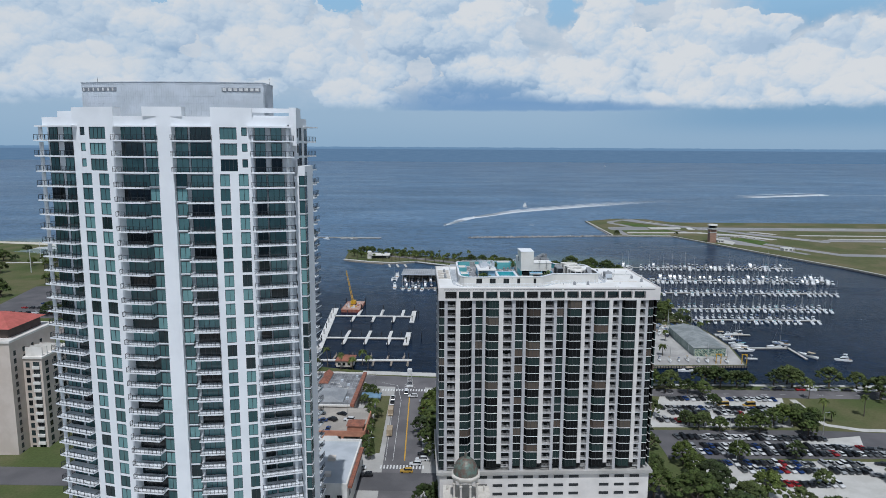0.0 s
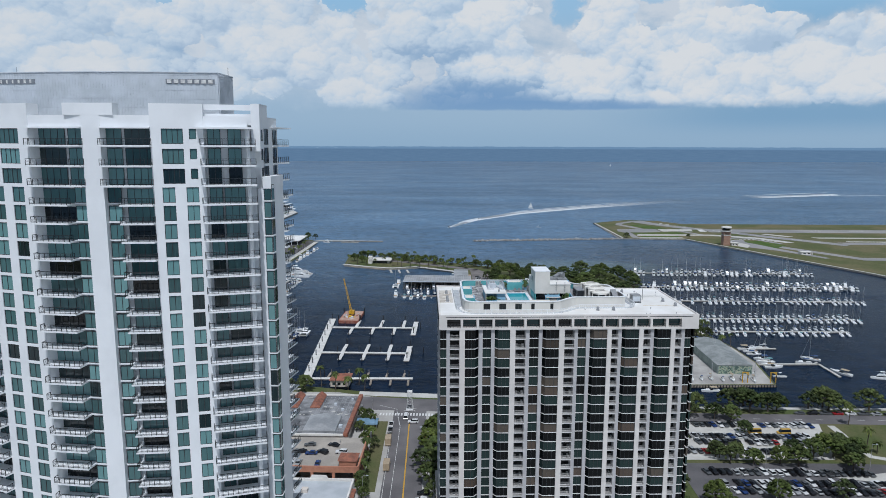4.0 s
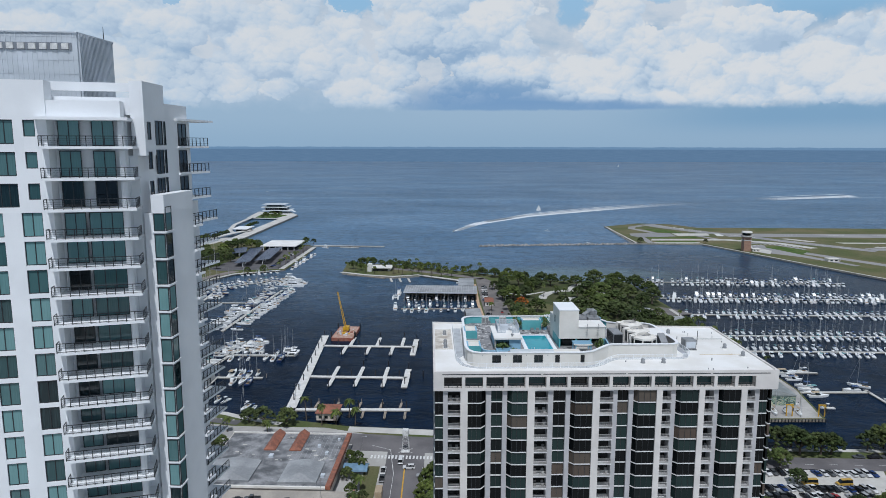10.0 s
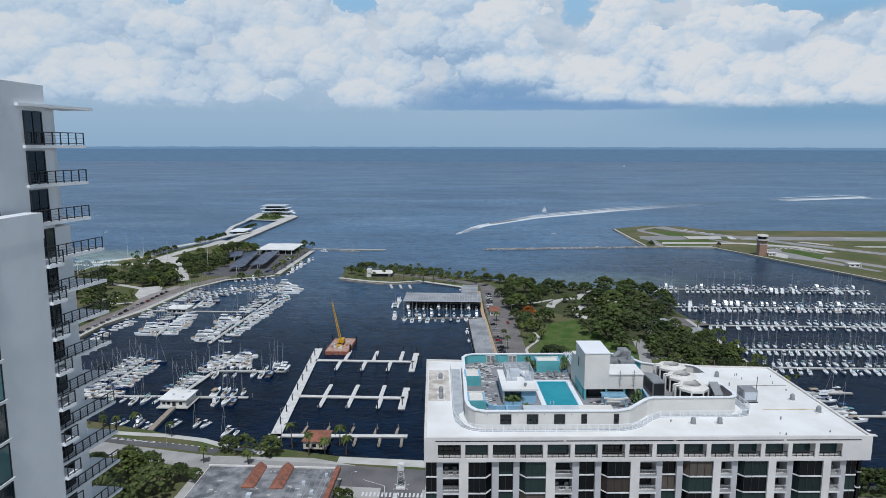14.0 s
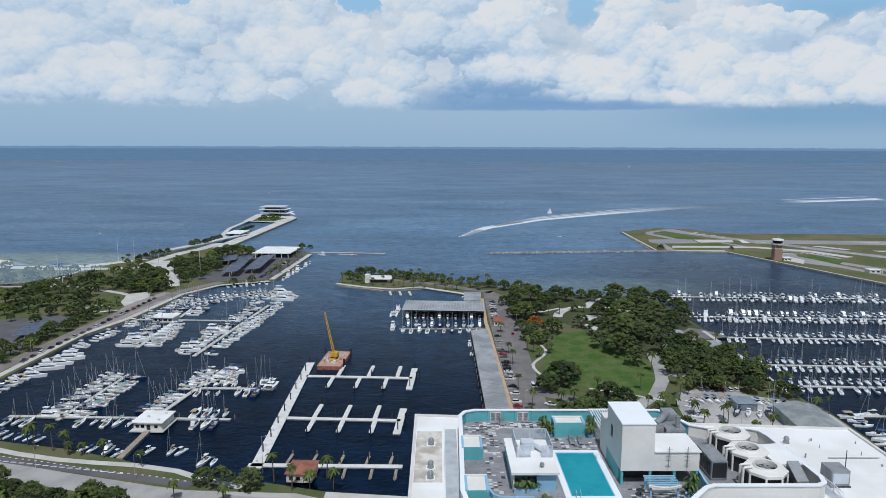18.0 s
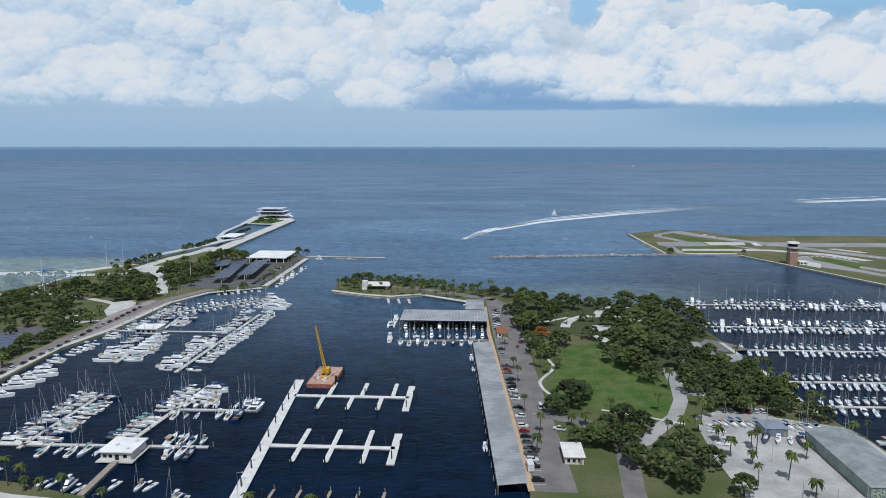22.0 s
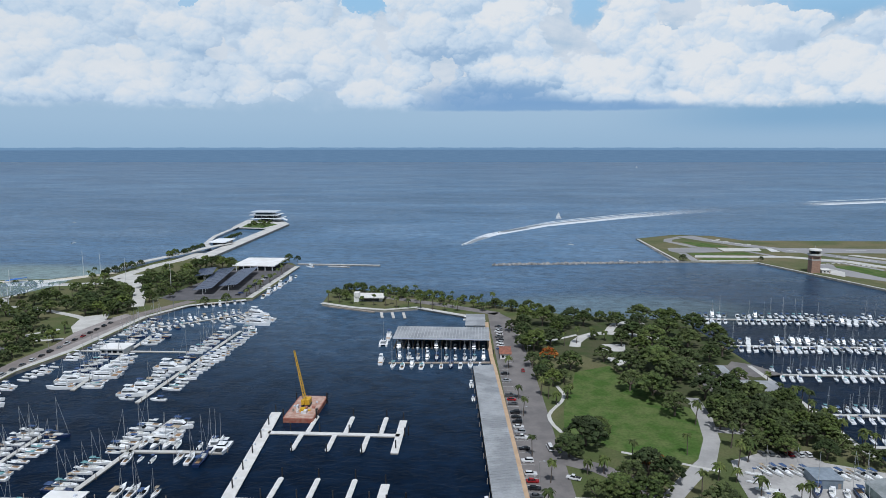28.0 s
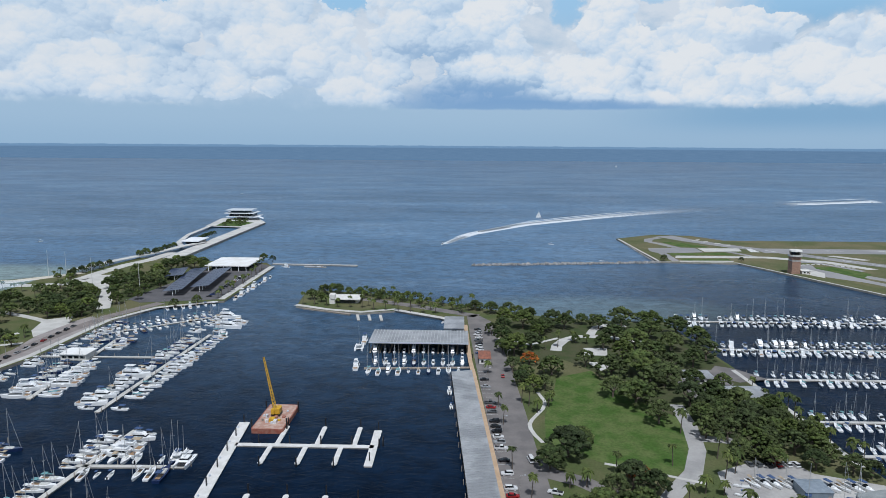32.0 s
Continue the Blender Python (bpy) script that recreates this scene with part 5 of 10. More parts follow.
for k in range(26):
    x, y, r = srng.uniform(29, 56), srng.uniform(191.5, 219), srng.uniform(0.05, 0.12)
    if x < 45 and y > 197:
        continue
    v = thing("vent_pipe", (x, y, RZ), "short grey vent pipe on the white roof", "vent pipe", "vent pipes")
    part("pipe", G().rod((x, y, RZ), (x, y, RZ + srng.uniform(0.25, 0.6)), r, None, 7), GALV, v)
# curving white guard rail round the terrace
line = [(-2.4, 221.0), (-2.5, 199.5), (-2.3, 197.0), (-1.5, 195.0), (-0.2, 193.7), (1.5, 193.1), (21.6, 193.1), (23.6, 193.6), (25.6, 194.9), (27.6, 197.0), (29.2, 198.1), (41.4, 198.1), (43.2, 198.8), (44.2, 200.6), (44.2, 202.6), (43.6, 213.0)]
fine = []
for k in range(len(line) - 1):
    a, b = Vector(line[k]), Vector(line[k + 1])
    n = max(1, round((b - a).length / 1.5))
    fine += [a.lerp(b, j / n) for j in range(n)]
fine.append(Vector(line[-1]))
rail = thing("guard_rail", (20, 194, RZ), "curving white picket guard rail round the terrace", "railing")
g = G()
for a, b in zip(fine, fine[1:]):
    g.strip([a, b], 0.07, RZ + 1.0, RZ + 1.07).strip([a, b], 0.05, RZ + 0.12, RZ + 0.18)
part("handrail", g, WHITE, rail)
post = G().box(-0.04, 0.04, -0.04, 0.04, 0, 1.0).mesh("post", WHITE)
g = G()
for a, b in zip(fine, fine[1:]):
    part_at("post", post, rail, (a.x, a.y, RZ))
    for j in range(1, 9):
        p = a.lerp(b, j / 9)
        g.box(p.x - 0.015, p.x + 0.015, p.y - 0.015, p.y + 0.015, RZ + 0.18, RZ + 1.0)
tagged(part("balusters", g, WHITE, rail), kind="stuff")
left, right = [], []
for k, p in enumerate(fine):
    d = (fine[min(k + 1, len(fine) - 1)] - fine[max(k - 1, 0)]).normalized()
    left.append(p)
    right.append(p + Vector((-d.y, d.x)) * (1.7 if k < 14 else 0.85 if k < 30 else 1.1))
walk_g = G().loft([[(a.x, a.y, RZ), (b.x, b.y, RZ), (b.x, b.y, RZ + 0.04), (a.x, a.y, RZ + 0.04)] for a, b in zip(left, right)])
part("walkway", walk_g, mat("grey_walkway_coating", (0.44, 0.47, 0.50), 0.7, c2=(0.33, 0.35, 0.38), scale=0.35, fine=2.0, grain=0.12), rail, "grey coated walkway inside the rail")
# stained curb patch on the roof edge
single("roof_patch", G().box(-6.4, -2.8, 205.2, 220.2, RZ, RZ + 0.05), mat("stained_roof_patch", (0.64, 0.61, 0.56), 0.8, c2=(0.40, 0.36, 0.31), scale=0.42, fine=1.6, grain=0.22), "stained cream roof patch round the vents", "roof patch", "structure")
# the whole tower stands slightly turned from the street grid
TURN = Matrix.Translation((-6.5, 188.2, 78.6)) @ pose(0, 0, 0, 0, 0, 3.3) @ Matrix.Diagonal((1.003, 1.0, 0.985, 1.0)) @ Matrix.Translation((6.9, -190.5, -77.4))
for ob in [o for o in scene.collection.objects if o.parent is None and o not in BEFORE_CONDO]:
    ob.matrix_basis = TURN @ ob.matrix_basis

# ---- domed belvedere beside the dark tower ----
DX, DY_ = 1.7, 180.0
dome = thing("belvedere", (DX, DY_, 19.0), "octagonal stone belvedere with a weathered copper dome", "belvedere")
COPPER = mat("weathered_copper", (0.15, 0.105, 0.085), 0.55, 0.3, c2=(0.14, 0.20, 0.17), scale=0.7, fine=3.0, grain=0.2)
STONE = mat("pale_stone", (0.58, 0.55, 0.50), 0.8, c2=(0.48, 0.45, 0.40), scale=0.6, grain=0.1)
oct_ = lambda r, z, n=8: [(DX + r * math.cos(2 * math.pi * (j + 0.5) / n), DY_ + r * math.sin(2 * math.pi * (j + 0.5) / n), z) for j in range(n)]
prof = [(3.55 * math.cos(a), 26.8 + 4.7 * math.sin(a)) for a in [math.pi / 2 * k / 9 for k in range(9)]]
part("dome", G().loft([oct_(r, z, 24) for r, z in prof]), COPPER, dome, "brown and green copper dome")
for j in range(8):
    a = 2 * math.pi * (j + 0.5) / 8
    g = G()
    for (r0, z0), (r1, z1) in zip(prof, prof[1:]):
        g.rod((DX + r0 * math.cos(a), DY_ + r0 * math.sin(a), z0), (DX + r1 * math.cos(a), DY_ + r1 * math.sin(a), z1), 0.09, None, 5)
    part("dome_rib", g, COPPER, dome)
part("finial", G().rod((DX, DY_, 31.2), (DX, DY_, 32.6), 0.5, 0.42, 8).rod((DX, DY_, 32.6), (DX, DY_, 33.4), 0.45, 0.08, 8), COPPER, dome)
part("cornice", G().loft([oct_(3.9, 25.6), oct_(4.3, 26.1), oct_(4.3, 26.5), oct_(3.7, 26.8)]), STONE, dome)
for j in range(8):
    a = 2 * math.pi * (j + 0.5) / 8
    x, y = DX + 3.5 * math.cos(a), DY_ + 3.5 * math.sin(a)
    part("column", G().rod((x, y, 19.4), (x, y, 24.0), 0.34, 0.30, 10), STONE, dome)
    part("capital", G().box(x - 0.42, x + 0.42, y - 0.42, y + 0.42, 24.0, 24.35), STONE, dome)
    b = 2 * math.pi * (j + 1.5) / 8
    x2, y2 = DX + 3.5 * math.cos(b), DY_ + 3.5 * math.sin(b)
    g = G()
    for k in range(8):
        u0, u1 = k / 8, (k + 1) / 8
        h0 = 24.35 + 1.0 * math.sin(math.pi * (u0 + u1) / 2) ** 0.6
        g.strip([(x + (x2 - x) * u0, y + (y2 - y) * u0), (x + (x2 - x) * u1, y + (y2 - y) * u1)], 0.5, h0, 25.6)
    part("arch", g, STONE, dome)
base = thing("church_hall", (DX, DY_, LAND), "pale stone hall below a domed belvedere", "hall")
part("wall", G().box(-4.5, 8.5, 172.0, 187.0, LAND, 18.6), STONE, base)
part("roof", G().box(-4.8, 8.8, 171.7, 187.3, 18.6, 19.0), STONE, base)
for x, y in ((-3.6, 175.5), (7.2, 175.5), (-3.6, 184.5), (7.2, 184.5)):
    part("urn", G().rod((x, y, 19.0), (x, y, 19.8), 0.25, 0.4, 8).rod((x, y, 19.8), (x, y, 20.6), 0.4, 0.1, 8), STONE, base)

# ---- docks ----
PILEMESH = G().rod((0, 0, -2), (0, 0, 4.0), 0.26, 0.26, 8).mesh("piling", PILE)
SHORTPILE = G().rod((0, 0, -2), (0, 0, 2.2), 0.16, 0.16, 7).mesh("piling", WOOD)


def dock(name, a, b, width, label, material=DOCK, z=0.65, piles=(), pile_mesh=None, group=""):
    """A straight pontoon from a to b with a bevelled edge and its pilings."""
    t = thing(name, ((a[0] + b[0]) / 2, (a[1] + b[1]) / 2, 0), label, "dock", group)
    part("deck", G().strip([a, b], width, z - 0.2, z), material, t)
    part("float", G().strip([a, b], width * 0.92, -0.3, z - 0.2), SEAWALL, t)
    for p in piles:
        part_at("piling", pile_mesh or PILEMESH, t, (p[0], p[1], 0))
    return t


# new L-shaped concrete dock with three cross docks
dock("main_dock", (-80.5, 357), (-90, 480), 4.6, "long pale concrete floating dock with black pilings", piles=[(-80.5 - 9.5 * k / 9 - 0.3, 357 + 123 * k / 9) for k in range(1, 10)])
for y, x0, up, down, y0, y1 in ((458.5, -87.0, (-70.5, -54.5, -39.5), (-72.5, -58.5, -44.5), 442.5, 477.0), (404.0, -82.0, (-70.0, -56.5, -43.0), (-69.5, -56.5, -42.5), 390.5, 420.5)):
    dock("cross_dock", (x0, y), (-31.5, y), 2.6, "pale concrete cross dock with narrow finger piers", piles=[(x0 + 9 + 12.5 * k, y + 1.8) for k in range(5)])
    for x, ya, yb in [(x, y - 1.3, y0) for x in down] + [(x, y + 1.3, y1) for x in up]:
        f = thing("finger_pier", (x, (ya + yb) / 2, 0), "narrow pale concrete finger pier", "pier", "finger piers of the new dock")
        wid, s_ = 1.0, 1 if yb < ya else -1
        g = G().prism([(x - wid, ya), (x - wid, yb + s_ * 0.8), (x - 0.5, yb), (x + 0.5, yb), (x + wid, yb + s_ * 0.8), (x + wid, ya)][::s_], 0.3, 0.65)
        part("deck", g, DOCK, f)
        part_at("piling", PILEMESH, f, (x, yb - s_ * 0.7, 0))
    dock("end_dock", (-31.6, y0 - 0.5), (-31.6, y1 - 3.0), 3.2, "wide pale concrete end dock", piles=[(-31.6, y0 + 4), (-31.6, y1 - 2.2), (-29.4, y)])
dock("service_dock", (-84, 359.5), (-26, 361.5), 2.6, "narrow concrete dock beside the seawall", piles=[(-72 + 11 * k, 363.4) for k in range(5)])
for x in (-70, -60.5, -50, -40, -31):
    for ya, yb, xx in ((362, 369.5, x), (359, 351.5, x + 3)):
        f = thing("wooden_finger_pier", (xx, ya, 0), "narrow weathered wooden finger pier", "pier", "wooden finger piers")
        part("deck", G().strip([(xx, ya), (xx + 0.3, yb)], 1.1, 0.35, 0.6), WOOD, f)
        part_at("piling", SHORTPILE, f, (xx + 0.3, yb, 0))
for k in range(9):
    u = k / 8
    x, y = -80.5 - 9.5 * u - 1.0, 362 + 112 * u
    bx = thing("dock_box", (x, y, 0.65), "small grey dock pedestal box", "dock box", "dock boxes")
    part("box", G().box(x - 0.35, x + 0.35, y - 0.3, y + 0.3, 0.65, 1.35, 0.05), SCREEN, bx)

# crane barge
BARGERED = mat("rusty_red_steel", (0.30, 0.085, 0.055), 0.7, 0.2, c2=(0.36, 0.17, 0.12), scale=0.5, fine=3.0, grain=0.25)
CRANEYEL = mat("crane_yellow", (0.60, 0.36, 0.02), 0.5, c2=(0.50, 0.28, 0.02), scale=1.0, grain=0.1)
barge = thing("crane_barge", (-77, 484, 0), "rust-red work barge with a yellow lattice crane", "barge")
part("hull", G().prism([(-84.0, 470), (-71.4, 470), (-70.9, 471), (-70.4, 496), (-70.9, 497), (-83.2, 497.6), (-83.8, 496.6), (-84.4, 471)], -0.6, 2.0), BARGERED, barge)
part("deck", G().prism([(-83.9, 470.6), (-71.3, 470.6), (-70.9, 496.4), (-83.3, 497.0)], 2.0, 2.08), mat("worn_barge_deck", (0.36, 0.20, 0.15), 0.8, c2=(0.46, 0.34, 0.28), scale=0.4, grain=0.25), barge)
part("crawler", G().box(-79.5, -78.6, 483, 487.6, 2.08, 3.0, 0.2), DARKMETAL, barge)
part("crawler", G().box(-76.4, -75.5, 483, 487.6, 2.08, 3.0, 0.2), DARKMETAL, barge)
part("crane_house", G().box(-79.2, -75.8, 483.4, 488.2, 3.0, 5.2, 0.3), CRANEYEL, barge)
part("crane_cab", G().box(-79.4, -78.0, 482.6, 484.2, 3.2, 5.4, 0.15), CRANEYEL, barge)
g = G()
A, B = Vector((-77.6, 484.2, 4.0)), Vector((-83.0, 487.0, 27.5))
side, fw = Vector((0.55, 0.0, 0.13)), Vector((0.0, 0.55, 0.0))
for su, fv in ((1, 1), (1, -1), (-1, 1), (-1, -1)):
    g.rod(A + side * su + fw * fv, B + (side * su + fw * fv) * 0.45, 0.13, 0.10, 5)
for k in range(16):
    a, b = A.lerp(B, k / 16), A.lerp(B, (k + 1) / 16)
    m0, m1 = 1 - 0.55 * k / 16, 1 - 0.55 * (k + 1) / 16
    for p, q in ((side + fw, side - fw), (side - fw, -side - fw), (-side - fw, -side + fw), (-side + fw, side + fw)):
        g.rod(a + p * m0, b + q * m1, 0.06, None, 4)
part("boom", g, CRANEYEL, barge, "yellow lattice crane boom")
part("cables", G().rod((-77, 487.5, 5.2), B, 0.05, None, 4).rod(B, B + Vector((0.2, -0.3, -19)), 0.05, None, 4), DARKMETAL, barge)
rng = random.Random(11)
for k in range(16):
    x, y = rng.uniform(-83.0, -73.6), rng.uniform(471, 493.5)
    if -80 < x < -75 and 481 < y < 489:
        continue
    w, d, h = rng.uniform(0.6, 2.2), rng.uniform(0.6, 2.6), rng.uniform(0.3, 1.5)
    part("deck_gear", G().box(x, x + w, y, y + d, 2.08, 2.08 + h, 0.05), rng.choice((SCREEN, WOOD, CRANEYEL, PAINTWHITE, BARGERED)), barge)
for x, y in ((-84.8, 473), (-84.3, 493), (-70.3, 474), (-69.9, 493)):
    part("spud", G().rod((x, y, -2), (x, y, 5.2), 0.35, None, 8), PILE, barge)

# ---- covered docks of the peninsula ----
long_roof = thing("long_boat_shed", (8, 455, 0), "long low grey metal roof over boat slips", "boat shed")
L0, L1 = (13.6, 371.0), (3.4, 541.0)
ux, uy = (L1[0] - L0[0]) / 170.3, (L1[1] - L0[1]) / 170.3
def along(d, s):
    """A place d metres along the shed and s metres to its right."""
    return (L0[0] + ux * d + uy * s, L0[1] + uy * d - ux * s)
for k in range(34):
    d0, d1 = k * 5.0, k * 5.0 + 5.0
    a, b, c, d = along(d0, -5.4), along(d0, 5.2), along(d1, 5.2), along(d1, -5.4)
    part("roof_sheet", G().loft([[(*a, 3.5), (*b, 4.4), (*c, 4.4), (*d, 3.5)], [(*a, 3.65), (*b, 4.55), (*c, 4.55), (*d, 3.65)]]), METALROOF, long_roof)
g = G()
for k in range(0, 171, 2):
    a, b = along(k, -5.4), along(k, 5.2)
    g.loft([[(a[0], a[1] - 0.05, 3.65), (b[0], b[1] - 0.05, 4.55), (b[0], b[1] + 0.05, 4.55), (a[0], a[1] + 0.05, 3.65)], [(a[0], a[1] - 0.05, 3.75), (b[0], b[1] - 0.05, 4.65), (b[0], b[1] + 0.05, 4.65), (a[0], a[1] + 0.05, 3.75)]])
tagged(part("seams", g, METALROOF, long_roof), kind="stuff")
for k in range(0, 35):
    a = along(k * 5.0, -5.2)
    part("post", G().rod((*a, -2), (*a, 3.5), 0.15, None, 6), WOOD, long_roof)
for k in range(0, 35, 2):
    a = along(k * 5.0, -6.0)
    part_at("piling", SHORTPILE, long_roof, (*a, 0))
quay = single("quay_promenade", G().strip([along(0, 6.4), along(170, 6.4), (8.0, 566), (7.0, 600), (6.0, 640)], 2.3, LAND - 0.3, LAND + 0.12), mat("tan_pavers", (0.50, 0.36, 0.24), 0.8, c2=(0.44, 0.31, 0.20), scale=0.3, fine=2.0, grain=0.12), "tan paved quay promenade", "pavement", "structure")
shed = thing("boat_house", (-21, 600, 0), "large flat boat shed of dark timber with a railed metal roof", "boat shed")
part("roof", G().box(-50, 7.2, 579, 605, 7.0, 7.4), METALROOF, shed, "grey ribbed metal roof")
for k in range(30):
    x = -49.4 + 1.92 * k
    part("roof_rib", G().box(x, x + 0.25, 579.2, 604.8, 7.4, 7.62), mat("pale_roof_rib", (0.50, 0.51, 0.52), 0.5) if k == 0 else bpy.data.materials["pale_roof_rib"], shed)
part("back_wall", G().box(-49.6, 6.8, 604.4, 604.8, 0.5, 7.0), WOOD, shed)
part("end_wall", G().box(-49.9, -49.5, 592, 604.4, 2.5, 7.0), WOOD, shed)
part("fascia", G().box(-50.05, 7.25, 578.9, 579.0, 6.6, 7.5), SCREEN, shed)
part("dock_floor", G().box(-50, 7.0, 599, 604, 0.4, 0.8), WOOD, shed)
for k in range(11):
    x = -49.5 + 5.6 * k
    part("post", G().rod((x, 579.6, -2), (x, 579.6, 7.0), 0.18, None, 6), DARKMETAL, shed)
    part("slip_walk", G().box(x - 0.5, x + 0.5, 580, 599, 0.5, 0.75), WOOD, shed)
    part_at("piling", PILEMESH, shed, (x + 2.8, 570, 0))
dock("shed_dock", (-49, 553), (8.0, 557), 2.0, "narrow wooden dock in front of the boat shed", WOOD, piles=[(-46 + 5.6 * k, 564.5) for k in range(10)], pile_mesh=SHORTPILE)

# ---- marina docks with their boats set out further below ----
MARINA = (((-181, 396), (-180, 456), 2.0), ((-205, 399), (-106, 401), 2.0), ((-140, 401), (-133, 470), 2.2), ((-140, 438), (-99, 439), 2.0), ((-159, 488), (-154, 612), 2.4),
          ((-234, 565), (-166, 566), 2.0), ((-199, 502), (-207, 602), 2.4), ((-226, 606), (-165, 658), 2.2))
for a, b, w in MARINA:
    n = int(math.dist(a, b) / 12)
    dock("marina_dock", a, b, w, "pale marina dock lined with moored boats", PALECONC, piles=[(a[0] + (b[0] - a[0]) * k / n + 1.5, a[1] + (b[1] - a[1]) * k / n + 1.3) for k in range(n + 1)], pile_mesh=SHORTPILE, group="marina docks")
SOUTH = ((661, 148, 326), (597, 152, 331), (545, 154, 308), (491, 156, 272), (458, 158, 250))
for y, x0, x1 in SOUTH:
    dock("marina_dock", (x0, y), (x1, y + 1), 2.2, "pale marina dock lined with moored boats", PALECONC, piles=[(x0 + 14 * k, y + 9) for k in range(int((x1 - x0) / 14))], pile_mesh=SHORTPILE, group="marina docks")
dock("yard_pier", (159, 391), (197, 393), 1.8, "narrow pale pier off the boat yard", PALECONC, piles=[(170, 392), (184, 393)], pile_mesh=SHORTPILE)
dock("cross_pier", (196.5, 396), (197, 372), 1.6, "narrow pale pier head", PALECONC)
dock("yard_pier", (163, 420), (186, 421), 1.8, "narrow pale pier off the boat yard", PALECONC)
dh = thing("dock_house", (-136, 391, 0), "white flat-roofed dock house on piles", "dock house")
part("deck", G().box(-143.5, -129, 385.5, 401, 0.5, 0.9), PALECONC, dh)
part("wall", G().box(-142.3, -130.4, 387.4, 399.0, 0.9, 4.0), OFFWHITE, dh)
part("roof", G().box(-143, -129.6, 386.6, 399.8, 4.0, 4.4), ROOFWHITE, dh)
part("door", G().box(-136.8, -135.2, 387.33, 387.4, 0.9, 3.0), DARKMETAL, dh)
for x in (-141.4, -139.2, -133.5):
    plain_window(dh, x, 387.32, 1.8, 1.4, 1.2, 2, DARKGLASS)
for x, y, w in ((-139, 392, 1.2), (-133, 389, 0.9), (-133, 396, 1.0)):
    part("roof_unit", G().box(x, x + w, y, y + w, 4.4, 5.0, 0.05), SCREEN, dh)
dock("gangway", (-134.5, 361), (-135.8, 386), 2.6, "wooden gangway from the seawall to the dock house", WOOD, 1.2)
dh2 = thing("floating_house", (-211, 568, 0), "white flat-roofed boathouse at the dock", "boathouse")
part("wall", G().box(-217.6, -203.6, 559, 570, 0.3, 3.6), OFFWHITE, dh2)
part("roof", G().box(-218.4, -202.8, 558.2, 570.8, 3.6, 4.0), ROOFWHITE, dh2)
for k in range(4):
    plain_window(dh2, -216.8 + 3.4 * k, 558.92, 1.5, 2.4, 1.3, 2, DARKGLASS)

dock("jetty", (-184, 861), (-99, 858), 4.0, "long pale jetty at the harbour mouth", PALECONC, 1.2, piles=[(-170 + 9 * k, 858.0) for k in range(8)], pile_mesh=SHORTPILE)
dock("jetty_finger", (-150, 850), (-128, 848), 2.0, "narrow pale finger of the jetty", PALECONC, 0.8)
gs = thing("dock_store", (-1, 637, LAND), "low grey-roofed store behind the boat shed", "store")
part("wall", G().box(-7.5, 4.5, 621, 649, 0.2, 4.2), OFFWHITE, gs)
part("roof", G().box(-8.1, 5.0, 620, 650, 4.2, 4.6), METALROOF, gs)
part("door", G().box(-3, 0, 620.95, 621, 0.8, 3.2), DARKMETAL, gs)

# ---- breakwater of rock ----
ROCK = mat("grey_rock", (0.30, 0.295, 0.285), 0.9, c2=(0.17, 0.168, 0.165), scale=0.8, grain=0.2, rnd=0.25)
bw = thing("breakwater", (112, 883, 0), "long low breakwater of grey boulders", "breakwater")
rocks = []
rng = random.Random(3)
for k in range(5):
    g = G()
    rings = []
    for zz, rr in ((-0.8, 1.1), (0.3, 1.3), (1.0, 0.9), (1.4, 0.35)):
        rings.append([(rr * math.cos(2 * math.pi * j / 7) * rng.uniform(0.75, 1.2), rr * math.sin(2 * math.pi * j / 7) * rng.uniform(0.75, 1.2), zz + rng.uniform(-0.15, 0.15)) for j in range(7)])
    rocks.append(g.loft(rings).mesh("boulder", ROCK))
for k in range(150):
    u = (k + 0.5) / 150
    ob = part_at("boulder", rng.choice(rocks), bw, (14 + 194 * u, 868 + 29 * u + rng.uniform(-1.6, 1.6), rng.uniform(-0.2, 0.35)), rng.uniform(0, 6.28))
    sc = rng.uniform(1.1, 1.8)
    ob.scale = (sc, sc, sc)
for k in range(26):
    x = 205.5 - rng.uniform(0, 1.5)
    part_at("boulder", rng.choice(rocks), bw, (203 - 0.03 * k, 900 + 6.3 * k, 0.2), rng.uniform(0, 6.28))

# ---- pier with its head building ----
DECKP = mat("pier_deck", (0.56, 0.55, 0.52), 0.8, c2=(0.46, 0.45, 0.43), scale=0.1, grain=0.08)
pier = thing("pier", (-292, 1050, 0), "long concrete pier running out into the bay", "pier")
part("deck", G().strip([(-293, 878), (-297, 1196)], 17, 1.6, 2.6), DECKP, pier)
part("deck_head", G().prism([(-360, 1150), (-300, 1140), (-288, 1196), (-320, 1262), (-372, 1250)], 1.6, 2.7), DECKP, pier)
part("walkway", G().strip([(-352, 800), (-340, 850), (-322, 905), (-312, 950), (-300, 985)], 9, 3.4, 4.0), DECKP, pier)
part("walkway", G().strip([(-312, 950), (-330, 985), (-345, 1050), (-352, 1150)], 6, 3.0, 3.5), DECKP, pier)
part("apron", G().strip([(-284.5, 878), (-288.4, 1196)], 0.5, -1.5, 2.8), SEAWALL, pier)
for k in range(27):
    y = 882 + 12 * k
    x = -293 - 4 * (y - 878) / 318
    part("pile", G().rod((x + 7.6, y, -2), (x + 7.6, y, 1.6), 0.5, None, 6), SEAWALL, pier)
single("pier_lawn", G().prism([(-346, 1150), (-312, 1146), (-304, 1190), (-335, 1215), (-352, 1200)], 2.6, 2.85), LAWN, "sloping lawn on the pier head", "lawn", "structure")
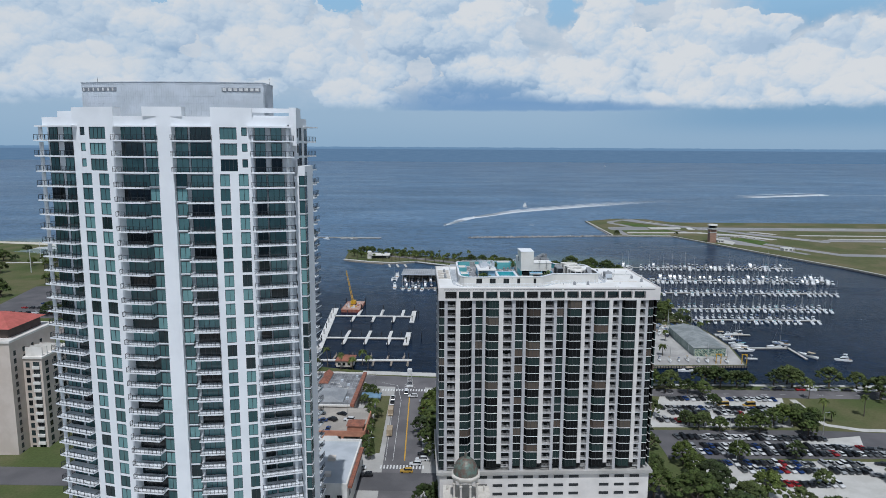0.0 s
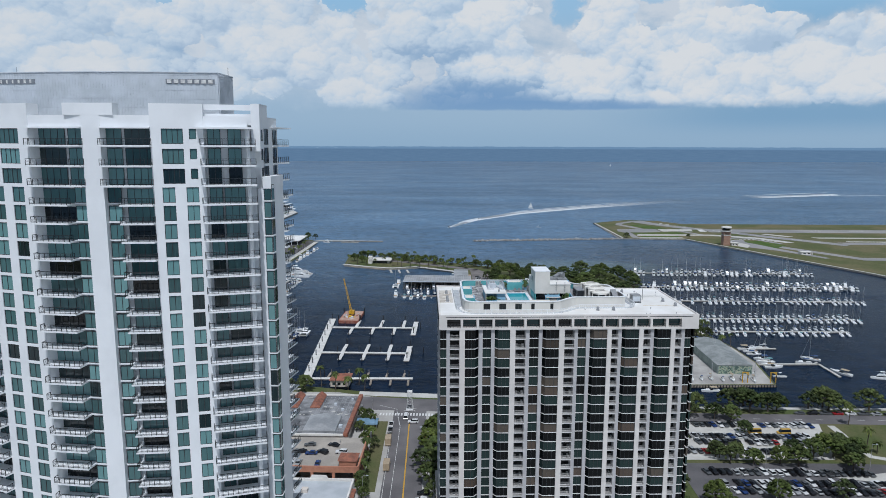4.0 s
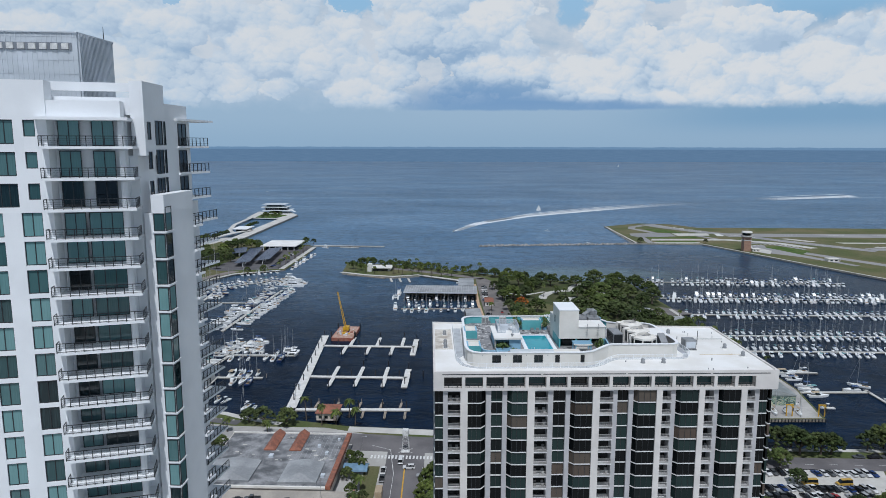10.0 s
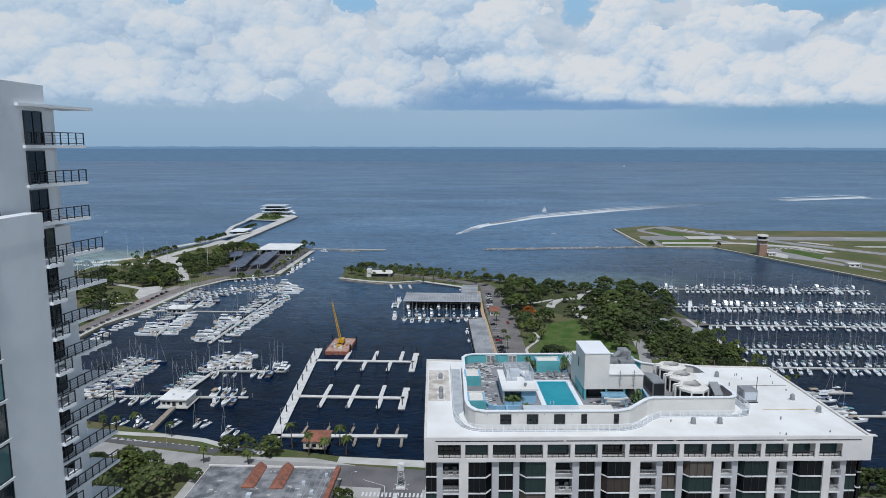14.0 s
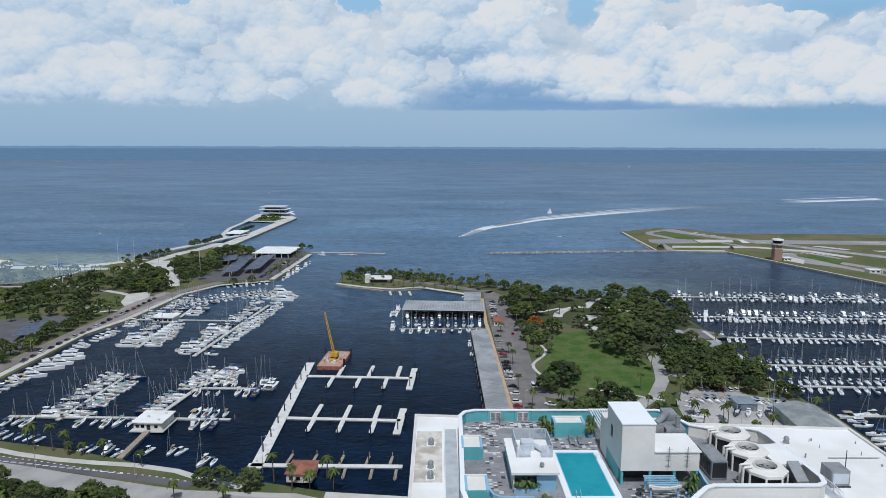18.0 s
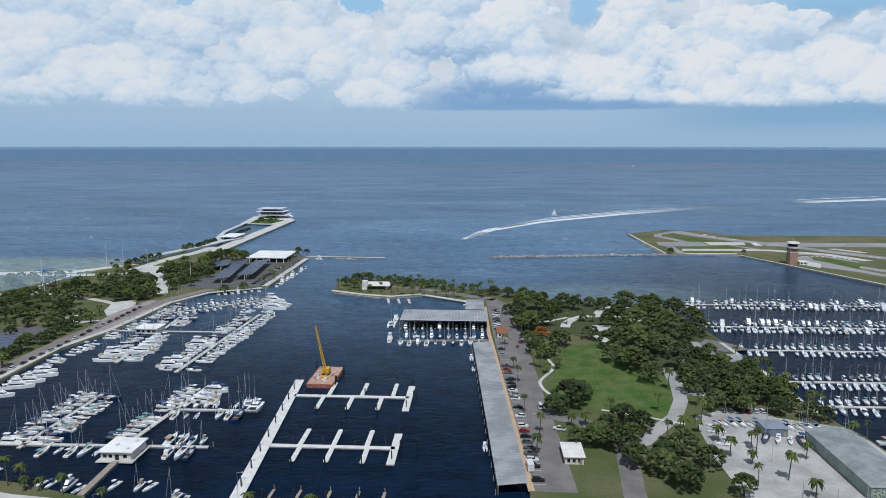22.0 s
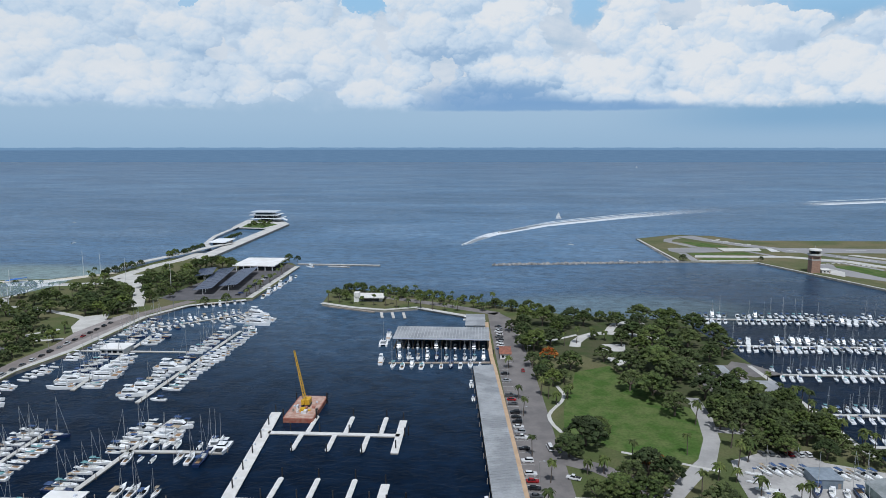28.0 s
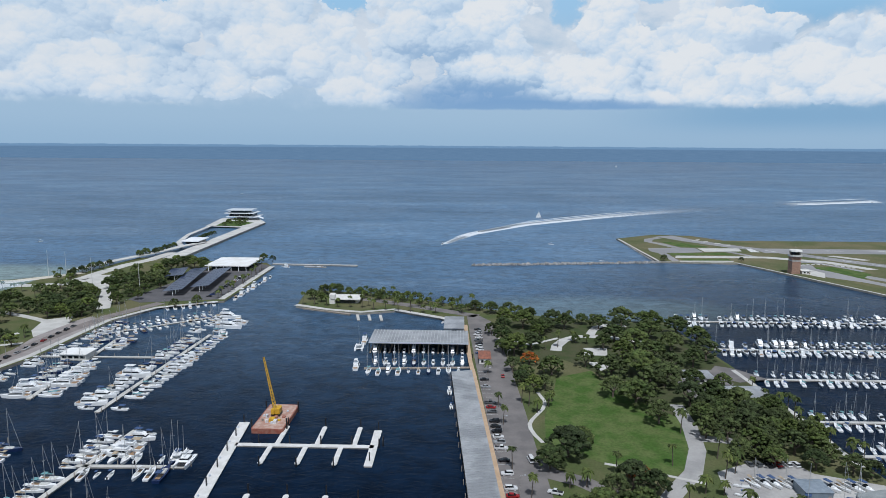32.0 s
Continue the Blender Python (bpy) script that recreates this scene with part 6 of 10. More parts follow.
hb = thing("pier_building", (-334, 1234, 2.7), "modern dark glass pier building with jutting white floors", "building")
for z0, z1, x0, x1, y0, y1, m in ((2.7, 7.5, -342, -328, 1228, 1244, DARKGLASS), (7.5, 8.4, -356, -308, 1220, 1252, WHITE), (8.4, 13.0, -352, -316, 1224, 1248, DARKGLASS), (13.0, 13.8, -358, -312, 1219, 1252, WHITE),
                                  (13.8, 17.4, -350, -324, 1226, 1246, DARKGLASS), (17.4, 18.3, -356, -316, 1220, 1250, SCREEN)):
    part("storey" if m is DARKGLASS else "floor_slab", G().box(x0, x1, y0, y1, z0, z1), m, hb)
part("ramp", G().loft([[(-308, 1222, 8.4), (-300, 1222, 5.0), (-300, 1230, 5.0), (-308, 1230, 8.4)], [(-308, 1222, 9.0), (-300, 1222, 5.6), (-300, 1230, 5.6), (-308, 1230, 9.0)]]), WHITE, hb)
for k in range(10):
    part("mullion", G().box(-351.5 + 3.8 * k, -351.3 + 3.8 * k, 1223.9, 1224.0, 8.4, 13.0), WHITE, hb)
pv = thing("pavilion", (-310, 985, 2.6), "white flat-roofed pier pavilion", "pavilion")
part("wall", G().box(-318, -303, 975, 1000, 2.6, 6.0), DARKGLASS, pv)
part("roof", G().box(-322, -301, 970, 1004, 6.0, 6.7), WHITE, pv)
# white welcome building, solar canopies
wb = thing("welcome_building", (-214, 838, LAND), "long low white flat-roofed building at the pier approach", "building")
part("wall", G().box(-230, -199, 820, 858, LAND, 6.2), DARKGLASS, wb)
part("roof", G().box(-235, -194, 816, 862, 6.2, 7.0), ROOFWHITE, wb)
for k in range(6):
    part("column", G().box(-232 + 7 * k, -231.5 + 7 * k, 817, 817.5, LAND, 6.2), WHITE, wb)
for x0, y0, x1, y1, n in ((-229, 712, -244, 808, 12), (-214, 728, -223, 808, 10), (-252, 770, -262, 806, 5), (-278, 504, -288, 534, 5)):
    cv = thing("solar_canopy", ((x0 + x1) / 2, (y0 + y1) / 2, LAND), "car park canopy roofed with dark solar panels", "solar canopy", "solar canopies")
    for k in range(n):
        u0, u1 = k / n, (k + 1) / n - 0.008
        a, b = (x0 + (x1 - x0) * u0, y0 + (y1 - y0) * u0), (x0 + (x1 - x0) * u1, y0 + (y1 - y0) * u1)
        for j in range(2):
            s0, s1 = 8.0 * j, 8.0 * j + 7.9
            part("solar_panel", G().loft([[(a[0] + s0, a[1], 5.2 + 0.12 * s0), (a[0] + s1, a[1], 5.2 + 0.12 * s1), (b[0] + s1, b[1], 5.2 + 0.12 * s1), (b[0] + s0, b[1], 5.2 + 0.12 * s0)],
                                          [(a[0] + s0, a[1], 5.3 + 0.12 * s0), (a[0] + s1, a[1], 5.3 + 0.12 * s1), (b[0] + s1, b[1], 5.3 + 0.12 * s1), (b[0] + s0, b[1], 5.3 + 0.12 * s0)]]), SOLAR, cv)
        part("post", G().rod((a[0] + 8, a[1] + 1, LAND), (a[0] + 8, a[1] + 1, 6.1), 0.2, None, 6), WHITE, cv)

# ---- buildings of the peninsula and the yard ----
def hip_house(name, x0, x1, y0, y1, z0, h, rise, wall, roof, label, cat, over=0.6, windows=3, door=True):
    t = thing(name, ((x0 + x1) / 2, (y0 + y1) / 2, z0), label, cat)
    part("wall", G().box(x0, x1, y0, y1, z0, z0 + h), wall, t)
    a, b, c, d = x0 - over, x1 + over, y0 - over, y1 + over
    m = min(b - a, d - c) / 2 * 0.98
    zt = z0 + h + rise
    ring0 = [(a, c, z0 + h), (b, c, z0 + h), (b, d, z0 + h), (a, d, z0 + h)]
    part("roof", G().loft([ring0, [(a, c, z0 + h + 0.15), (b, c, z0 + h + 0.15), (b, d, z0 + h + 0.15), (a, d, z0 + h + 0.15)], [(a + m, c + m, zt), (b - m, c + m, zt), (b - m, d - m, zt), (a + m, d - m, zt)]]), roof, t)
    for k in range(windows):
        w = (x1 - x0) / (windows + 0.5)
        plain_window(t, x0 + 0.4 * w + k * w, y0 - 0.09, z0 + 0.9, w * 0.55, 1.3, 2, DARKGLASS)
    if door:
        part("door", G().box(x1 - 1.6, x1 - 0.6, y0 - 0.06, y0, z0, z0 + 2.1), WOOD, t)
    return t


hip_house("restaurant_house", -65.5, -56.5, 345.5, 355.5, LAND, 3.2, 1.9, CREAM, TERRACOTTA, "cream dockside house with a terracotta hip roof", "house")
hip_house("park_building", 127, 147, 509, 523, LAND, 3.0, 2.2, OFFWHITE, METALROOF, "low park building with a grey hip roof", "building")
hip_house("park_building", 118, 130, 534, 546, LAND, 3.0, 1.8, OFFWHITE, METALROOF, "low park building with a grey hip roof", "building")
hip_house("kiosk", 34, 41, 392, 404, LAND, 3.0, 0.5, CREAM, OFFWHITE, "small cream restroom block with a pale roof", "kiosk")
hip_house("yard_shed", 119, 128, 421, 430, LAND, 3.4, 1.0, mat("blue_grey_metal", (0.22, 0.27, 0.32), 0.5, 0.3), mat("blue_grey_roof", (0.30, 0.35, 0.40), 0.5, 0.3), "small blue-grey metal shed in the boat yard", "shed", 0.3, 0)
hip_house("harbour_office", 13, 19, 560, 574, LAND, 3.0, 1.2, OFFWHITE, TERRACOTTA, "small harbour office with a reddish roof", "office", 0.5, 2)
wh = thing("warehouse", (142, 394, LAND), "large boat yard warehouse with a weathered green-grey roof", "warehouse")
GREENWALL = mat("faded_green_metal", (0.30, 0.36, 0.33), 0.6, c2=(0.22, 0.27, 0.25), scale=0.3, fine=2.0, grain=0.2)
part("wall", G().box(133.2, 151, 371, 417.5, LAND, 6.5), GREENWALL, wh)
part("roof", G().loft([[(132.8, 370.6, 6.5), (151.4, 370.6, 6.5), (151.4, 418, 6.5), (132.8, 418, 6.5)], [(141.8, 371.5, 8.6), (142.2, 371.5, 8.6), (142.2, 417, 8.6), (141.8, 417, 8.6)]]), mat("patched_grey_roof", (0.30, 0.32, 0.32), 0.7, 0.1, c2=(0.20, 0.22, 0.22), scale=0.15, fine=1.0, grain=0.3), wh)
for k in range(3):
    part("door", G().box(135 + 5.4 * k, 138.6 + 5.4 * k, 370.93, 371.0, LAND, 5.4), mat("pale_green_door", (0.40, 0.46, 0.40), 0.6) if k == 0 else bpy.data.materials["pale_green_door"], wh)
MURAL = bpy.data.materials.new("painted_mural")
MURAL.use_nodes = True
mt_ = MURAL.node_tree
mpos = S(mt_, mt_.nodes.new("ShaderNodeTexCoord").outputs["Object"])
swirl = noise_at(mt_, mpos, 0.45, 3.0, 0.5, 2.5)
tone = mix(mt_, swirl.ramp(0.42, 0.50), (0.06, 0.10, 0.09), (0.22, 0.32, 0.24))
tone = mix(mt_, swirl.ramp(0.52, 0.55), tone, (0.46, 0.44, 0.32))
put(mt_, mt_.nodes["Principled BSDF"].inputs["Base Color"], mix(mt_, swirl.ramp(0.60, 0.63), tone, (0.12, 0.24, 0.26)))
mt_.nodes["Principled BSDF"].inputs["Roughness"].default_value = 0.7
part("mural", G().box(133.6, 150.6, 370.88, 370.925, LAND + 0.4, 5.9), MURAL, wh, "swirling green and cream wall painting")
fender = thing("timber_pile_wall", (127, 354.2, 0), "dark timber fender piles along the yard's edge", "pile wall")
part("wale", G().strip([(97, 352.7), (157, 355.7)], 0.3, 0.5, 0.85), WOOD, fender)
pile_me = G().rod((0, 0, -2.0), (0, 0, 1.75), 0.24, 0.22, 8).mesh("pile", DARKMETAL)
for k in range(41):
    part_at("pile", pile_me, fender, (97.4 + 1.48 * k, 352.4 + 0.075 * k, 0.0))
for x in (141.0, 155.0):
    hoist = thing("boat_hoist", (x, 358.6, LAND), "yellow steel gantry for lifting boats", "boat hoist", "hoists of the yard")
    for dx in (0, 2.6):
        part("post", G().box(x + dx - 0.18, x + dx + 0.18, 358.4, 358.8, LAND, LAND + 5.2), PAINTYELLOW, hoist)
    part("beam", G().box(x - 0.4, x + 3.0, 358.42, 358.78, LAND + 5.2, LAND + 5.6), PAINTYELLOW, hoist)
    part("jib", G().box(x + 1.1, x + 1.5, 355.0, 358.42, LAND + 5.25, LAND + 5.55), PAINTYELLOW, hoist)
    part("hook_block", G().box(x + 1.15, x + 1.45, 355.3, 355.7, LAND + 3.6, LAND + 5.25), DARKMETAL, hoist)
sp = thing("pavilion", (-83, 700, LAND), "white open pavilion at the tip of the spit", "pavilion")
part("wall", G().box(-92, -74, 697, 708, LAND, 4.6), OFFWHITE, sp)
part("upper_wall", G().box(-95, -91, 694, 700, LAND, 8.6), OFFWHITE, sp)
part("roof", G().box(-94, -72, 694, 711, 4.6, 5.1), OFFWHITE, sp)
part("opening", G().box(-90.5, -76, 696.93, 697.0, LAND + 0.2, 4.0), DARKMETAL, sp)
for k in range(3):
    dock("finger_pier", (-70 + 8 * k, 667), (-67 + 8 * k, 652), 2.0, "short pale pier at the spit", PALECONC)
dock("spit_walk", (-112, 683), (-75, 667), 2.2, "wooden walkway below the spit", WOOD, 0.9)

# ---- airfield ----
rw = mat("runway_asphalt", (0.225, 0.225, 0.23), 0.85, c2=(0.285, 0.28, 0.28), scale=0.02, fine=0.5, grain=0.15)
def tarmac(name, ring, material, label, z):
    return single(name, G().prism(ring, LAND - 0.1, LAND + z), material, label, "runway", "structure")
tarmac("runway", [(343, 962), (1500, 958), (1500, 996), (341, 996)], rw, "grey asphalt runway", 0.06)
tarmac("runway_end", [(216, 966), (221, 955), (251, 957), (275, 963), (276, 993), (263, 996), (220, 989)], rw, "grey asphalt runway end", 0.06)
tarmac("runway_end", [(278, 967), (321, 972), (327, 995), (278, 993)], PALECONC, "pale concrete runway end", 0.06)
tarmac("taxiway", [(236, 1066), (230, 1044), (240, 1022), (250, 996), (260, 996), (250, 1028), (240, 1044), (246, 1062), (262, 1077), (258, 1088)], rw, "grey asphalt taxiway", 0.055)
tarmac("taxiway", [(222, 954), (221, 901), (229, 901), (231, 954)], rw, "grey asphalt taxiway", 0.055)
tarmac("taxiway", [(300, 968), (318, 932), (326, 932), (308, 970)], rw, "grey asphalt taxiway", 0.052)
single("mown_grass", G().prism([(250, 1046), (270, 1040), (296, 1006), (290, 999), (262, 1000), (254, 1026)], LAND - 0.1, LAND + 0.04), LAWN, "mown green grass between the runways", "grass", "structure")
single("mown_grass", G().prism([(234, 918), (284, 920), (286, 908), (234, 906)], LAND - 0.1, LAND + 0.04), LAWN, "mown green grass beside a taxiway", "grass", "structure")
single("mown_grass", G().prism([(234, 952), (296, 958), (304, 944), (234, 940)], LAND - 0.1, LAND + 0.04), LAWN, "mown green grass beside a taxiway", "grass", "structure")
single("mown_grass", G().prism([(341, 862), (350, 874), (369, 879), (383, 864), (388, 840), (372, 816), (356, 822), (342, 838)], LAND - 0.1, LAND + 0.045), LAWN, "mown green grass inside a taxiway loop", "grass", "structure")
single("airfield_walk", G().strip([(203, 1066), (207.5, 898), (285, 894.5), (313.5, 827), (346.5, 748), (385.5, 661), (401.5, 611)], 2.6, LAND - 0.2, LAND + 0.09), PALECONC, "pale concrete walk along the seawall", "pavement", "structure")
for k in range(16):
    a = math.pi * (1.02 - 0.92 * k / 15)
    cx_, cy_ = 362 + 29 * math.cos(a), 864 + 26 * math.sin(a)
    tarmac("loop_mark", [(cx_ - 1.6, cy_ - 1.2), (cx_ + 1.6, cy_ - 1.2), (cx_ + 1.6, cy_ + 1.2), (cx_ - 1.6, cy_ + 1.2)], PAINTWHITE, "white painted mark on the taxiway loop", 0.1)
tarmac("cross_runway", [(258, 1092), (283, 1104), (300, 1060), (322, 1030), (340, 1008), (368, 983), (390, 948), (412, 920), (470, 850), (458, 838), (396, 908), (374, 940), (350, 972), (318, 1000), (280, 1052)], rw, "grey asphalt cross runway", 0.075)
tarmac("taxiway", [(231, 922), (326, 926), (376, 899), (399, 862), (410, 866), (386, 908), (336, 936), (236, 937)], PALECONC, "pale concrete taxiway", 0.065)
tarmac("taxiway_loop", [(341, 886), (346, 898), (358, 901), (368, 893), (386, 852), (392, 856), (372, 900), (356, 910), (340, 902), (334, 884)], rw, "grey asphalt taxiway loop", 0.07)
tarmac("apron", [(323, 846), (330, 847), (338, 822), (359, 799), (385, 745), (392, 748), (367, 813), (357, 848), (350, 866), (356, 885), (346, 888), (330, 866)], rw, "pale concrete apron by the control tower", 0.06)
tarmac("taxiway", [(371, 821), (420, 735), (900, 700), (1500, 690), (1500, 712), (900, 722), (426, 752), (380, 832)], rw, "grey asphalt taxiway", 0.06)
tarmac("pale_strip", [(402, 945), (426, 917), (435, 921), (412, 948)], PALECONC, "pale concrete strip on the airfield", 0.085)
tarmac("pale_strip", [(460, 905), (1500, 895), (1500, 904), (455, 914)], PALECONC, "pale concrete strip on the airfield", 0.085)
tarmac("taxiway", [(470, 850), (1500, 835), (1500, 855), (462, 868)], rw, "grey asphalt taxiway", 0.06)
tarmac("apron", [(520, 742), (1500, 725), (1500, 790), (500, 800)], rw, "grey airfield apron", 0.055)
for k in range(9):
    a = Vector((300, 1046)).lerp(Vector((455, 850)), k / 9)
    d = Vector((155, -196)).normalized()
    n_ = Vector((-d.y, d.x)) * 0.7
    tarmac("runway_stripe", [tuple(a - n_), tuple(a + d * 12 - n_), tuple(a + d * 12 + n_), tuple(a + n_)], PAINTWHITE, "white painted runway dash", 0.1)
for x, y, w in ((292, 1052, 9), (304, 1046, 7), (312, 1030, 8), (300, 1062, 6), (322, 1018, 6)):
    tarmac("worn_patch", [(x, y), (x + w, y + 2), (x + w + 1, y + 7), (x + 2, y + 6)], PALECONC, "pale worn patch on the runway end", 0.09)
for x in range(420, 1000, 60):
    tarmac("runway_stripe", [(x, 982), (x + 22, 982), (x + 22, 983.2), (x, 983.2)], PAINTWHITE, "white painted runway dash", 0.09)
tarmac("runway_threshold", [(330, 968), (340, 968), (340, 992), (334, 992)], PAINTWHITE, "white painted runway threshold", 0.09)
tarmac("pale_strip", [(228, 898.5), (284, 901), (287, 907), (230, 904)], PALECONC, "pale concrete strip beside the seawall", 0.08)
tarmac("pale_strip", [(480, 872), (1200, 862), (1200, 868), (480, 879)], PALECONC, "pale concrete strip on the airfield", 0.08)
tarmac("tower_apron", [(320, 846), (334, 818), (346, 842), (340, 866), (330, 862)], PALECONC, "pale concrete apron by the control tower", 0.066)
ct = thing("control_tower", (316, 838, LAND), "brick airport control tower with a white glazed cab", "control tower")
BRICK = mat("brown_brick", (0.36, 0.22, 0.16), 0.85, c2=(0.28, 0.17, 0.12), scale=0.5, fine=6.0, grain=0.2)
octa = lambda r, n=8: [(316 + r * math.cos(2 * math.pi * (j + 0.5) / n), 840 + r * math.sin(2 * math.pi * (j + 0.5) / n)) for j in range(n)]
part("shaft", G().prism(octa(5.6, 4), LAND, 18), BRICK, ct)
part("band", G().prism(octa(5.75, 4), 13.5, 14.6), PALECONC, ct)
part("gallery", G().prism(octa(6.4), 18, 19.4), PALECONC, ct)
part("cab", G().prism(octa(4.6), 19.4, 22.6, 1.12), DARKGLASS, ct)
part("cab_roof", G().prism(octa(6.0), 22.6, 24.0, 0.92), OFFWHITE, ct)
part("antenna", G().rod((316, 840, 24), (316, 840, 28), 0.12, 0.05), SCREEN, ct)
hip_house("airfield_hut", 322, 330, 836, 842, LAND, 3.0, 0.4, OFFWHITE, OFFWHITE, "low white hut beside the control tower", "hut", 0.3, 2)
hip_house("airfield_hut", 372, 384, 770, 778, LAND, 3.0, 0.4, OFFWHITE, OFFWHITE, "low white hut on the airfield", "hut", 0.3, 2)

# ---- boats ----
GEL = mat("white_gelcoat", (0.84, 0.85, 0.85), 0.25, c2=(0.78, 0.79, 0.79), scale=0.4, grain=0.04, rnd=0.08)
NAVY = mat("navy_hull_paint", (0.015, 0.03, 0.09), 0.25, grain=0.05)
DECKB = mat("boat_deck_nonslip", (0.60, 0.60, 0.57), 0.6, c2=(0.52, 0.52, 0.49), scale=0.8, grain=0.06, rnd=0.12)
TINT = mat("boat_window_tint", (0.01, 0.012, 0.015), 0.1, grain=0.05)
CANVAS = {"blue": mat("blue_canvas", (0.045, 0.085, 0.19), 0.8, grain=0.1), "white": mat("white_canvas", (0.70, 0.71, 0.71), 0.8, grain=0.08), "teal": mat("teal_canvas", (0.16, 0.33, 0.35), 0.8, grain=0.1),
          "tan": mat("tan_canvas", (0.42, 0.34, 0.24), 0.8, grain=0.1)}
ALU = mat("aluminium_spar", (0.62, 0.62, 0.62), 0.35, 0.7, grain=0.05)
TEAK = mat("teak_deck", (0.30, 0.19, 0.10), 0.7, c2=(0.24, 0.15, 0.08), scale=1.0, grain=0.15)


def hull_part(parent, L, B, H, material, x0=0.0, name="hull"):
    rings = []
    for k in range(10):
        u = k / 9
        b = B / 2 * (0.86 + 0.14 * min(1, u * 3)) * (1 - max(0, (u - 0.42) / 0.58) ** 2.3) + 0.03
        y = -L / 2 + L * u
        z = H * (0.82 + 0.42 * u * u)
        keel = -0.35 + 0.35 * max(0, (u - 0.7) / 0.3) ** 2
        yo = y + L * 0.05 * max(0, (u - 0.8) / 0.2)
        rings.append([(x0 - b, yo, z), (x0 - b * 0.88, y, 0.05), (x0, y, keel), (x0 + b * 0.88, y, 0.05), (x0 + b, yo, z)])
    return part(name, G().loft(rings), material, parent, smooth=False)


def trap(g, x, y0, y1, w0, w1, z0, z1, rake0=0.0, rake1=0.0):
    """A cabin shape: narrower at its top, with raked ends."""
    return g.loft([[(x - w0 / 2, y0, z0), (x + w0 / 2, y0, z0), (x + w0 / 2 * 0.9, y1, z0), (x - w0 / 2 * 0.9, y1, z0)],
                   [(x - w1 / 2, y0 + rake0, z1), (x + w1 / 2, y0 + rake0, z1), (x + w1 / 2 * 0.82, y1 - rake1, z1), (x - w1 / 2 * 0.82, y1 - rake1, z1)]])


def sailboat(L, canvas, hull_mat, label, far=False):
    t = thing("sailboat", (0, 0, 0), label, "sailboat")
    B, H = L * 0.31, L * 0.105
    hull_part(t, L, B, H, hull_mat)
    if not far:
        part("coachroof", trap(G(), 0, -L * 0.08, L * 0.24, B * 0.6, B * 0.5, H * 0.9, H * 0.9 + 0.55, 0.1, 0.5), DECKB, t)
    mh = L * 1.5
    g = G().rod((0, L * 0.08, H), (0, L * 0.08, mh), 0.12, 0.09, 6).rod((-B * 0.28, L * 0.08, mh * 0.62), (B * 0.28, L * 0.08, mh * 0.62), 0.05, None, 4)
    g.rod((0, L * 0.49, H * 1.2), (0, L * 0.09, mh * 0.96), 0.08, 0.05, 4)
    part("mast", g, ALU, t)
    g = G().rod((0, L * 0.06, H + 1.6), (0, -L * 0.27, H + 1.5), 0.26, 0.15, 6)
    if far:
        trap(g, 0, -L * 0.36, -L * 0.16, B * 0.75, B * 0.68, H + 1.75, H + 1.9)
    part("sail_cover", g, CANVAS[canvas], t, canvas + " canvas sail cover")
    if not far:
        part("cockpit", G().box(-B * 0.26, B * 0.26, -L * 0.40, -L * 0.12, H * 0.85, H * 0.85 + 0.12), TEAK, t)
        part("boom", G().rod((0, L * 0.08, H + 1.35), (0, -L * 0.30, H + 1.3), 0.09, 0.08, 6), ALU, t)
        part("bimini", trap(G(), 0, -L * 0.36, -L * 0.16, B * 0.75, B * 0.68, H + 1.75, H + 1.9), CANVAS[canvas], t)
    return t


def motor_yacht(L, canvas, label, far=False):
    t = thing("motor_yacht", (0, 0, 0), label, "motor yacht")
    B, H = L * 0.29, L * 0.12
    hull_part(t, L, B, H, GEL)
    g = trap(G(), 0, -L * 0.30, L * 0.26, B * 0.82, B * 0.74, H * 0.9, H + 1.6, 0.2, 1.6)
    part("deckhouse", g, GEL, t)
    part("window_band", trap(G(), 0, -L * 0.27, L * 0.225, B * 0.86, B * 0.80, H + 0.55, H + 1.15, 0.1, 0.9), TINT, t)
    g = trap(G(), 0, -L * 0.26, L * 0.10, B * 0.76, B * 0.84, H + 1.6, H + 2.3, 0, 0.5)
    for sx in (-1, 1):
        g.rod((sx * B * 0.34, -L * 0.2, H + 2.2), (sx * B * 0.30, -L * 0.14, H + 4.0), 0.09, None, 5)
    part("flybridge", g, GEL, t)
    if not far:
        part("hardtop", trap(G(), 0, -L * 0.22, L * 0.05, B * 0.66, B * 0.6, H + 4.0, H + 4.15), CANVAS[canvas], t)
        part("cockpit", G().box(-B * 0.36, B * 0.36, -L * 0.47, -L * 0.31, H * 0.84, H * 0.84 + 0.1), TEAK, t)
    return t


def cruiser(L, canvas, label, far=False):
    t = thing("motor_boat", (0, 0, 0), label, "motor boat")
    B, H = L * 0.31, L * 0.115
    hull_part(t, L, B, H, GEL)
    part("windshield", trap(G(), 0, -L * 0.10, L * 0.10, B * 0.80, B * 0.62, H + 0.1, H + 0.85, 0.3, 0.7), TINT, t)
    g = trap(G(), 0, -L * 0.34, L * 0.02, B * 0.78, B * 0.70, H + 1.55, H + 1.75)
    part("canvas_top", g, CANVAS[canvas], t, canvas + " canvas top")
    if not far:
        part("foredeck", trap(G(), 0, -L * 0.02, L * 0.32, B * 0.72, B * 0.55, H * 0.92, H + 0.45, 0, 0.8), GEL, t)
        part("cockpit", G().box(-B * 0.36, B * 0.36, -L * 0.44, -L * 0.10, H * 0.86, H * 0.86 + 0.12), DECKB, t)
    return t


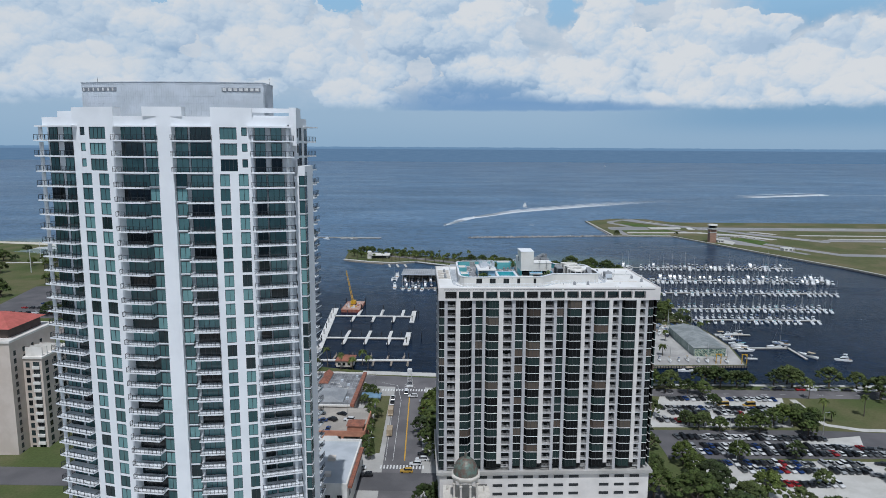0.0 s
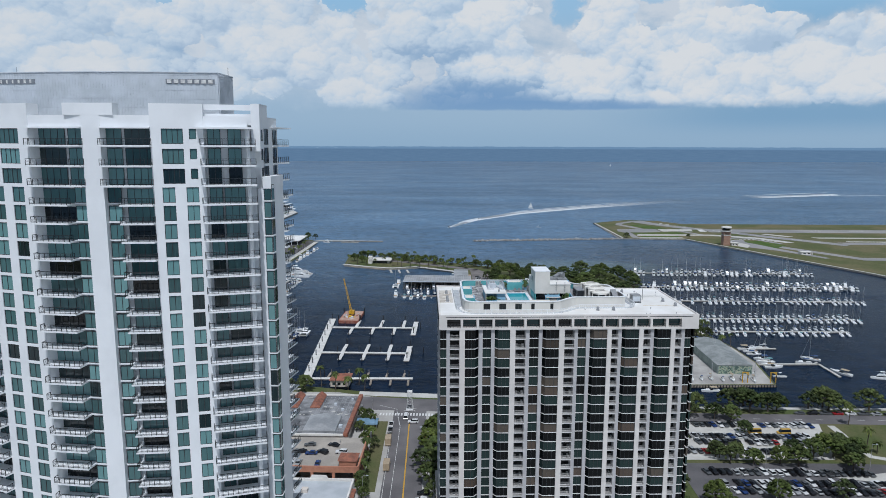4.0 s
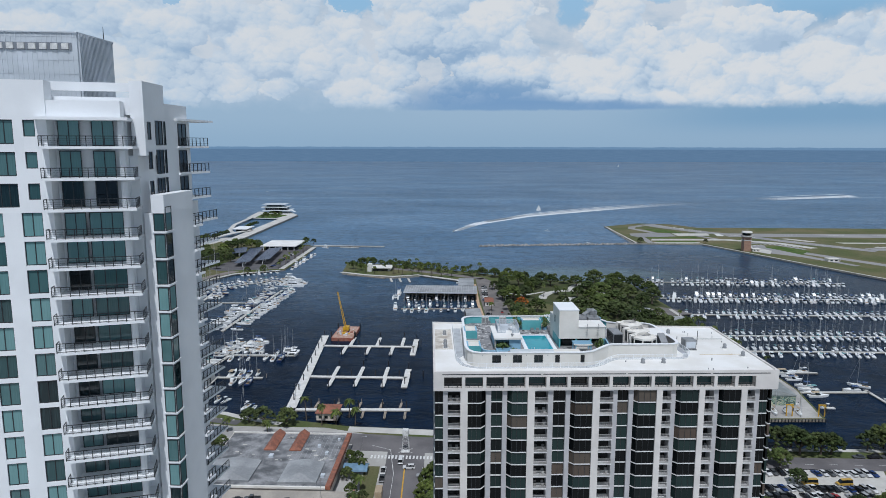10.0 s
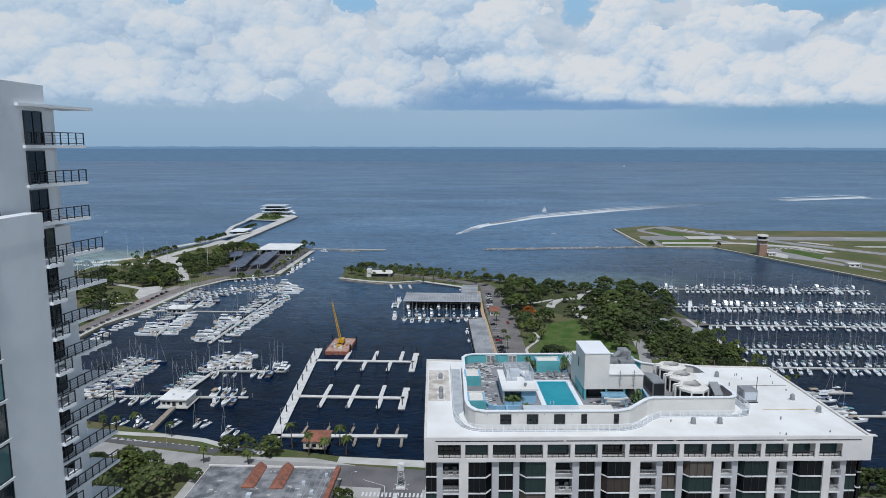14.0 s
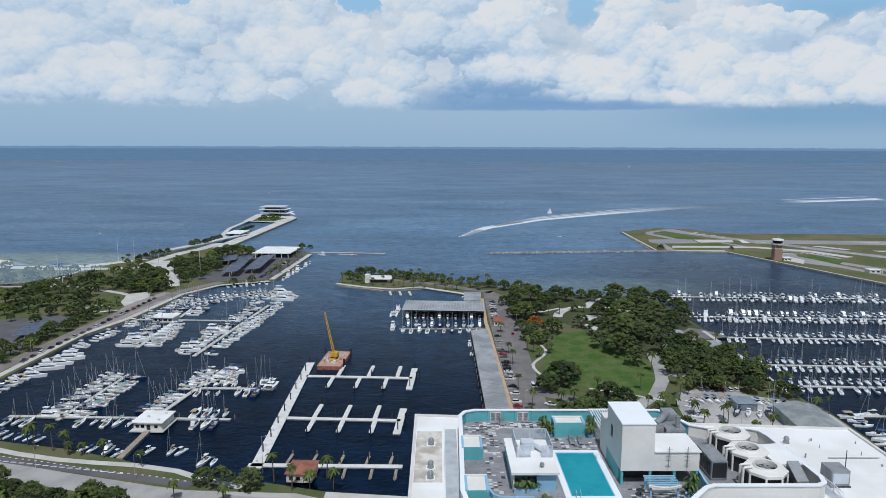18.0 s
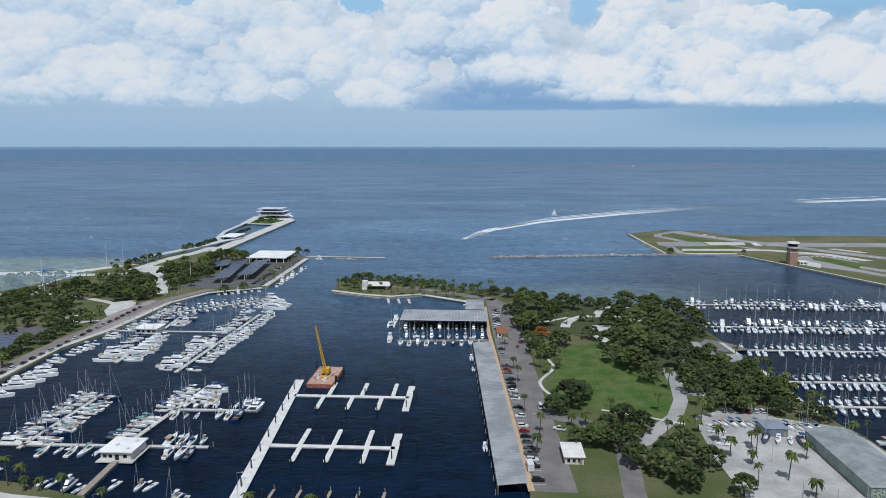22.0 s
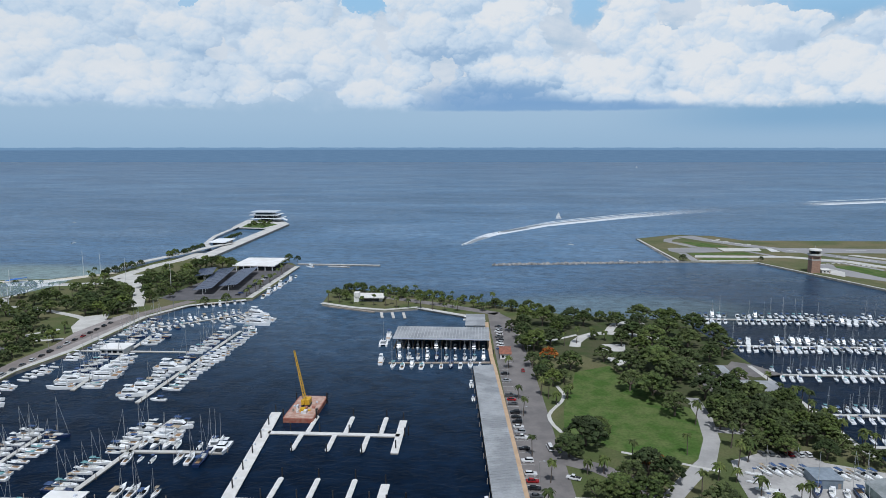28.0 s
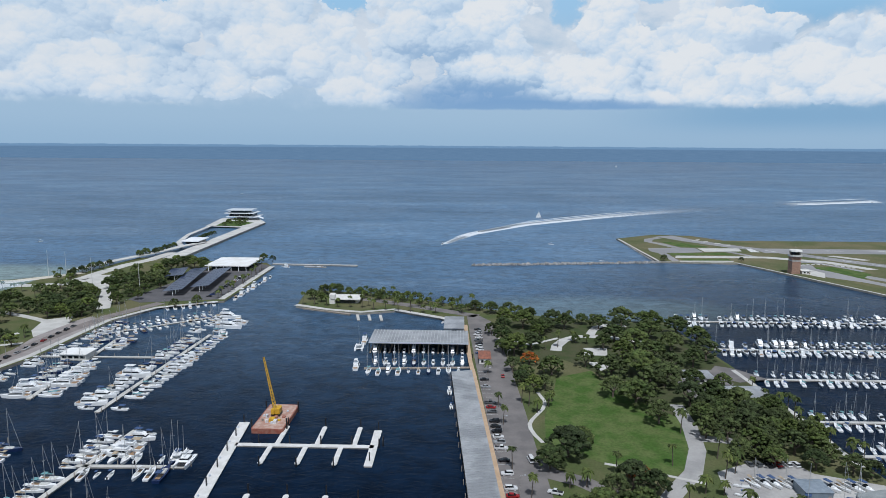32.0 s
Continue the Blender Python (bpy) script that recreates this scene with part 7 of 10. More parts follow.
def console_boat(L, canvas, label):
    t = thing("open_boat", (0, 0, 0), label, "open boat")
    B, H = L * 0.32, L * 0.10
    hull_part(t, L, B, H, GEL)
    part("cockpit", G().box(-B * 0.33, B * 0.33, -L * 0.40, L * 0.16, H * 0.9, H * 0.9 + 0.1), DECKB, t)
    g = G().box(-B * 0.36, B * 0.36, -L * 0.12, L * 0.10, H + 1.9, H + 2.0, 0.1)
    for sx in (-1, 1):
        g.rod((sx * 0.5, 0, H), (sx * 0.7, 0, H + 1.9), 0.04, None, 4)
    part("top", g, CANVAS[canvas], t)
    part("outboard", G().box(-0.3, 0.3, -L * 0.53, -L * 0.47, -0.1, H + 0.5, 0.08), TINT, t)
    return t


def catamaran(L, canvas, label):
    t = thing("catamaran", (0, 0, 0), label, "catamaran")
    B, H = L * 0.55, L * 0.12
    for sx in (-1, 1):
        hull_part(t, L, B * 0.26, H, GEL, sx * B * 0.37)
    part("bridge_deck", G().box(-B * 0.38, B * 0.38, -L * 0.42, L * 0.16, H * 0.7, H * 1.05), GEL, t)
    part("saloon", trap(G(), 0, -L * 0.20, L * 0.12, B * 0.66, B * 0.55, H, H + 1.3, 0.1, 0.8), GEL, t)
    part("window_band", trap(G(), 0, -L * 0.19, L * 0.105, B * 0.68, B * 0.62, H + 0.5, H + 1.0, 0.1, 0.4), TINT, t)
    part("hardtop", G().box(-B * 0.30, B * 0.30, -L * 0.40, -L * 0.16, H + 1.9, H + 2.05, 0.2), CANVAS[canvas], t)
    part("net", G().box(-B * 0.25, B * 0.25, L * 0.16, L * 0.40, H * 0.85, H * 0.88), TINT, t)
    part("mast", G().rod((0, L * 0.05, H + 1), (0, L * 0.05, L * 1.35), 0.13, 0.10, 6), ALU, t)
    part("boom", G().rod((0, L * 0.05, H + 2.6), (0, -L * 0.35, H + 2.6), 0.2, 0.14, 6), CANVAS[canvas], t)
    return t


FLEET = {"sail": [sailboat(10.5, "blue", GEL, "white sailboat with a blue sail cover, moored in a slip"), sailboat(9.0, "white", GEL, "white sailboat with a white sail cover, moored in a slip"),
                  sailboat(12.0, "blue", NAVY, "navy-hulled sailboat with a blue sail cover, moored"), sailboat(8.2, "tan", GEL, "small white sailboat with tan canvas, moored in a slip"),
                  sailboat(11.0, "teal", GEL, "white sailboat with teal canvas, moored in a slip")],
         "big": [motor_yacht(15.5, "white", "large white motor yacht with a flybridge, moored"), motor_yacht(13.0, "blue", "white motor yacht with a blue flybridge top, moored"), motor_yacht(18.0, "white", "long white motor yacht with dark windows, moored")],
         "motor": [cruiser(9.5, "white", "white cabin cruiser with a white canvas top, moored"), cruiser(8.5, "blue", "white cabin cruiser with a blue canvas top, moored"), cruiser(11.0, "tan", "white cabin cruiser with tan canvas, moored"),
                   motor_yacht(12.0, "white", "white motor cruiser with a flybridge, moored")],
         "open": [console_boat(7.5, "white", "small white open boat with a hard top"), console_boat(6.5, "blue", "small white open boat with a blue top")],
         "sail_far": [sailboat(10.5, "blue", GEL, "white sailboat with a blue sail cover, moored far off", True), sailboat(9.0, "white", GEL, "white sailboat with a white sail cover, moored far off", True),
                      sailboat(9.6, "white", GEL, "white sailboat with bare decks, moored far off", True), sailboat(11.0, "teal", GEL, "white sailboat with teal canvas, moored far off", True)],
         "big_far": [motor_yacht(14.0, "white", "large white motor yacht with dark windows, moored far off", True), motor_yacht(11.5, "white", "white motor yacht with a flybridge, moored far off", True), motor_yacht(12.5, "blue", "white motor yacht with a blue top, moored far off")],
         "motor_far": [cruiser(9.5, "white", "white cabin cruiser with a white top, moored far off", True), cruiser(10.5, "blue", "white cabin cruiser with a blue top, moored far off", True)],
         "cat": [catamaran(12.5, "white", "white sailing catamaran moored at the dock")]}
USED = set()
brng = random.Random(21)


def moor(kind, x, y, turn, group="boats of the marina", z=0.0, pick=None, size=1.0):
    """Puts the next boat of a kind at a place; turn: the heading of its bow from +y, in degrees to the left."""
    proto = FLEET[kind][pick if pick is not None else brng.randrange(len(FLEET[kind]))]
    m = pose(x, y, z + brng.uniform(-0.10, 0.0), brng.uniform(-0.7, 0.7), brng.uniform(-1.2, 1.2), turn + brng.uniform(-2.5, 2.5))
    k = brng.uniform(0.82, 1.04) if kind[:3] in ("big", "mot") else brng.uniform(0.86, 1.08)
    k *= size
    m = m @ Matrix.Diagonal((k * 0.94, k, k, 1))
    if proto.name not in USED:
        USED.add(proto.name)
        proto.matrix_basis = m
        return tagged(proto, group=group)
    return tagged(copy_thing(proto, m), group=group)


def berth(a, b, sides, mix_, step, length, group, skip=0.08, d0=0.0, d1=0.0, skew=0.0, size=1.0):
    """Boats side by side along a dock from a to b; sides: +1 its left, -1 its right."""
    A, B = Vector(a), Vector(b)
    d = (B - A).normalized()
    n = Vector((-d.y, d.x))
    total = (B - A).length
    for s in sides:
        u = d0 + step * 0.5
        while u < total - d1:
            if brng.random() > skip:
                kind = brng.choice(mix_)
                half = length / 2 + 1.6 + brng.uniform(-0.6, 0.6)
                p = A + d * (u + brng.uniform(-0.3, 0.3)) + n * s * half
                ang = skew + math.degrees(math.atan2(-(n.x * s), n.y * s))
                moor(kind, p.x, p.y, ang + (180 if brng.random() < 0.75 else 0), group, size=size)
            u += step * brng.uniform(0.86, 1.05)


N = "boats of the north marina"
berth((-181, 398), (-180, 458), (1, -1), ("sail", "sail", "sail", "motor"), 4.8, 10, N)
berth((-204, 399), (-190, 399), (-1,), ("sail", "motor"), 4.8, 9, N)
berth((-172, 400), (-146, 400), (-1,), ("sail", "open"), 5.6, 8, N, 0.2)
berth((-126, 401), (-107, 401), (1, -1), ("sail", "sail", "motor"), 4.6, 8.5, N)
berth((-139, 404), (-133, 470), (1,), ("sail", "motor", "sail"), 4.7, 10, N)
berth((-136, 446), (-133, 470), (-1,), ("big", "motor"), 5.2, 11, N)
berth((-136, 438), (-105, 439), (1, -1), ("sail", "sail", "motor", "open"), 4.8, 9.5, N)
moor("cat", -101, 443, 180, N)
moor("cat", -105, 447, 10, N)
berth((-159, 490), (-154, 612), (1, -1), ("big", "motor", "sail", "motor", "sail"), 5.0, 12.5, N)
moor("cat", -146, 612, 200, N)
berth((-199, 503), (-206, 556), (1, -1), ("sail", "sail", "motor", "big"), 5.2, 11, N)
berth((-206, 578), (-207, 600), (1, -1), ("motor", "sail", "sail"), 5.2, 11, N)
berth((-226, 607), (-166, 657), (1, -1), ("sail", "motor", "motor", "sail"), 5.2, 11, N)
berth((-160, 614), (-150, 655), (-1, 1), ("big", "motor", "sail"), 5.4, 12, N, 0.15)
berth((-238, 402), (-240, 500), (-1,), ("motor", "motor", "open", "motor"), 4.8, 9, N)
berth((-240, 500), (-233, 562), (-1,), ("open", "motor", "motor"), 4.6, 8, N)
berth((-233, 564), (-229, 640), (-1,), ("open", "motor", "sail"), 5.0, 8, N, 0.12)
berth((-215, 681), (-180, 699), (-1,), ("sail", "motor", "motor"), 5.4, 9, N, 0.1)
berth((-215, 379), (-165, 369), (1,), ("open", "motor", "open", "sail"), 5.2, 7, N, 0.15)
for k, (x, y, kind) in enumerate(((-154, 369, "open"), (-150, 369, "open"), (-143, 368, "motor"), (-138, 366, "open"), (-127, 369, "open"), (-118, 369, "sail"), (-114, 369, "open"), (-102, 361, "sail"), (-98, 361, "open"))):
    moor(kind, x, y, 160 + 10 * (k % 3), N)
for k in range(7):
    moor("big" if k % 2 else "motor", -171 + 0.5 * k, 712 + 14 * k, 4, N)
moor("sail", -135, 852, 95, N)
moor("motor", -168, 848, 60, N)
for x, y, turn, which in ((-227, 462, -80, 2), (-226, 470, -78, 0), (-226, 479, -80, 2), (-229, 487, -82, 1), (-228, 450, -80, 0)):
    moor("big", x, y, turn, N, pick=which)
P_ = "boats of the south marina"
for (y, x0, x1), mixs in zip(SOUTH, (("big_far", "motor_far", "motor_far", "sail_far"), ("big_far", "motor_far", "big_far", "motor_far", "sail_far"), ("sail_far", "motor_far", "sail_far", "sail_far"), ("sail_far", "sail_far", "sail_far", "motor_far"), ("sail_far", "sail_far", "motor_far", "sail_far"))):
    berth((x0 + 2, y), (x1, y + 1), (1, -1), mixs, 4.5 if "big_far" in mixs else 4.6, 11.5 if y > 590 else 8.5, P_, 0.05, skew=-13.0, size=1.02 if "big_far" in mixs else 0.8)
Y_ = "boats at the yard"
moor("motor", 217, 371, 78, Y_)
berth((164, 384), (163, 424), (-1,), ("sail", "motor"), 5.0, 8, Y_, 0.2)
moor("motor", 190, 396, 92, Y_)
moor("sail", 197, 402, 60, Y_)
moor("motor", 201, 378, 35, Y_)
moor("sail", 178, 423, 95, Y_)
moor("open", 166, 372, 85, Y_)
moor("motor", 122, 349.5, 95, Y_)
moor("motor", 240, 352, 95, Y_)
S_ = "boats of the boat shed"
for k in range(10):
    moor("motor" if k % 4 else "big", -46.7 + 5.6 * k, 582.5, 180, S_, pick=0 if k % 4 else 1)
    moor("sail" if k % 3 else "motor", -44.0 + 5.3 * k, 562.0 + 0.07 * k, 180, S_)
    moor(("sail", "sail", "motor", "sail", "open")[k % 5], -46.0 + 5.3 * k, 547.5 + 0.4 * k, 0 if k % 2 else 180, S_)
moor("big", -53.5, 556, 2, S_, pick=0)
moor("cat", -57.0, 590, 2, S_)
moor("big", -55.5, 604, 2, S_, pick=1)
for k in range(8):
    a = along(18 + 19 * k, -8.4)
    if k in (1, 6, 7):
        moor("open", a[0] + 1.2, a[1], 4, S_)
berth((-30, 655), (4, 640), (1,), ("open",), 6, 7, S_, 0.5)
# boats laid up ashore in the yard
D_ = "boats laid up in the yard"
for k in range(9):
    moor("sail" if k % 3 == 0 else "motor", 106 + 3.6 * k if k < 5 else 132 + 4.0 * (k - 5), 432 if k < 5 else 430, 200, D_, LAND + 0.30, 3 if k % 3 == 0 else 1)
for k in range(10):
    moor("sail" if k % 2 else "open", 101 + 5.2 * k, 361 + (k % 3), 170, D_, LAND + 0.30, 1 if not k % 2 else 3)
for k in range(4):
    moor("open", 99 + 2.2 * (k % 2), 412 + 6 * k, 80, D_, LAND + 0.30)

for k in range(8):
    moor("open" if k % 3 else "sail", 118 + 4.4 * k, 418 - 1.2 * k, 150 + 6 * k, D_, LAND + 0.30, 0 if k % 3 else 2)
for k in range(6):
    moor("open", 150 - 0.6 * k, 372 + 6.5 * k, 95, D_, LAND + 0.30)

# ---- craft under way and their wakes ----
FOAM = bpy.data.materials.new("wake_foam")
FOAM.use_nodes = True
ft = FOAM.node_tree
fb = ft.nodes["Principled BSDF"]
fpos = S(ft, ft.nodes.new("ShaderNodeTexCoord").outputs["Object"])
fx_, fy_, fz_ = split(ft, fpos)
put(ft, fb.inputs["Base Color"], (0.78, 0.82, 0.85, 1))
fb.inputs["Roughness"].default_value = 0.8
fade = noise_at(ft, joined(ft, fx_ * 0.25, fy_ * 0.25, 0.0), 1.0, 6.0, 0.65)
put(ft, fb.inputs["Alpha"], (fade - fx_.ramp(-20.0, 560.0, -0.34, 0.15) * fx_.ramp(640.0, 760.0, 1.0, 0.0) + fx_.ramp(640.0, 760.0, 0.0, 0.22)).ramp(0.38, 0.66, 0.0, 0.8))


def wake(line, w0, w1, label):
    g = G()
    pts = []
    for a, b in zip(line, line[1:]):
        n = 6
        pts += [Vector(a).lerp(Vector(b), k / n) for k in range(n)]
    pts.append(Vector(line[-1]))
    left, right = [], []
    for k, p in enumerate(pts):
        d = (pts[min(k + 1, len(pts) - 1)] - pts[max(k - 1, 0)]).normalized()
        nn = Vector((-d.y, d.x))
        w = w0 + (w1 - w0) * (k / len(pts)) ** 0.6
        left.append(p + nn * w)
        right.append(p - nn * w)
    for k in range(len(pts) - 1):
        g.face([(*right[k], 0.12), (*right[k + 1], 0.12), (*left[k + 1], 0.12), (*left[k], 0.12)])
    return single("wake", g, FOAM, label, "wake", "stuff")


W1 = [(-18, 1014), (-2, 1061), (18, 1107), (49, 1151), (97, 1216), (148, 1262), (261, 1355), (456, 1491), (675, 1613), (926, 1721)]
wake(W1, 3.0, 11.0, "white foam wake curving across the bay")
wake([(x - 4, y + 12 + 0.02 * x) for x, y in W1[1:]], 1.0, 6.0, "thin foam line beside a boat wake")
wake([(x + 9, y + 30) for x, y in W1[2:]], 2.2, 11.0, "white foam wake curving across the bay")
wake([(x + 20, y + 58 + 0.03 * x) for x, y in W1[3:]], 0.5, 4.0, "thin foam line beside a boat wake")
wake([(-14, 1020), (-4, 1052), (10, 1084)], 2.6, 5.0, "feathered white spray behind a fast boat")
wake([(30, 1134), (48, 1158), (72, 1190)], 2.6, 5.0, "feathered white spray behind a fast boat")
wake([(898, 1692), (930, 1698), (965, 1704), (1040, 1716), (1120, 1728)], 2.0, 3.0, "short white foam wake on the bay")
moor("motor", -20, 1009, 160, "craft under way", pick=0)
moor("motor", 26, 1126, 150, "craft under way", pick=0)
moor("motor", 892, 1691, 95, "craft under way", pick=0)
sl = sailboat(11.0, "white", GEL, "sailing boat with its white sails raised on open water")
SAIL = mat("white_sailcloth", (0.80, 0.80, 0.79), 0.8, grain=0.04)
part("mainsail", G().loft([[(0.0, 1.0, 2.4), (0.06, 1.0, 2.4), (0.5, -4.2, 2.4), (0.44, -4.2, 2.4)], [(0.0, 1.0, 13.6), (0.06, 1.0, 13.6), (0.08, 0.6, 13.6), (0.02, 0.6, 13.6)]]), SAIL, sl)
part("jib", G().loft([[(0.0, 6.6, 1.9), (0.05, 6.6, 1.9), (0.7, 1.2, 2.2), (0.65, 1.2, 2.2)], [(0.0, 1.5, 12.4), (0.05, 1.5, 12.4), (0.06, 1.3, 12.4), (0.01, 1.3, 12.4)]]), SAIL, sl)
sl.matrix_basis = pose(131, 1320, 0, 0, 3, 75) @ Matrix.Scale(0.8, 4)
m2 = copy_thing(sl, pose(860, 4000, 0, 0, 2, 60))
for x, y in ((-504, 998), (-859, 1480), (-640, 1220), (112, 1020), (150, 905), (-520, 1800)):
    moor("open", x, y, brng.uniform(0, 360), "craft under way")

# ---- trees ----
def leaf_mat(name, c, c2):
    """Leaves whose tone changes from clump to clump and from tree to tree."""
    m = mat(name, c, 0.75, c2=c2, scale=0.35, fine=2.2, grain=0.35, rnd=0.50, spec=0.2, island=True)
    t = m.node_tree
    b = t.nodes["Principled BSDF"]
    col = S(t, b.inputs["Base Color"].links[0].from_socket)
    r = S(t, t.nodes.new("ShaderNodeObjectInfo").outputs["Random"])
    dry = t.nodes.new("ShaderNodeMix")
    dry.data_type, dry.blend_type = "RGBA", "MULTIPLY"
    dry.inputs[0].default_value = 1.0
    put(t, dry.inputs[6], col)
    put(t, dry.inputs[7], mix(t, r, (0.62, 0.64, 0.60), (1.36, 1.25, 0.98)))
    put(t, b.inputs["Base Color"], S(t, dry.outputs[2]))
    return m


OAKLEAF = [leaf_mat("oak_leaves", (0.036, 0.058, 0.020), (0.060, 0.082, 0.030)), leaf_mat("bright_leaves", (0.052, 0.080, 0.022), (0.078, 0.104, 0.032)), leaf_mat("dusky_leaves", (0.044, 0.064, 0.026), (0.066, 0.088, 0.036))]
PALMLEAF = leaf_mat("palm_fronds", (0.055, 0.085, 0.025), (0.085, 0.105, 0.038))
FLAME = leaf_mat("flame_blossom", (0.30, 0.065, 0.02), (0.10, 0.09, 0.02))
BARK = mat("bark", (0.12, 0.095, 0.075), 0.9, c2=(0.08, 0.065, 0.05), scale=1.5, grain=0.25)


def blob(g, rng, c, r, flat=0.72):
    """A small ragged clump of leaves."""
    rings = []
    n = 6
    for k, (u, w) in enumerate(((-0.8, 0.4), (-0.1, 1.0), (0.5, 0.8), (0.95, 0.22))):
        rings.append([(c[0] + r * w * math.cos(2 * math.pi * j / n + k) * rng.uniform(0.68, 1.25), c[1] + r * w * math.sin(2 * math.pi * j / n + k) * rng.uniform(0.68, 1.25), c[2] + r * flat * (u + rng.uniform(-0.18, 0.18))) for j in range(n)])
    g.loft(rings)


def leaves(g, rng, c, r, n, size, flat=0.72):
    for _ in range(n):
        a, b = rng.uniform(0, 6.283), rng.uniform(-0.75, 1)
        w = math.sqrt(max(0, 1 - b * b))
        k = r * rng.uniform(0.82, 1.22)
        p = Vector((c[0] + k * w * math.cos(a), c[1] + k * w * math.sin(a), c[2] + k * flat * b))
        u = Vector((rng.gauss(0, 1), rng.gauss(0, 1), rng.gauss(0, 0.6))).normalized() * size * rng.uniform(0.6, 1.4)
        v = u.orthogonal().normalized() * size * rng.uniform(0.4, 0.9)
        g.face([p - u - v * 0.3, p + v, p + u * 1.1 - v * 0.2, p - v])


def oak(seed, R, H, leaf, label, name="tree", sparse=False, light=False):
    """A broad tree: forked limbs and a domed crown of many clumps. R: its crown's radius, H: its height."""
    rng = random.Random(seed)
    t = thing(name, (0, 0, 0), label, "tree")
    g = G().rod((0, 0, -0.3), (0, 0, H * 0.3), R * 0.075, R * 0.055, 7)
    for k in range(6):
        a = 2 * math.pi * k / 6 + rng.uniform(-0.4, 0.4)
        d = R * rng.uniform(0.35, 0.6)
        m = (d * 0.5 * math.cos(a), d * 0.5 * math.sin(a), H * 0.42)
        g.rod((0, 0, H * 0.27), m, R * 0.045, R * 0.03, 5).rod(m, (d * math.cos(a), d * math.sin(a), H * 0.66), R * 0.03, R * 0.012, 5)
    part("trunk", g, BARK, t)
    g = G()
    count = 50 if light else 72 if sparse else 112
    for k in range(count):
        a, q = rng.uniform(0, 6.283), math.sqrt(rng.random())
        d = R * 0.86 * q * rng.uniform(0.85, 1.1)
        top = H * (0.24 + 0.66 * math.sqrt(max(0, 1 - (q * 0.97) ** 2)))
        z = top if rng.random() < 0.8 else top - H * 0.14
        z += H * rng.uniform(-0.05, 0.06)
        r = R * (rng.uniform(0.10, 0.21) if light else rng.uniform(0.07, 0.17))
        c = (d * math.cos(a), d * math.sin(a), z)
        blob(g, rng, c, r)
        leaves(g, rng, c, r * 1.15, 8 if light else 14, R * 0.022 + 0.10)
    part("crown", g, leaf, t)
    return t


def palm(seed, H, label, fronds=22, fl=2.6):
    rng = random.Random(seed)
    t = thing("palm_tree", (0, 0, 0), label, "palm tree")
    lean = (rng.uniform(-0.4, 0.4), rng.uniform(-0.4, 0.4))
    part("trunk", G().rod((0, 0, -0.3), (lean[0] * 0.5, lean[1] * 0.5, H * 0.5), 0.22, 0.17, 7).rod((lean[0] * 0.5, lean[1] * 0.5, H * 0.5), (lean[0], lean[1], H), 0.17, 0.15, 7), BARK, t)
    g = G()
    for k in range(fronds):
        a, up = rng.uniform(0, 6.283), rng.uniform(-0.35, 0.95)
        L = fl * rng.uniform(0.8, 1.15)
        ca, sa = math.cos(a), math.sin(a)
        line = []
        for j in range(5):
            u = j / 4
            line.append(Vector((lean[0] + ca * L * u * (1 - 0.15 * u), lean[1] + sa * L * u * (1 - 0.15 * u), H + up * L * u * 0.7 - 0.75 * L * u * u)))
        side = Vector((-sa, ca, 0))
        for j in range(4):
            w0, w1 = (0.12, 0.42, 0.50, 0.36, 0.05)[j:j + 2]
            g.face([line[j] - side * w0, line[j + 1] - side * w1, line[j + 1], line[j]])
            g.face([line[j], line[j + 1], line[j + 1] + side * w1 - Vector((0, 0, 0.12)), line[j] + side * w0 - Vector((0, 0, 0.12))])
    part("fronds", g, PALMLEAF, t)
    return t


OAKS = [oak(1, 6.0, 9.5, OAKLEAF[0], "broad dark green live oak with a domed crown"), oak(2, 6.0, 9.0, OAKLEAF[2], "broad grey-green live oak with an uneven crown"),
        oak(3, 6.0, 10.5, OAKLEAF[1], "bright green shade tree with a ragged crown"), oak(4, 6.0, 8.6, OAKLEAF[0], "wide dark green oak with a low crown"),
        oak(5, 6.0, 9.6, OAKLEAF[2], "dusky green tree with a thin crown", sparse=True), oak(6, 6.0, 8.0, FLAME, "shade tree with orange-red blossom in its crown", sparse=True)]
PALMS = [palm(1, 7.0, "tall sabal palm with a round head of fronds"), palm(2, 9.0, "tall slender palm with drooping fronds", 20, 2.4), palm(3, 5.5, "short palm with a full head of fronds", 26, 2.6)]
PLACED = set()
trng = random.Random(8)


def plant(protos, spots, group, z=LAND, pick=None):
    for x, y, r in spots:
        proto = protos[pick if pick is not None else trng.randrange(len(protos) - (1 if protos is OAKS else 0))]
        k = r / 6.0 if protos is OAKS else trng.uniform(0.85, 1.2)
        m = pose(x, y, z, 0, 0, trng.uniform(0, 360)) @ Matrix.Diagonal((k, k, k ** 0.75 if protos is OAKS else k, 1))
        if proto.name not in PLACED:
            PLACED.add(proto.name)
            proto.matrix_basis = m
            tagged(proto, group=group)
        else:
            c = copy_thing(proto, Matrix())
            c.matrix_basis = m
            tagged(c, group=group)


FAR_OAKS = [oak(21, 6.0, 9.4, OAKLEAF[0], "far dark green oak", light=True), oak(22, 6.0, 9.0, OAKLEAF[2], "far dusky oak", light=True), oak(23, 6.0, 10.0, OAKLEAF[1], "far bright oak", light=True)]


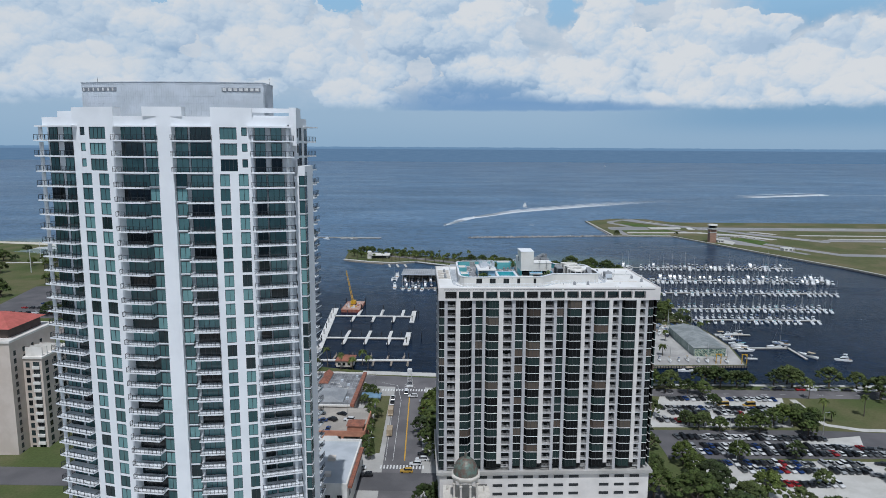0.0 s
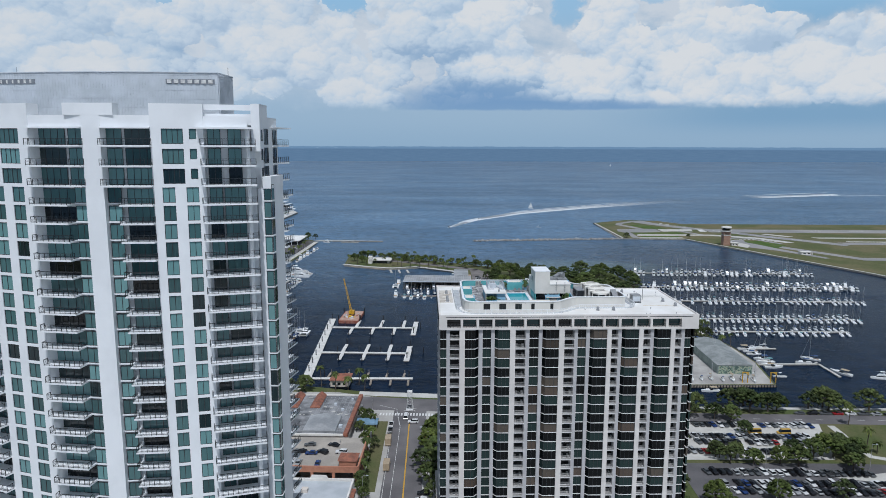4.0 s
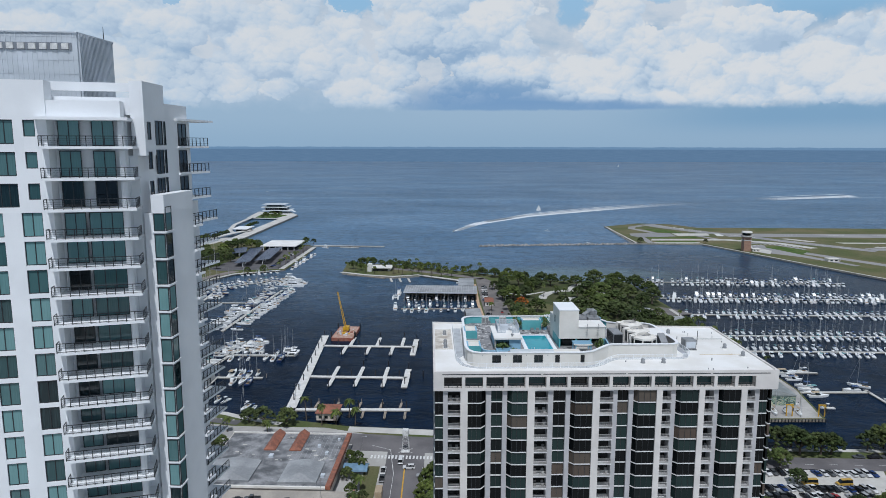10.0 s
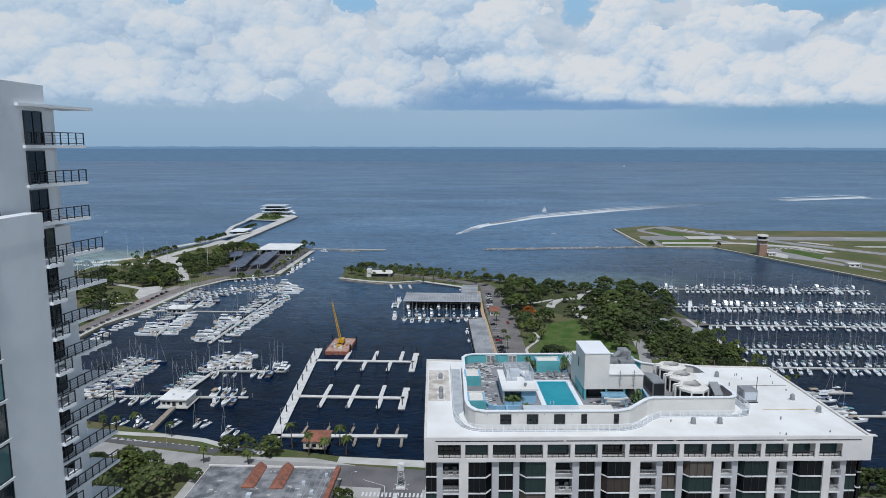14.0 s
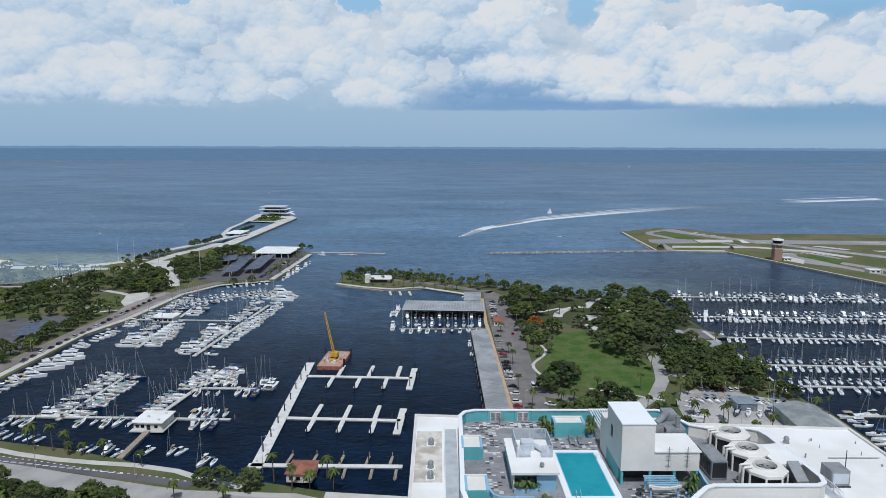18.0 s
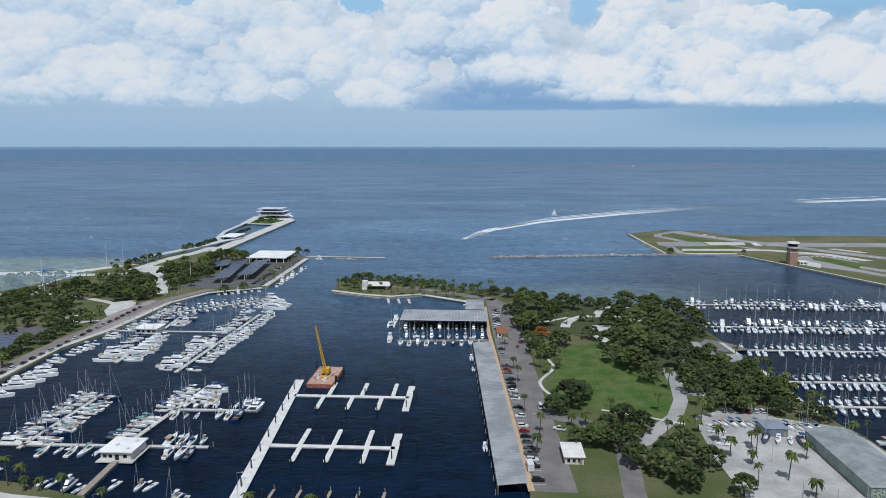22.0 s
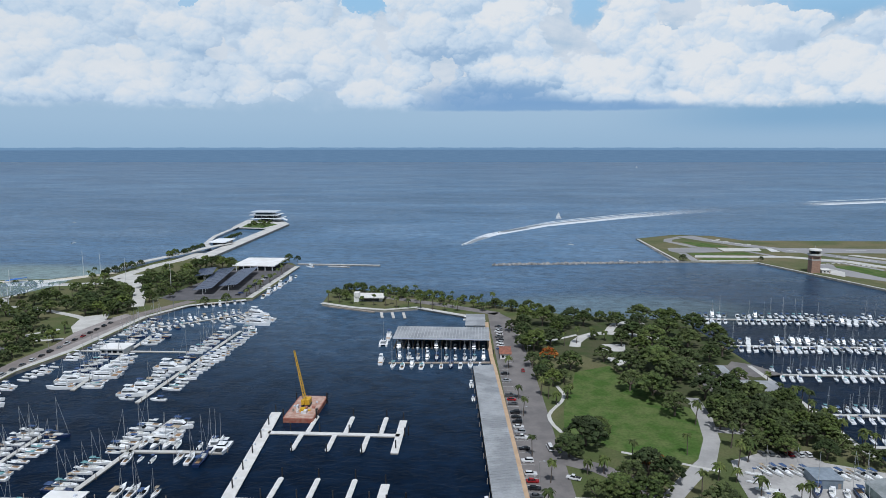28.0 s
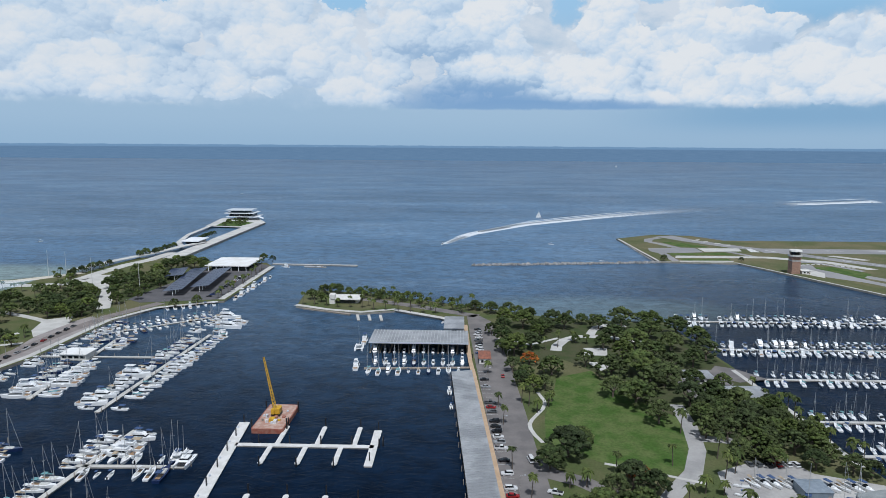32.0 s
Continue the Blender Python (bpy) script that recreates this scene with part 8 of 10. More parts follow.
def grove(name, spots, label, z=LAND):
    """Far trees that nobody could count, joined into one mesh."""
    bm = bmesh.new()
    mats = []
    for x, y, r in spots:
        proto = FAR_OAKS[trng.randrange(3)]
        k = r / 6.0
        m = pose(x, y, z, 0, 0, trng.uniform(0, 360)) @ Matrix.Diagonal((k, k, k ** 0.75, 1))
        for child in proto.children:
            me = child.data.copy()
            me.transform(m)
            material = child.data.materials[0]
            if material not in mats:
                mats.append(material)
            first = len(bm.faces)
            bm.from_mesh(me)
            bm.faces.ensure_lookup_table()
            for f in bm.faces[first:]:
                f.material_index = mats.index(material)
            bpy.data.meshes.remove(me)
    me = bpy.data.meshes.new(name)
    bm.to_mesh(me)
    bm.free()
    for material in mats:
        me.materials.append(material)
    return tagged(new(name, me), label, "trees", "", "stuff")


def scatter(protos, n, box, group, r=(3.5, 6.0), keep=None, seed=1, joined_as=""):
    rng = random.Random(seed)
    got = []
    for _ in range(n * 6):
        if len(got) == n:
            break
        x, y = rng.uniform(box[0], box[1]), rng.uniform(box[2], box[3])
        rr = rng.uniform(*r)
        if (keep is None or keep(x, y)) and all(math.dist((x, y), q[:2]) > (rr + q[2]) * 0.72 for q in got):
            got.append((x, y, rr))
    if joined_as:
        grove(joined_as, got, "dark green " + group)
    else:
        plant(protos, got, group)


PK = "trees of the park"
plant(OAKS, [(44, 451, 9), (36, 441, 6.5), (50, 458, 6), (63, 428, 7), (55, 421, 5.5), (69, 423, 6), (83, 503, 10), (75, 514, 7), (96, 546, 11), (80, 541, 9), (93, 572, 7)], PK)
plant(OAKS, [(104, 590, 10), (50, 544, 7.5), (33, 576, 8), (28, 600, 7), (36, 538, 5), (138, 622, 9), (144, 602, 8), (139, 572, 9), (112, 548, 8), (108, 505, 8), (118, 505, 8.5)], PK)
plant(OAKS, [(128, 500, 7.5), (103, 470, 6), (111, 468, 6.5), (116, 455, 7), (49, 409, 7), (41, 408, 5), (56, 405, 6.5), (63, 413, 5.5), (44, 590, 7), (50, 612, 5), (70, 558, 6)], PK)
plant(OAKS, [(108, 640, 10), (103, 626, 7), (63, 640, 8), (52, 619, 6.5), (43, 633, 8), (32, 645, 6.5), (83, 646, 5), (125, 650, 6), (118, 612, 9), (125, 590, 8), (128, 560, 7)], PK)
plant(OAKS, [(74, 376, 7), (87, 392, 6), (68, 386, 6.5), (80, 402, 7), (72, 396, 6), (60, 392, 6), (50, 347, 6), (92, 372, 5), (88, 484, 7), (94, 520, 9), (104, 530, 9), (72, 602, 3), (134, 480, 6), (143, 468, 6), (140, 492, 6)], PK)
plant(OAKS, [(38, 519, 5), (33, 528, 5.5), (44, 523, 4.5), (30, 548, 5), (36, 588, 6), (27, 583, 5.5), (22, 618, 5), (30, 628, 6), (57, 627, 6), (70, 634, 7), (92, 634, 7), (96, 606, 8), (86, 590, 6), (110, 572, 8), (126, 634, 8), (118, 530, 6), (132, 510, 5)], PK)
plant(OAKS, [(212, 899, 4.5), (291, 899, 3.0)], "bushes of the airfield")
plant(OAKS, [(66, 432, 5), (40, 560, 5.5)], PK, pick=5)
plant(PALMS, [(34, 501, 4), (43, 501, 4), (37, 494, 4), (31, 505, 4), (45, 507, 4), (94, 474, 3), (82, 445, 3), (41, 427, 3), (47, 428, 3), (87, 425, 3), (77, 412, 3), (59, 437, 3), (52, 587, 3), (60, 593, 3), (71, 606, 3), (78, 600, 3)], PK)
plant(PALMS, [(133, 651, 4), (120, 651, 4), (91, 648, 4), (76, 652, 3), (27, 420, 3), (21, 480, 3), (22, 440, 3), (24, 400, 3), (20, 500, 3), (17, 545, 3), (98, 402, 3), (104, 396, 3), (112, 384, 3), (110, 412, 3), (100, 380, 3), (116, 372, 3)], PK)
plant(PALMS, [(146 + 0.6 * k, 528 - 13 * k, 3) for k in range(7)], PK)
plant(OAKS, [(112, 480, 6), (122, 478, 6.5), (131, 472, 6), (118, 490, 6), (128, 488, 6.5), (138, 482, 6), (110, 452, 5.5), (120, 446, 5), (124, 462, 6), (132, 456, 6.5), (140, 458, 6), (126, 470, 6), (142, 500, 5), (136, 494, 5.5), (112, 496, 6), (121, 455, 5.5)], PK)
plant(PALMS, [(103, 440, 3), (106, 446, 3), (147, 482, 3), (150, 474, 3), (148, 496, 3), (98, 436, 3), (93, 424, 3), (101, 452, 3)], PK)
plant(OAKS, [(145, 466, 5.5), (141, 450, 5.5), (146, 441, 5), (151, 438, 4.5), (132, 529, 5), (117, 501, 6), (107, 486, 6), (134, 444, 5), (137, 470, 5)], PK)
plant(PALMS, [(146, 483, 3), (155, 457, 3), (158, 455, 3), (98, 415, 3), (110, 407, 3), (126, 401, 3), (155, 423, 3), (159, 420, 3)], PK)
SPT = "trees of the spit"
plant(OAKS, [(-111, 708, 5), (-104, 722, 6), (-95, 732, 5), (-102, 700, 4), (-76, 718, 5), (-60, 712, 4), (-38, 708, 4), (13, 680, 5), (24, 672, 6), (36, 668, 6), (50, 660, 5)], SPT)
plant(PALMS, [(-72 + 7.5 * k, 722 - 3.3 * k, 3) for k in range(12)] + [(-65, 689, 3), (-46, 690, 3), (-34, 686, 3), (-19, 680, 3), (-28, 700, 3), (-10, 690, 3), (0, 682, 3), (-55, 700, 3), (4, 670, 3)], SPT)
scatter(OAKS, 34, (-116, 60, 664, 735), SPT, (2.6, 4.2), lambda x, y: 700 - 0.52 * x - 26 < y < 701 - 0.52 * x - 5 and x > -112, 12, "spit_trees")
NT = "trees of the north shore"
plant(OAKS, [(-393, 691, 7), (-346, 606, 8), (-334, 602, 8)], NT)
plant(OAKS, [(-262, 515, 5.5), (-268, 528, 5), (-242, 700, 4), (-361, 693, 6), (-369, 668, 6)], NT)
plant(OAKS, [(-260, 530, 4.5), (-204, 676, 4), (-193, 690, 4), (-196, 872, 5), (-186, 868, 4), (-335, 622, 7), (-282, 448, 7), (-270, 440, 6)], NT)
plant(OAKS, [(-301, 682, 6.5), (-289, 673, 7), (-291, 693, 7), (-288, 703, 7), (-265, 674, 6), (-259, 648, 6), (-270, 647, 5.5), (-285, 655, 6), (-299, 673, 5), (-277, 704, 5), (-304, 724, 6.5), (-275, 662, 6), (-280, 684, 6.5), (-310, 700, 6)], NT)
plant(OAKS, [(-280, 737, 6.5), (-276, 750, 7.5), (-272, 763, 7.5), (-257, 763, 6.5), (-256, 739, 7), (-255, 716, 5), (-255, 777, 5.5), (-251, 685, 5.5), (-268, 820, 8), (-263, 836, 8), (-250, 830, 7), (-237, 821, 5), (-242, 739, 5)], NT)
plant(OAKS, [(-295, 593, 6), (-293, 600, 6), (-279, 575, 5), (-281, 568, 5.5), (-263, 558, 4.7), (-262, 547, 4.6), (-326, 566, 5), (-324, 575, 5), (-321, 584, 6), (-317, 593, 6), (-306, 594, 6), (-306, 567, 4), (-294, 568, 4.6), (-311, 551, 3)], NT)
plant(OAKS, [(-270, 476, 4), (-262, 471, 4), (-256, 466, 3.8), (-254, 488, 4.5), (-271, 487, 4.5), (-264, 455, 4.5), (-275, 462, 5), (-256, 440, 4), (-333, 671, 5), (-331, 680, 5), (-326, 687, 5), (-313, 678, 4), (-336, 661, 4), (-318, 664, 4)], NT)
plant(PALMS, [(-368, 688, 3), (-357, 679, 3), (-357, 689, 3), (-357, 699, 3), (-357, 706, 3), (-353, 710, 3), (-322, 701, 3), (-347, 715, 3), (-346, 722, 3), (-337, 723, 3), (-375, 696, 3), (-366, 704, 3), (-260, 640, 3), (-254, 631, 3), (-268, 606, 3), (-262, 596, 3)], NT)
plant(OAKS, [(-344, 767, 3.4), (-339, 778, 4.6), (-342, 788, 4.4), (-342, 801, 4), (-339, 810, 4.5), (-337, 822, 4.5), (-335, 836, 4), (-329, 885, 4.5), (-327, 895, 5), (-321, 905, 4.5)], NT)
plant(OAKS, [(-146, 327, 4.6), (-154, 329, 4.4), (-164, 335, 5), (-172, 338, 5), (-103, 318, 4), (-117, 325, 5), (-126, 328, 5), (-135, 322, 5)], NT)
scatter(OAKS, 40, (-560, -335, 420, 660), NT, (4.5, 8.5), lambda x, y: x < -340 or y > 575, 5, "shore_woods")
scatter(OAKS, 20, (-480, -370, 640, 735), NT, (3.5, 6.0), lambda x, y: abs(y - 645) > 10, 6, "park_woods")
plant(PALMS, [(-183 + trng.uniform(-2, 2), 708 + 9 * k, 3) for k in range(14)], NT)
grove("shore_grove", [(-297, 654, 6), (-276, 642, 6), (-278, 657, 7), (-266, 655, 7), (-256, 648, 6), (-253, 660, 5), (-274, 680, 7), (-299, 676, 6), (-265, 707, 5), (-283, 737, 7), (-287, 756, 6), (-269, 741, 7), (-257, 748, 6), (-246, 720, 5), (-253, 708, 4), (-302, 613, 6), (-292, 606, 6), (-281, 584, 6), (-271, 590, 5), (-301, 628, 6)], "dark green trees of the north shore")
grove("north_shore_grove", [(-305, 647, 6), (-297, 667, 6), (-277, 690, 6), (-261, 664, 6), (-301, 618, 6), (-258, 578, 5), (-328, 758, 5), (-315, 712, 6), (-339, 698, 6), (-297, 778, 6), (-279, 772, 7), (-264, 775, 7), (-249, 752, 6), (-260, 727, 6), (-266, 714, 6), (-292, 803, 6), (-270, 795, 7), (-274, 848, 6), (-262, 852, 6), (-246, 842, 6), (-278, 833, 6), (-290, 720, 5), (-330, 720, 5), (-322, 734, 5), (-345, 650, 6), (-318, 640, 6), (-330, 636, 6), (-352, 632, 7), (-310, 655, 5)], "dark green trees of the north shore")
plant(PALMS, [(-357, 783, 3), (-353, 786, 3), (-344, 791, 3), (-336, 798, 3), (-334, 806, 3), (-330, 815, 3)], NT)
plant(PALMS, [(-114 + 9 * k, 690 - 2.0 * k + (k % 3), 3) for k in range(12)], SPT)
plant(OAKS, [(-261, 480, 4), (-261, 490, 4), (-262, 500, 4.2), (-262, 508, 4), (-262, 540, 4.2), (-263, 567, 4.5), (-300, 500, 5), (-312, 520, 5), (-290, 545, 4.5)], NT)
PT = "trees on the pier"
scatter(OAKS, 12, (-345, -308, 1150, 1205), PT, (3.0, 4.5), None, 3, "pier_trees")
plant(OAKS, [(-322, 905 + 12 * k, 4) for k in range(5)] + [(-316, 1012 + 10 * k, 3.5) for k in range(6)], PT)
WT_ = "trees of the waterfront"
plant(OAKS, [(-87, 340, 5), (-77, 340, 5), (-94, 342, 4), (-121, 317, 7), (-108, 309, 7.5), (-126, 307, 7), (-97, 318, 3), (-140, 312, 7), (-155, 318, 7), (-115, 298, 6), (-133, 296, 6)], WT_)
plant(PALMS, [(-83, 332, 3), (-70, 346, 3), (-52, 350, 3), (-100, 332, 3), (-62, 340, 3), (-48, 342, 3), (-56, 341, 3)], WT_)
plant(PALMS, [(-176, 369, 3), (-171, 366, 3), (-163, 365, 3), (-159, 366, 3), (-155, 362, 3), (-149, 362, 3), (-122, 354, 3), (-140, 360, 3)], WT_)
ST = "street trees"
plant(OAKS, [(-15, 261, 5), (-10, 270, 6), (-12, 286, 5.5), (-10, 294, 5), (-12, 250, 5), (-9, 240, 4.5), (-13, 277, 5), (-41, 307, 2.6), (-35, 278, 2.4), (-37, 265, 2.8), (-36, 249, 3.2), (-35, 243, 3), (-5, 208, 5.5), (-11, 205, 5)], ST)
plant(PALMS, [(-37, 272, 3), (-37, 286, 3), (-36, 256, 3), (-38, 300, 3)], ST, pick=2)
LT = "trees of the car parks"
plant(OAKS, [(100, 314, 4.4), (110, 312, 4.4), (129, 321, 6.5), (137, 321, 6), (165, 323, 7), (183, 323, 7), (197, 324, 5), (199, 308, 8), (74, 249, 4.8), (84, 239, 5.0), (87, 218, 8), (85.5, 230, 4.5), (106, 242, 4.4)], LT)
plant(OAKS, [(116.7, 297, 3.6), (128.5, 244.5, 4.2), (147.5, 273, 4.2), (77, 206, 9), (95, 207, 6.5), (98, 274, 3.4), (109, 269, 4), (125, 268, 5), (142, 276, 4.5), (144, 266, 4.2), (84, 283, 5.3), (76, 262, 3.7), (66, 214, 7), (104, 214, 6), (110, 204, 6)], LT)
plant(OAKS, [(70, 232, 5), (68, 270, 5), (72, 292, 6), (74, 308, 6), (86, 306, 5), (214, 318, 8), (230, 310, 9), (225, 295, 9), (205, 292, 7), (88, 198, 8), (120, 200, 6)], LT)
plant(PALMS, [(171, 320, 3), (165, 307, 3), (158, 282, 3), (161, 280, 3), (179, 287, 3), (224, 326, 3)], LT)
plant(OAKS, [(-44, 307, 2.4), (-42, 302, 2.4), (-43, 294, 2.6), (-6, 296, 4.5), (-4, 286, 5), (-8, 302, 4)], ST)
plant(OAKS, [(122, 326, 6), (129, 328, 6), (117, 311, 4.5), (141, 321, 5.5), (165, 328, 6.5), (157, 325, 5), (97, 275, 4), (104, 274, 4), (134, 275, 5), (127, 277, 4), (150, 276, 5.5), (139, 278, 5), (146, 281, 5), (101, 271, 4), (119, 269.5, 4), (70, 300, 6), (74, 318, 6), (84, 318, 6.5), (94, 320, 6), (104, 320, 6)], LT)
plant(OAKS, [(156, 226, 5.5), (168, 232, 5), (178, 224, 6), (128, 224, 3.6), (186, 240, 5)], LT)
plant(OAKS, [(-39.5, 282, 2.6), (-40, 262, 2.6), (-41, 256, 3), (-40, 270, 2.4), (-39, 290, 2.2), (-33.5, 239, 2.4), (-10, 262, 5.5), (-7, 252, 5), (-8, 279, 6), (-7, 290, 5.5)], ST)

for proto in FAR_OAKS:
    for ob in list(proto.children) + [proto]:
        bpy.data.objects.remove(ob)

# ---- streets of the mainland ----
def kerb_strip(name, line, width, material, label, z=LAND + 0.05, category="road"):
    return single(name, G().strip(line, width, LAND - 0.2, z), material, label, category, "structure")


paving("city_blocks", [(-400, -380), (400, -380), (400, 200), (62, 200), (62, 300), (-60, 338), (-100, 338), (-100, 200), (-400, 200)], CONCRETE, "pale paved city blocks and pavements", LAND + 0.03)
PALEROAD = mat("pale_worn_road", (0.36, 0.35, 0.335), 0.85, c2=(0.28, 0.275, 0.265), scale=0.10, fine=1.5, grain=0.14)
kerb_strip("shore_road", [(-330, 352), (-215, 357), (-182, 351), (-148, 343), (-113, 335.5), (-88, 331), (-50, 328)], 10.0, PALEROAD, "pale worn shore road", LAND + 0.06)
DUSK = mat("worn_brown_asphalt", (0.150, 0.142, 0.145), 0.85, c2=(0.105, 0.10, 0.104), scale=0.08, fine=2.0, grain=0.15)
kerb_strip("bay_road", [(-50, 328), (20, 322), (95, 313), (420, 312)], 10.0, DUSK, "grey-brown asphalt bay road", LAND + 0.06)
paving("crossing", [(-46, 317), (12, 315), (12, 329), (-46, 331.5)], DUSK, "wide asphalt crossing at the street end", LAND + 0.058)
for k in range(22):
    single("lane_dash", G().box(100 + 9 * k, 103 + 9 * k, 312.2, 312.4, LAND, LAND + 0.08), PAINTWHITE, "white lane dash", "road marking", "structure")
kerb_strip("parking_strip", [(-215, 364), (-185, 358.3), (-156, 352.6), (-134, 348), (-117, 345.5), (-98, 341.5)], 4.6, ASPHALT, "dark asphalt parking strip along the shore", LAND + 0.065)
for k in range(34):
    x = -196 + 2.85 * k
    y = np.interp(x, (-215, -185, -156, -134, -117, -98), (364, 358.3, 352.6, 348, 345.5, 341.5))
    single("wheel_stop", G().box(x, x + 0.9, y + 1.6, y + 2.0, LAND, LAND + 0.2), PAINTWHITE, "white concrete wheel stop", "wheel stop", "structure")
kerb_strip("street", [(-24, 326), (-21, 235), (-18, 150), (-18, -300)], 14.5, DUSK, "grey asphalt street leading to the water", LAND + 0.065)
kerb_strip("cross_street", [(-300, 222), (-20, 222), (70, 222)], 13, ASPHALT, "grey asphalt cross street", LAND + 0.07)
kerb_strip("side_street", [(66, 200), (64, 310)], 9, ASPHALT, "grey asphalt side street", LAND + 0.065)
kerb_strip("north_quay_road", [(-252, 380), (-252, 540), (-246, 605), (-238, 650), (-220, 690)], 9, mat("tan_asphalt", (0.22, 0.19, 0.175), 0.85, c2=(0.17, 0.15, 0.14), scale=0.1, grain=0.12), "brownish quay road along the marina", LAND + 0.06)
paving("quay_apron", [(-247, 460), (-248, 540), (-252, 561), (-260, 618), (-250, 648), (-236, 640), (-237, 562), (-244, 524), (-243, 455)][::-1], mat("tan_quay_paving", (0.30, 0.27, 0.255), 0.85, c2=(0.24, 0.215, 0.205), scale=0.12, fine=1.5, grain=0.12), "brownish paved quay beside the marina", LAND + 0.052)
kerb_strip("quay_walk", [(-243, 400), (-246, 524), (-237, 562), (-233, 640), (-217, 676), (-180, 697)], 4, PALECONC, "pale quay walkway along the marina", LAND + 0.09, "pavement")
kerb_strip("shore_path", [(-215, 372), (-191, 366.3), (-176, 361.8), (-157, 357.8), (-140, 356), (-125, 355), (-108, 351.5), (-97, 346.5), (-80, 341)], 3.0, PALECONC, "pale shore path", LAND + 0.09, "pavement")
paving("promenade", [(-50, 334.5), (-15, 332), (14, 331), (14, 336), (-50, 339.5)], PALECONC, "pale seawall promenade", LAND + 0.09)
paving("pier_approach", [(-236, 690), (-182, 704), (-180, 845), (-196, 858), (-236, 820), (-250, 700)], ASPHALT, "dark asphalt car park under solar canopies", LAND + 0.055)
kerb_strip("approach_walk", [(-180, 704), (-180, 845)], 5, PALECONC, "pale quay walk", LAND + 0.09, "pavement")
paving("plaza", [(-331, 791), (-316, 762), (-300, 746), (-279, 714), (-257, 668), (-249, 672), (-268, 714), (-284, 738), (-308, 794)], PALECONC, "pale paved plaza", LAND + 0.06)
kerb_strip("pier_path", [(-328, 770), (-326, 808), (-322, 845), (-313, 872), (-310, 920)], 12, PALECONC, "pale pier path", LAND + 0.08, "pavement")
kerb_strip("park_path", [(-480, 748), (-412, 741), (-357, 744), (-328, 752), (-318, 775)], 11, PALECONC, "pale park path", LAND + 0.08, "pavement")
kerb_strip("park_path", [(-258, 618), (-266, 630), (-282, 640), (-302, 650), (-328, 662), (-352, 664), (-450, 650)], 5, PALECONC, "pale park path", LAND + 0.08, "pavement")
paving("entry_plaza", [(-258, 598), (-254, 630), (-262, 648), (-276, 638), (-268, 612)], PALECONC, "pale paved entrance to the park", LAND + 0.065)
kerb_strip("park_path", [(-352, 664), (-370, 690), (-372, 738)], 4, PALECONC, "pale park path", LAND + 0.085, "pavement")
kerb_strip("park_path", [(-272, 606), (-284, 592), (-268, 580), (-256, 585)], 4, PALECONC, "pale park path", LAND + 0.085, "pavement")
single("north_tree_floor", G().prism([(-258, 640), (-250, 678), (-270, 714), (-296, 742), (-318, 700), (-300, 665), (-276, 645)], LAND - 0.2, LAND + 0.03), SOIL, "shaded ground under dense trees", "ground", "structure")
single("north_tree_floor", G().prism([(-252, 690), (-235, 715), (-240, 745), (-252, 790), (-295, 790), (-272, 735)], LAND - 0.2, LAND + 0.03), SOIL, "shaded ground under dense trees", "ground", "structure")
paving("north_car_park", [(-262, 440), (-330, 440), (-350, 540), (-306, 561), (-292, 570), (-273, 562), (-262, 500)], ASPHALT, "asphalt car park among trees", LAND + 0.055)
single("beach", G().prism([(-560, 797), (-480, 787), (-450, 752), (-384, 764), (-345, 803), (-338, 800), (-375, 752), (-440, 740), (-480, 770), (-560, 785)][::-1], LAND - 0.2, LAND + 0.06), SAND, "pale sandy beach", "beach", "structure")
# lawns and lots by the side street
paving("lot_one", [(80, 272), (142, 274), (153, 308), (96, 309)], PALECONC, "pale concrete car park", LAND + 0.06)
paving("lot_two", [(80, 243), (180, 246), (186, 265), (80, 267.5)], ASPHALT, "grey asphalt car park", LAND + 0.06)
paving("lot_patch", [(134, 259.6), (165, 266), (161, 256.5), (145, 257.2)], PALECONC, "pale worn concrete patch in the car park", LAND + 0.066)
paving("lot_three", [(88, 205), (190, 205), (190, 243), (88, 242)], PALECONC, "pale concrete car park", LAND + 0.06)
kerb_strip("lot_walk", [(157, 306), (157, 298), (156, 288), (157, 277), (169, 272), (230, 269)], 3, PALECONC, "pale footpath beside a lawn", LAND + 0.09, "pavement")
kerb_strip("lot_road", [(66, 266), (150, 268), (240, 262)], 6, ASPHALT, "grey asphalt lane", LAND + 0.065)
kerb_strip("bay_walk", [(97, 324), (250, 326)], 2.5, PALECONC, "pale bayside walk", LAND + 0.09, "pavement")
paving("verge", [(-35, 244), (-30.5, 244), (-32.4, 304), (-38, 304)], GRASS, "mown grass verge with kerb", LAND + 0.14)
# park roads
kerb_strip("park_road", [(30, 446), (36, 437), (46, 432), (54, 424), (60, 410), (58, 395), (55, 370), (56, 330)], 8, PARKA, "pale asphalt park road", LAND + 0.06)
kerb_strip("park_road", [(60, 408), (68, 413), (78, 427), (88, 440), (96, 459), (100.5, 482), (102, 506)], 6.5, PALEROAD, "pale asphalt park road", LAND + 0.07)
kerb_strip("park_road", [(99, 470), (112, 468), (122, 462)], 6, PALEROAD, "pale asphalt park road", LAND + 0.065)
paving("park_car_park", [(114, 515), (126, 515), (140, 535), (140, 556), (124, 556), (112, 535)], PARKA, "pale asphalt park car park", LAND + 0.06)
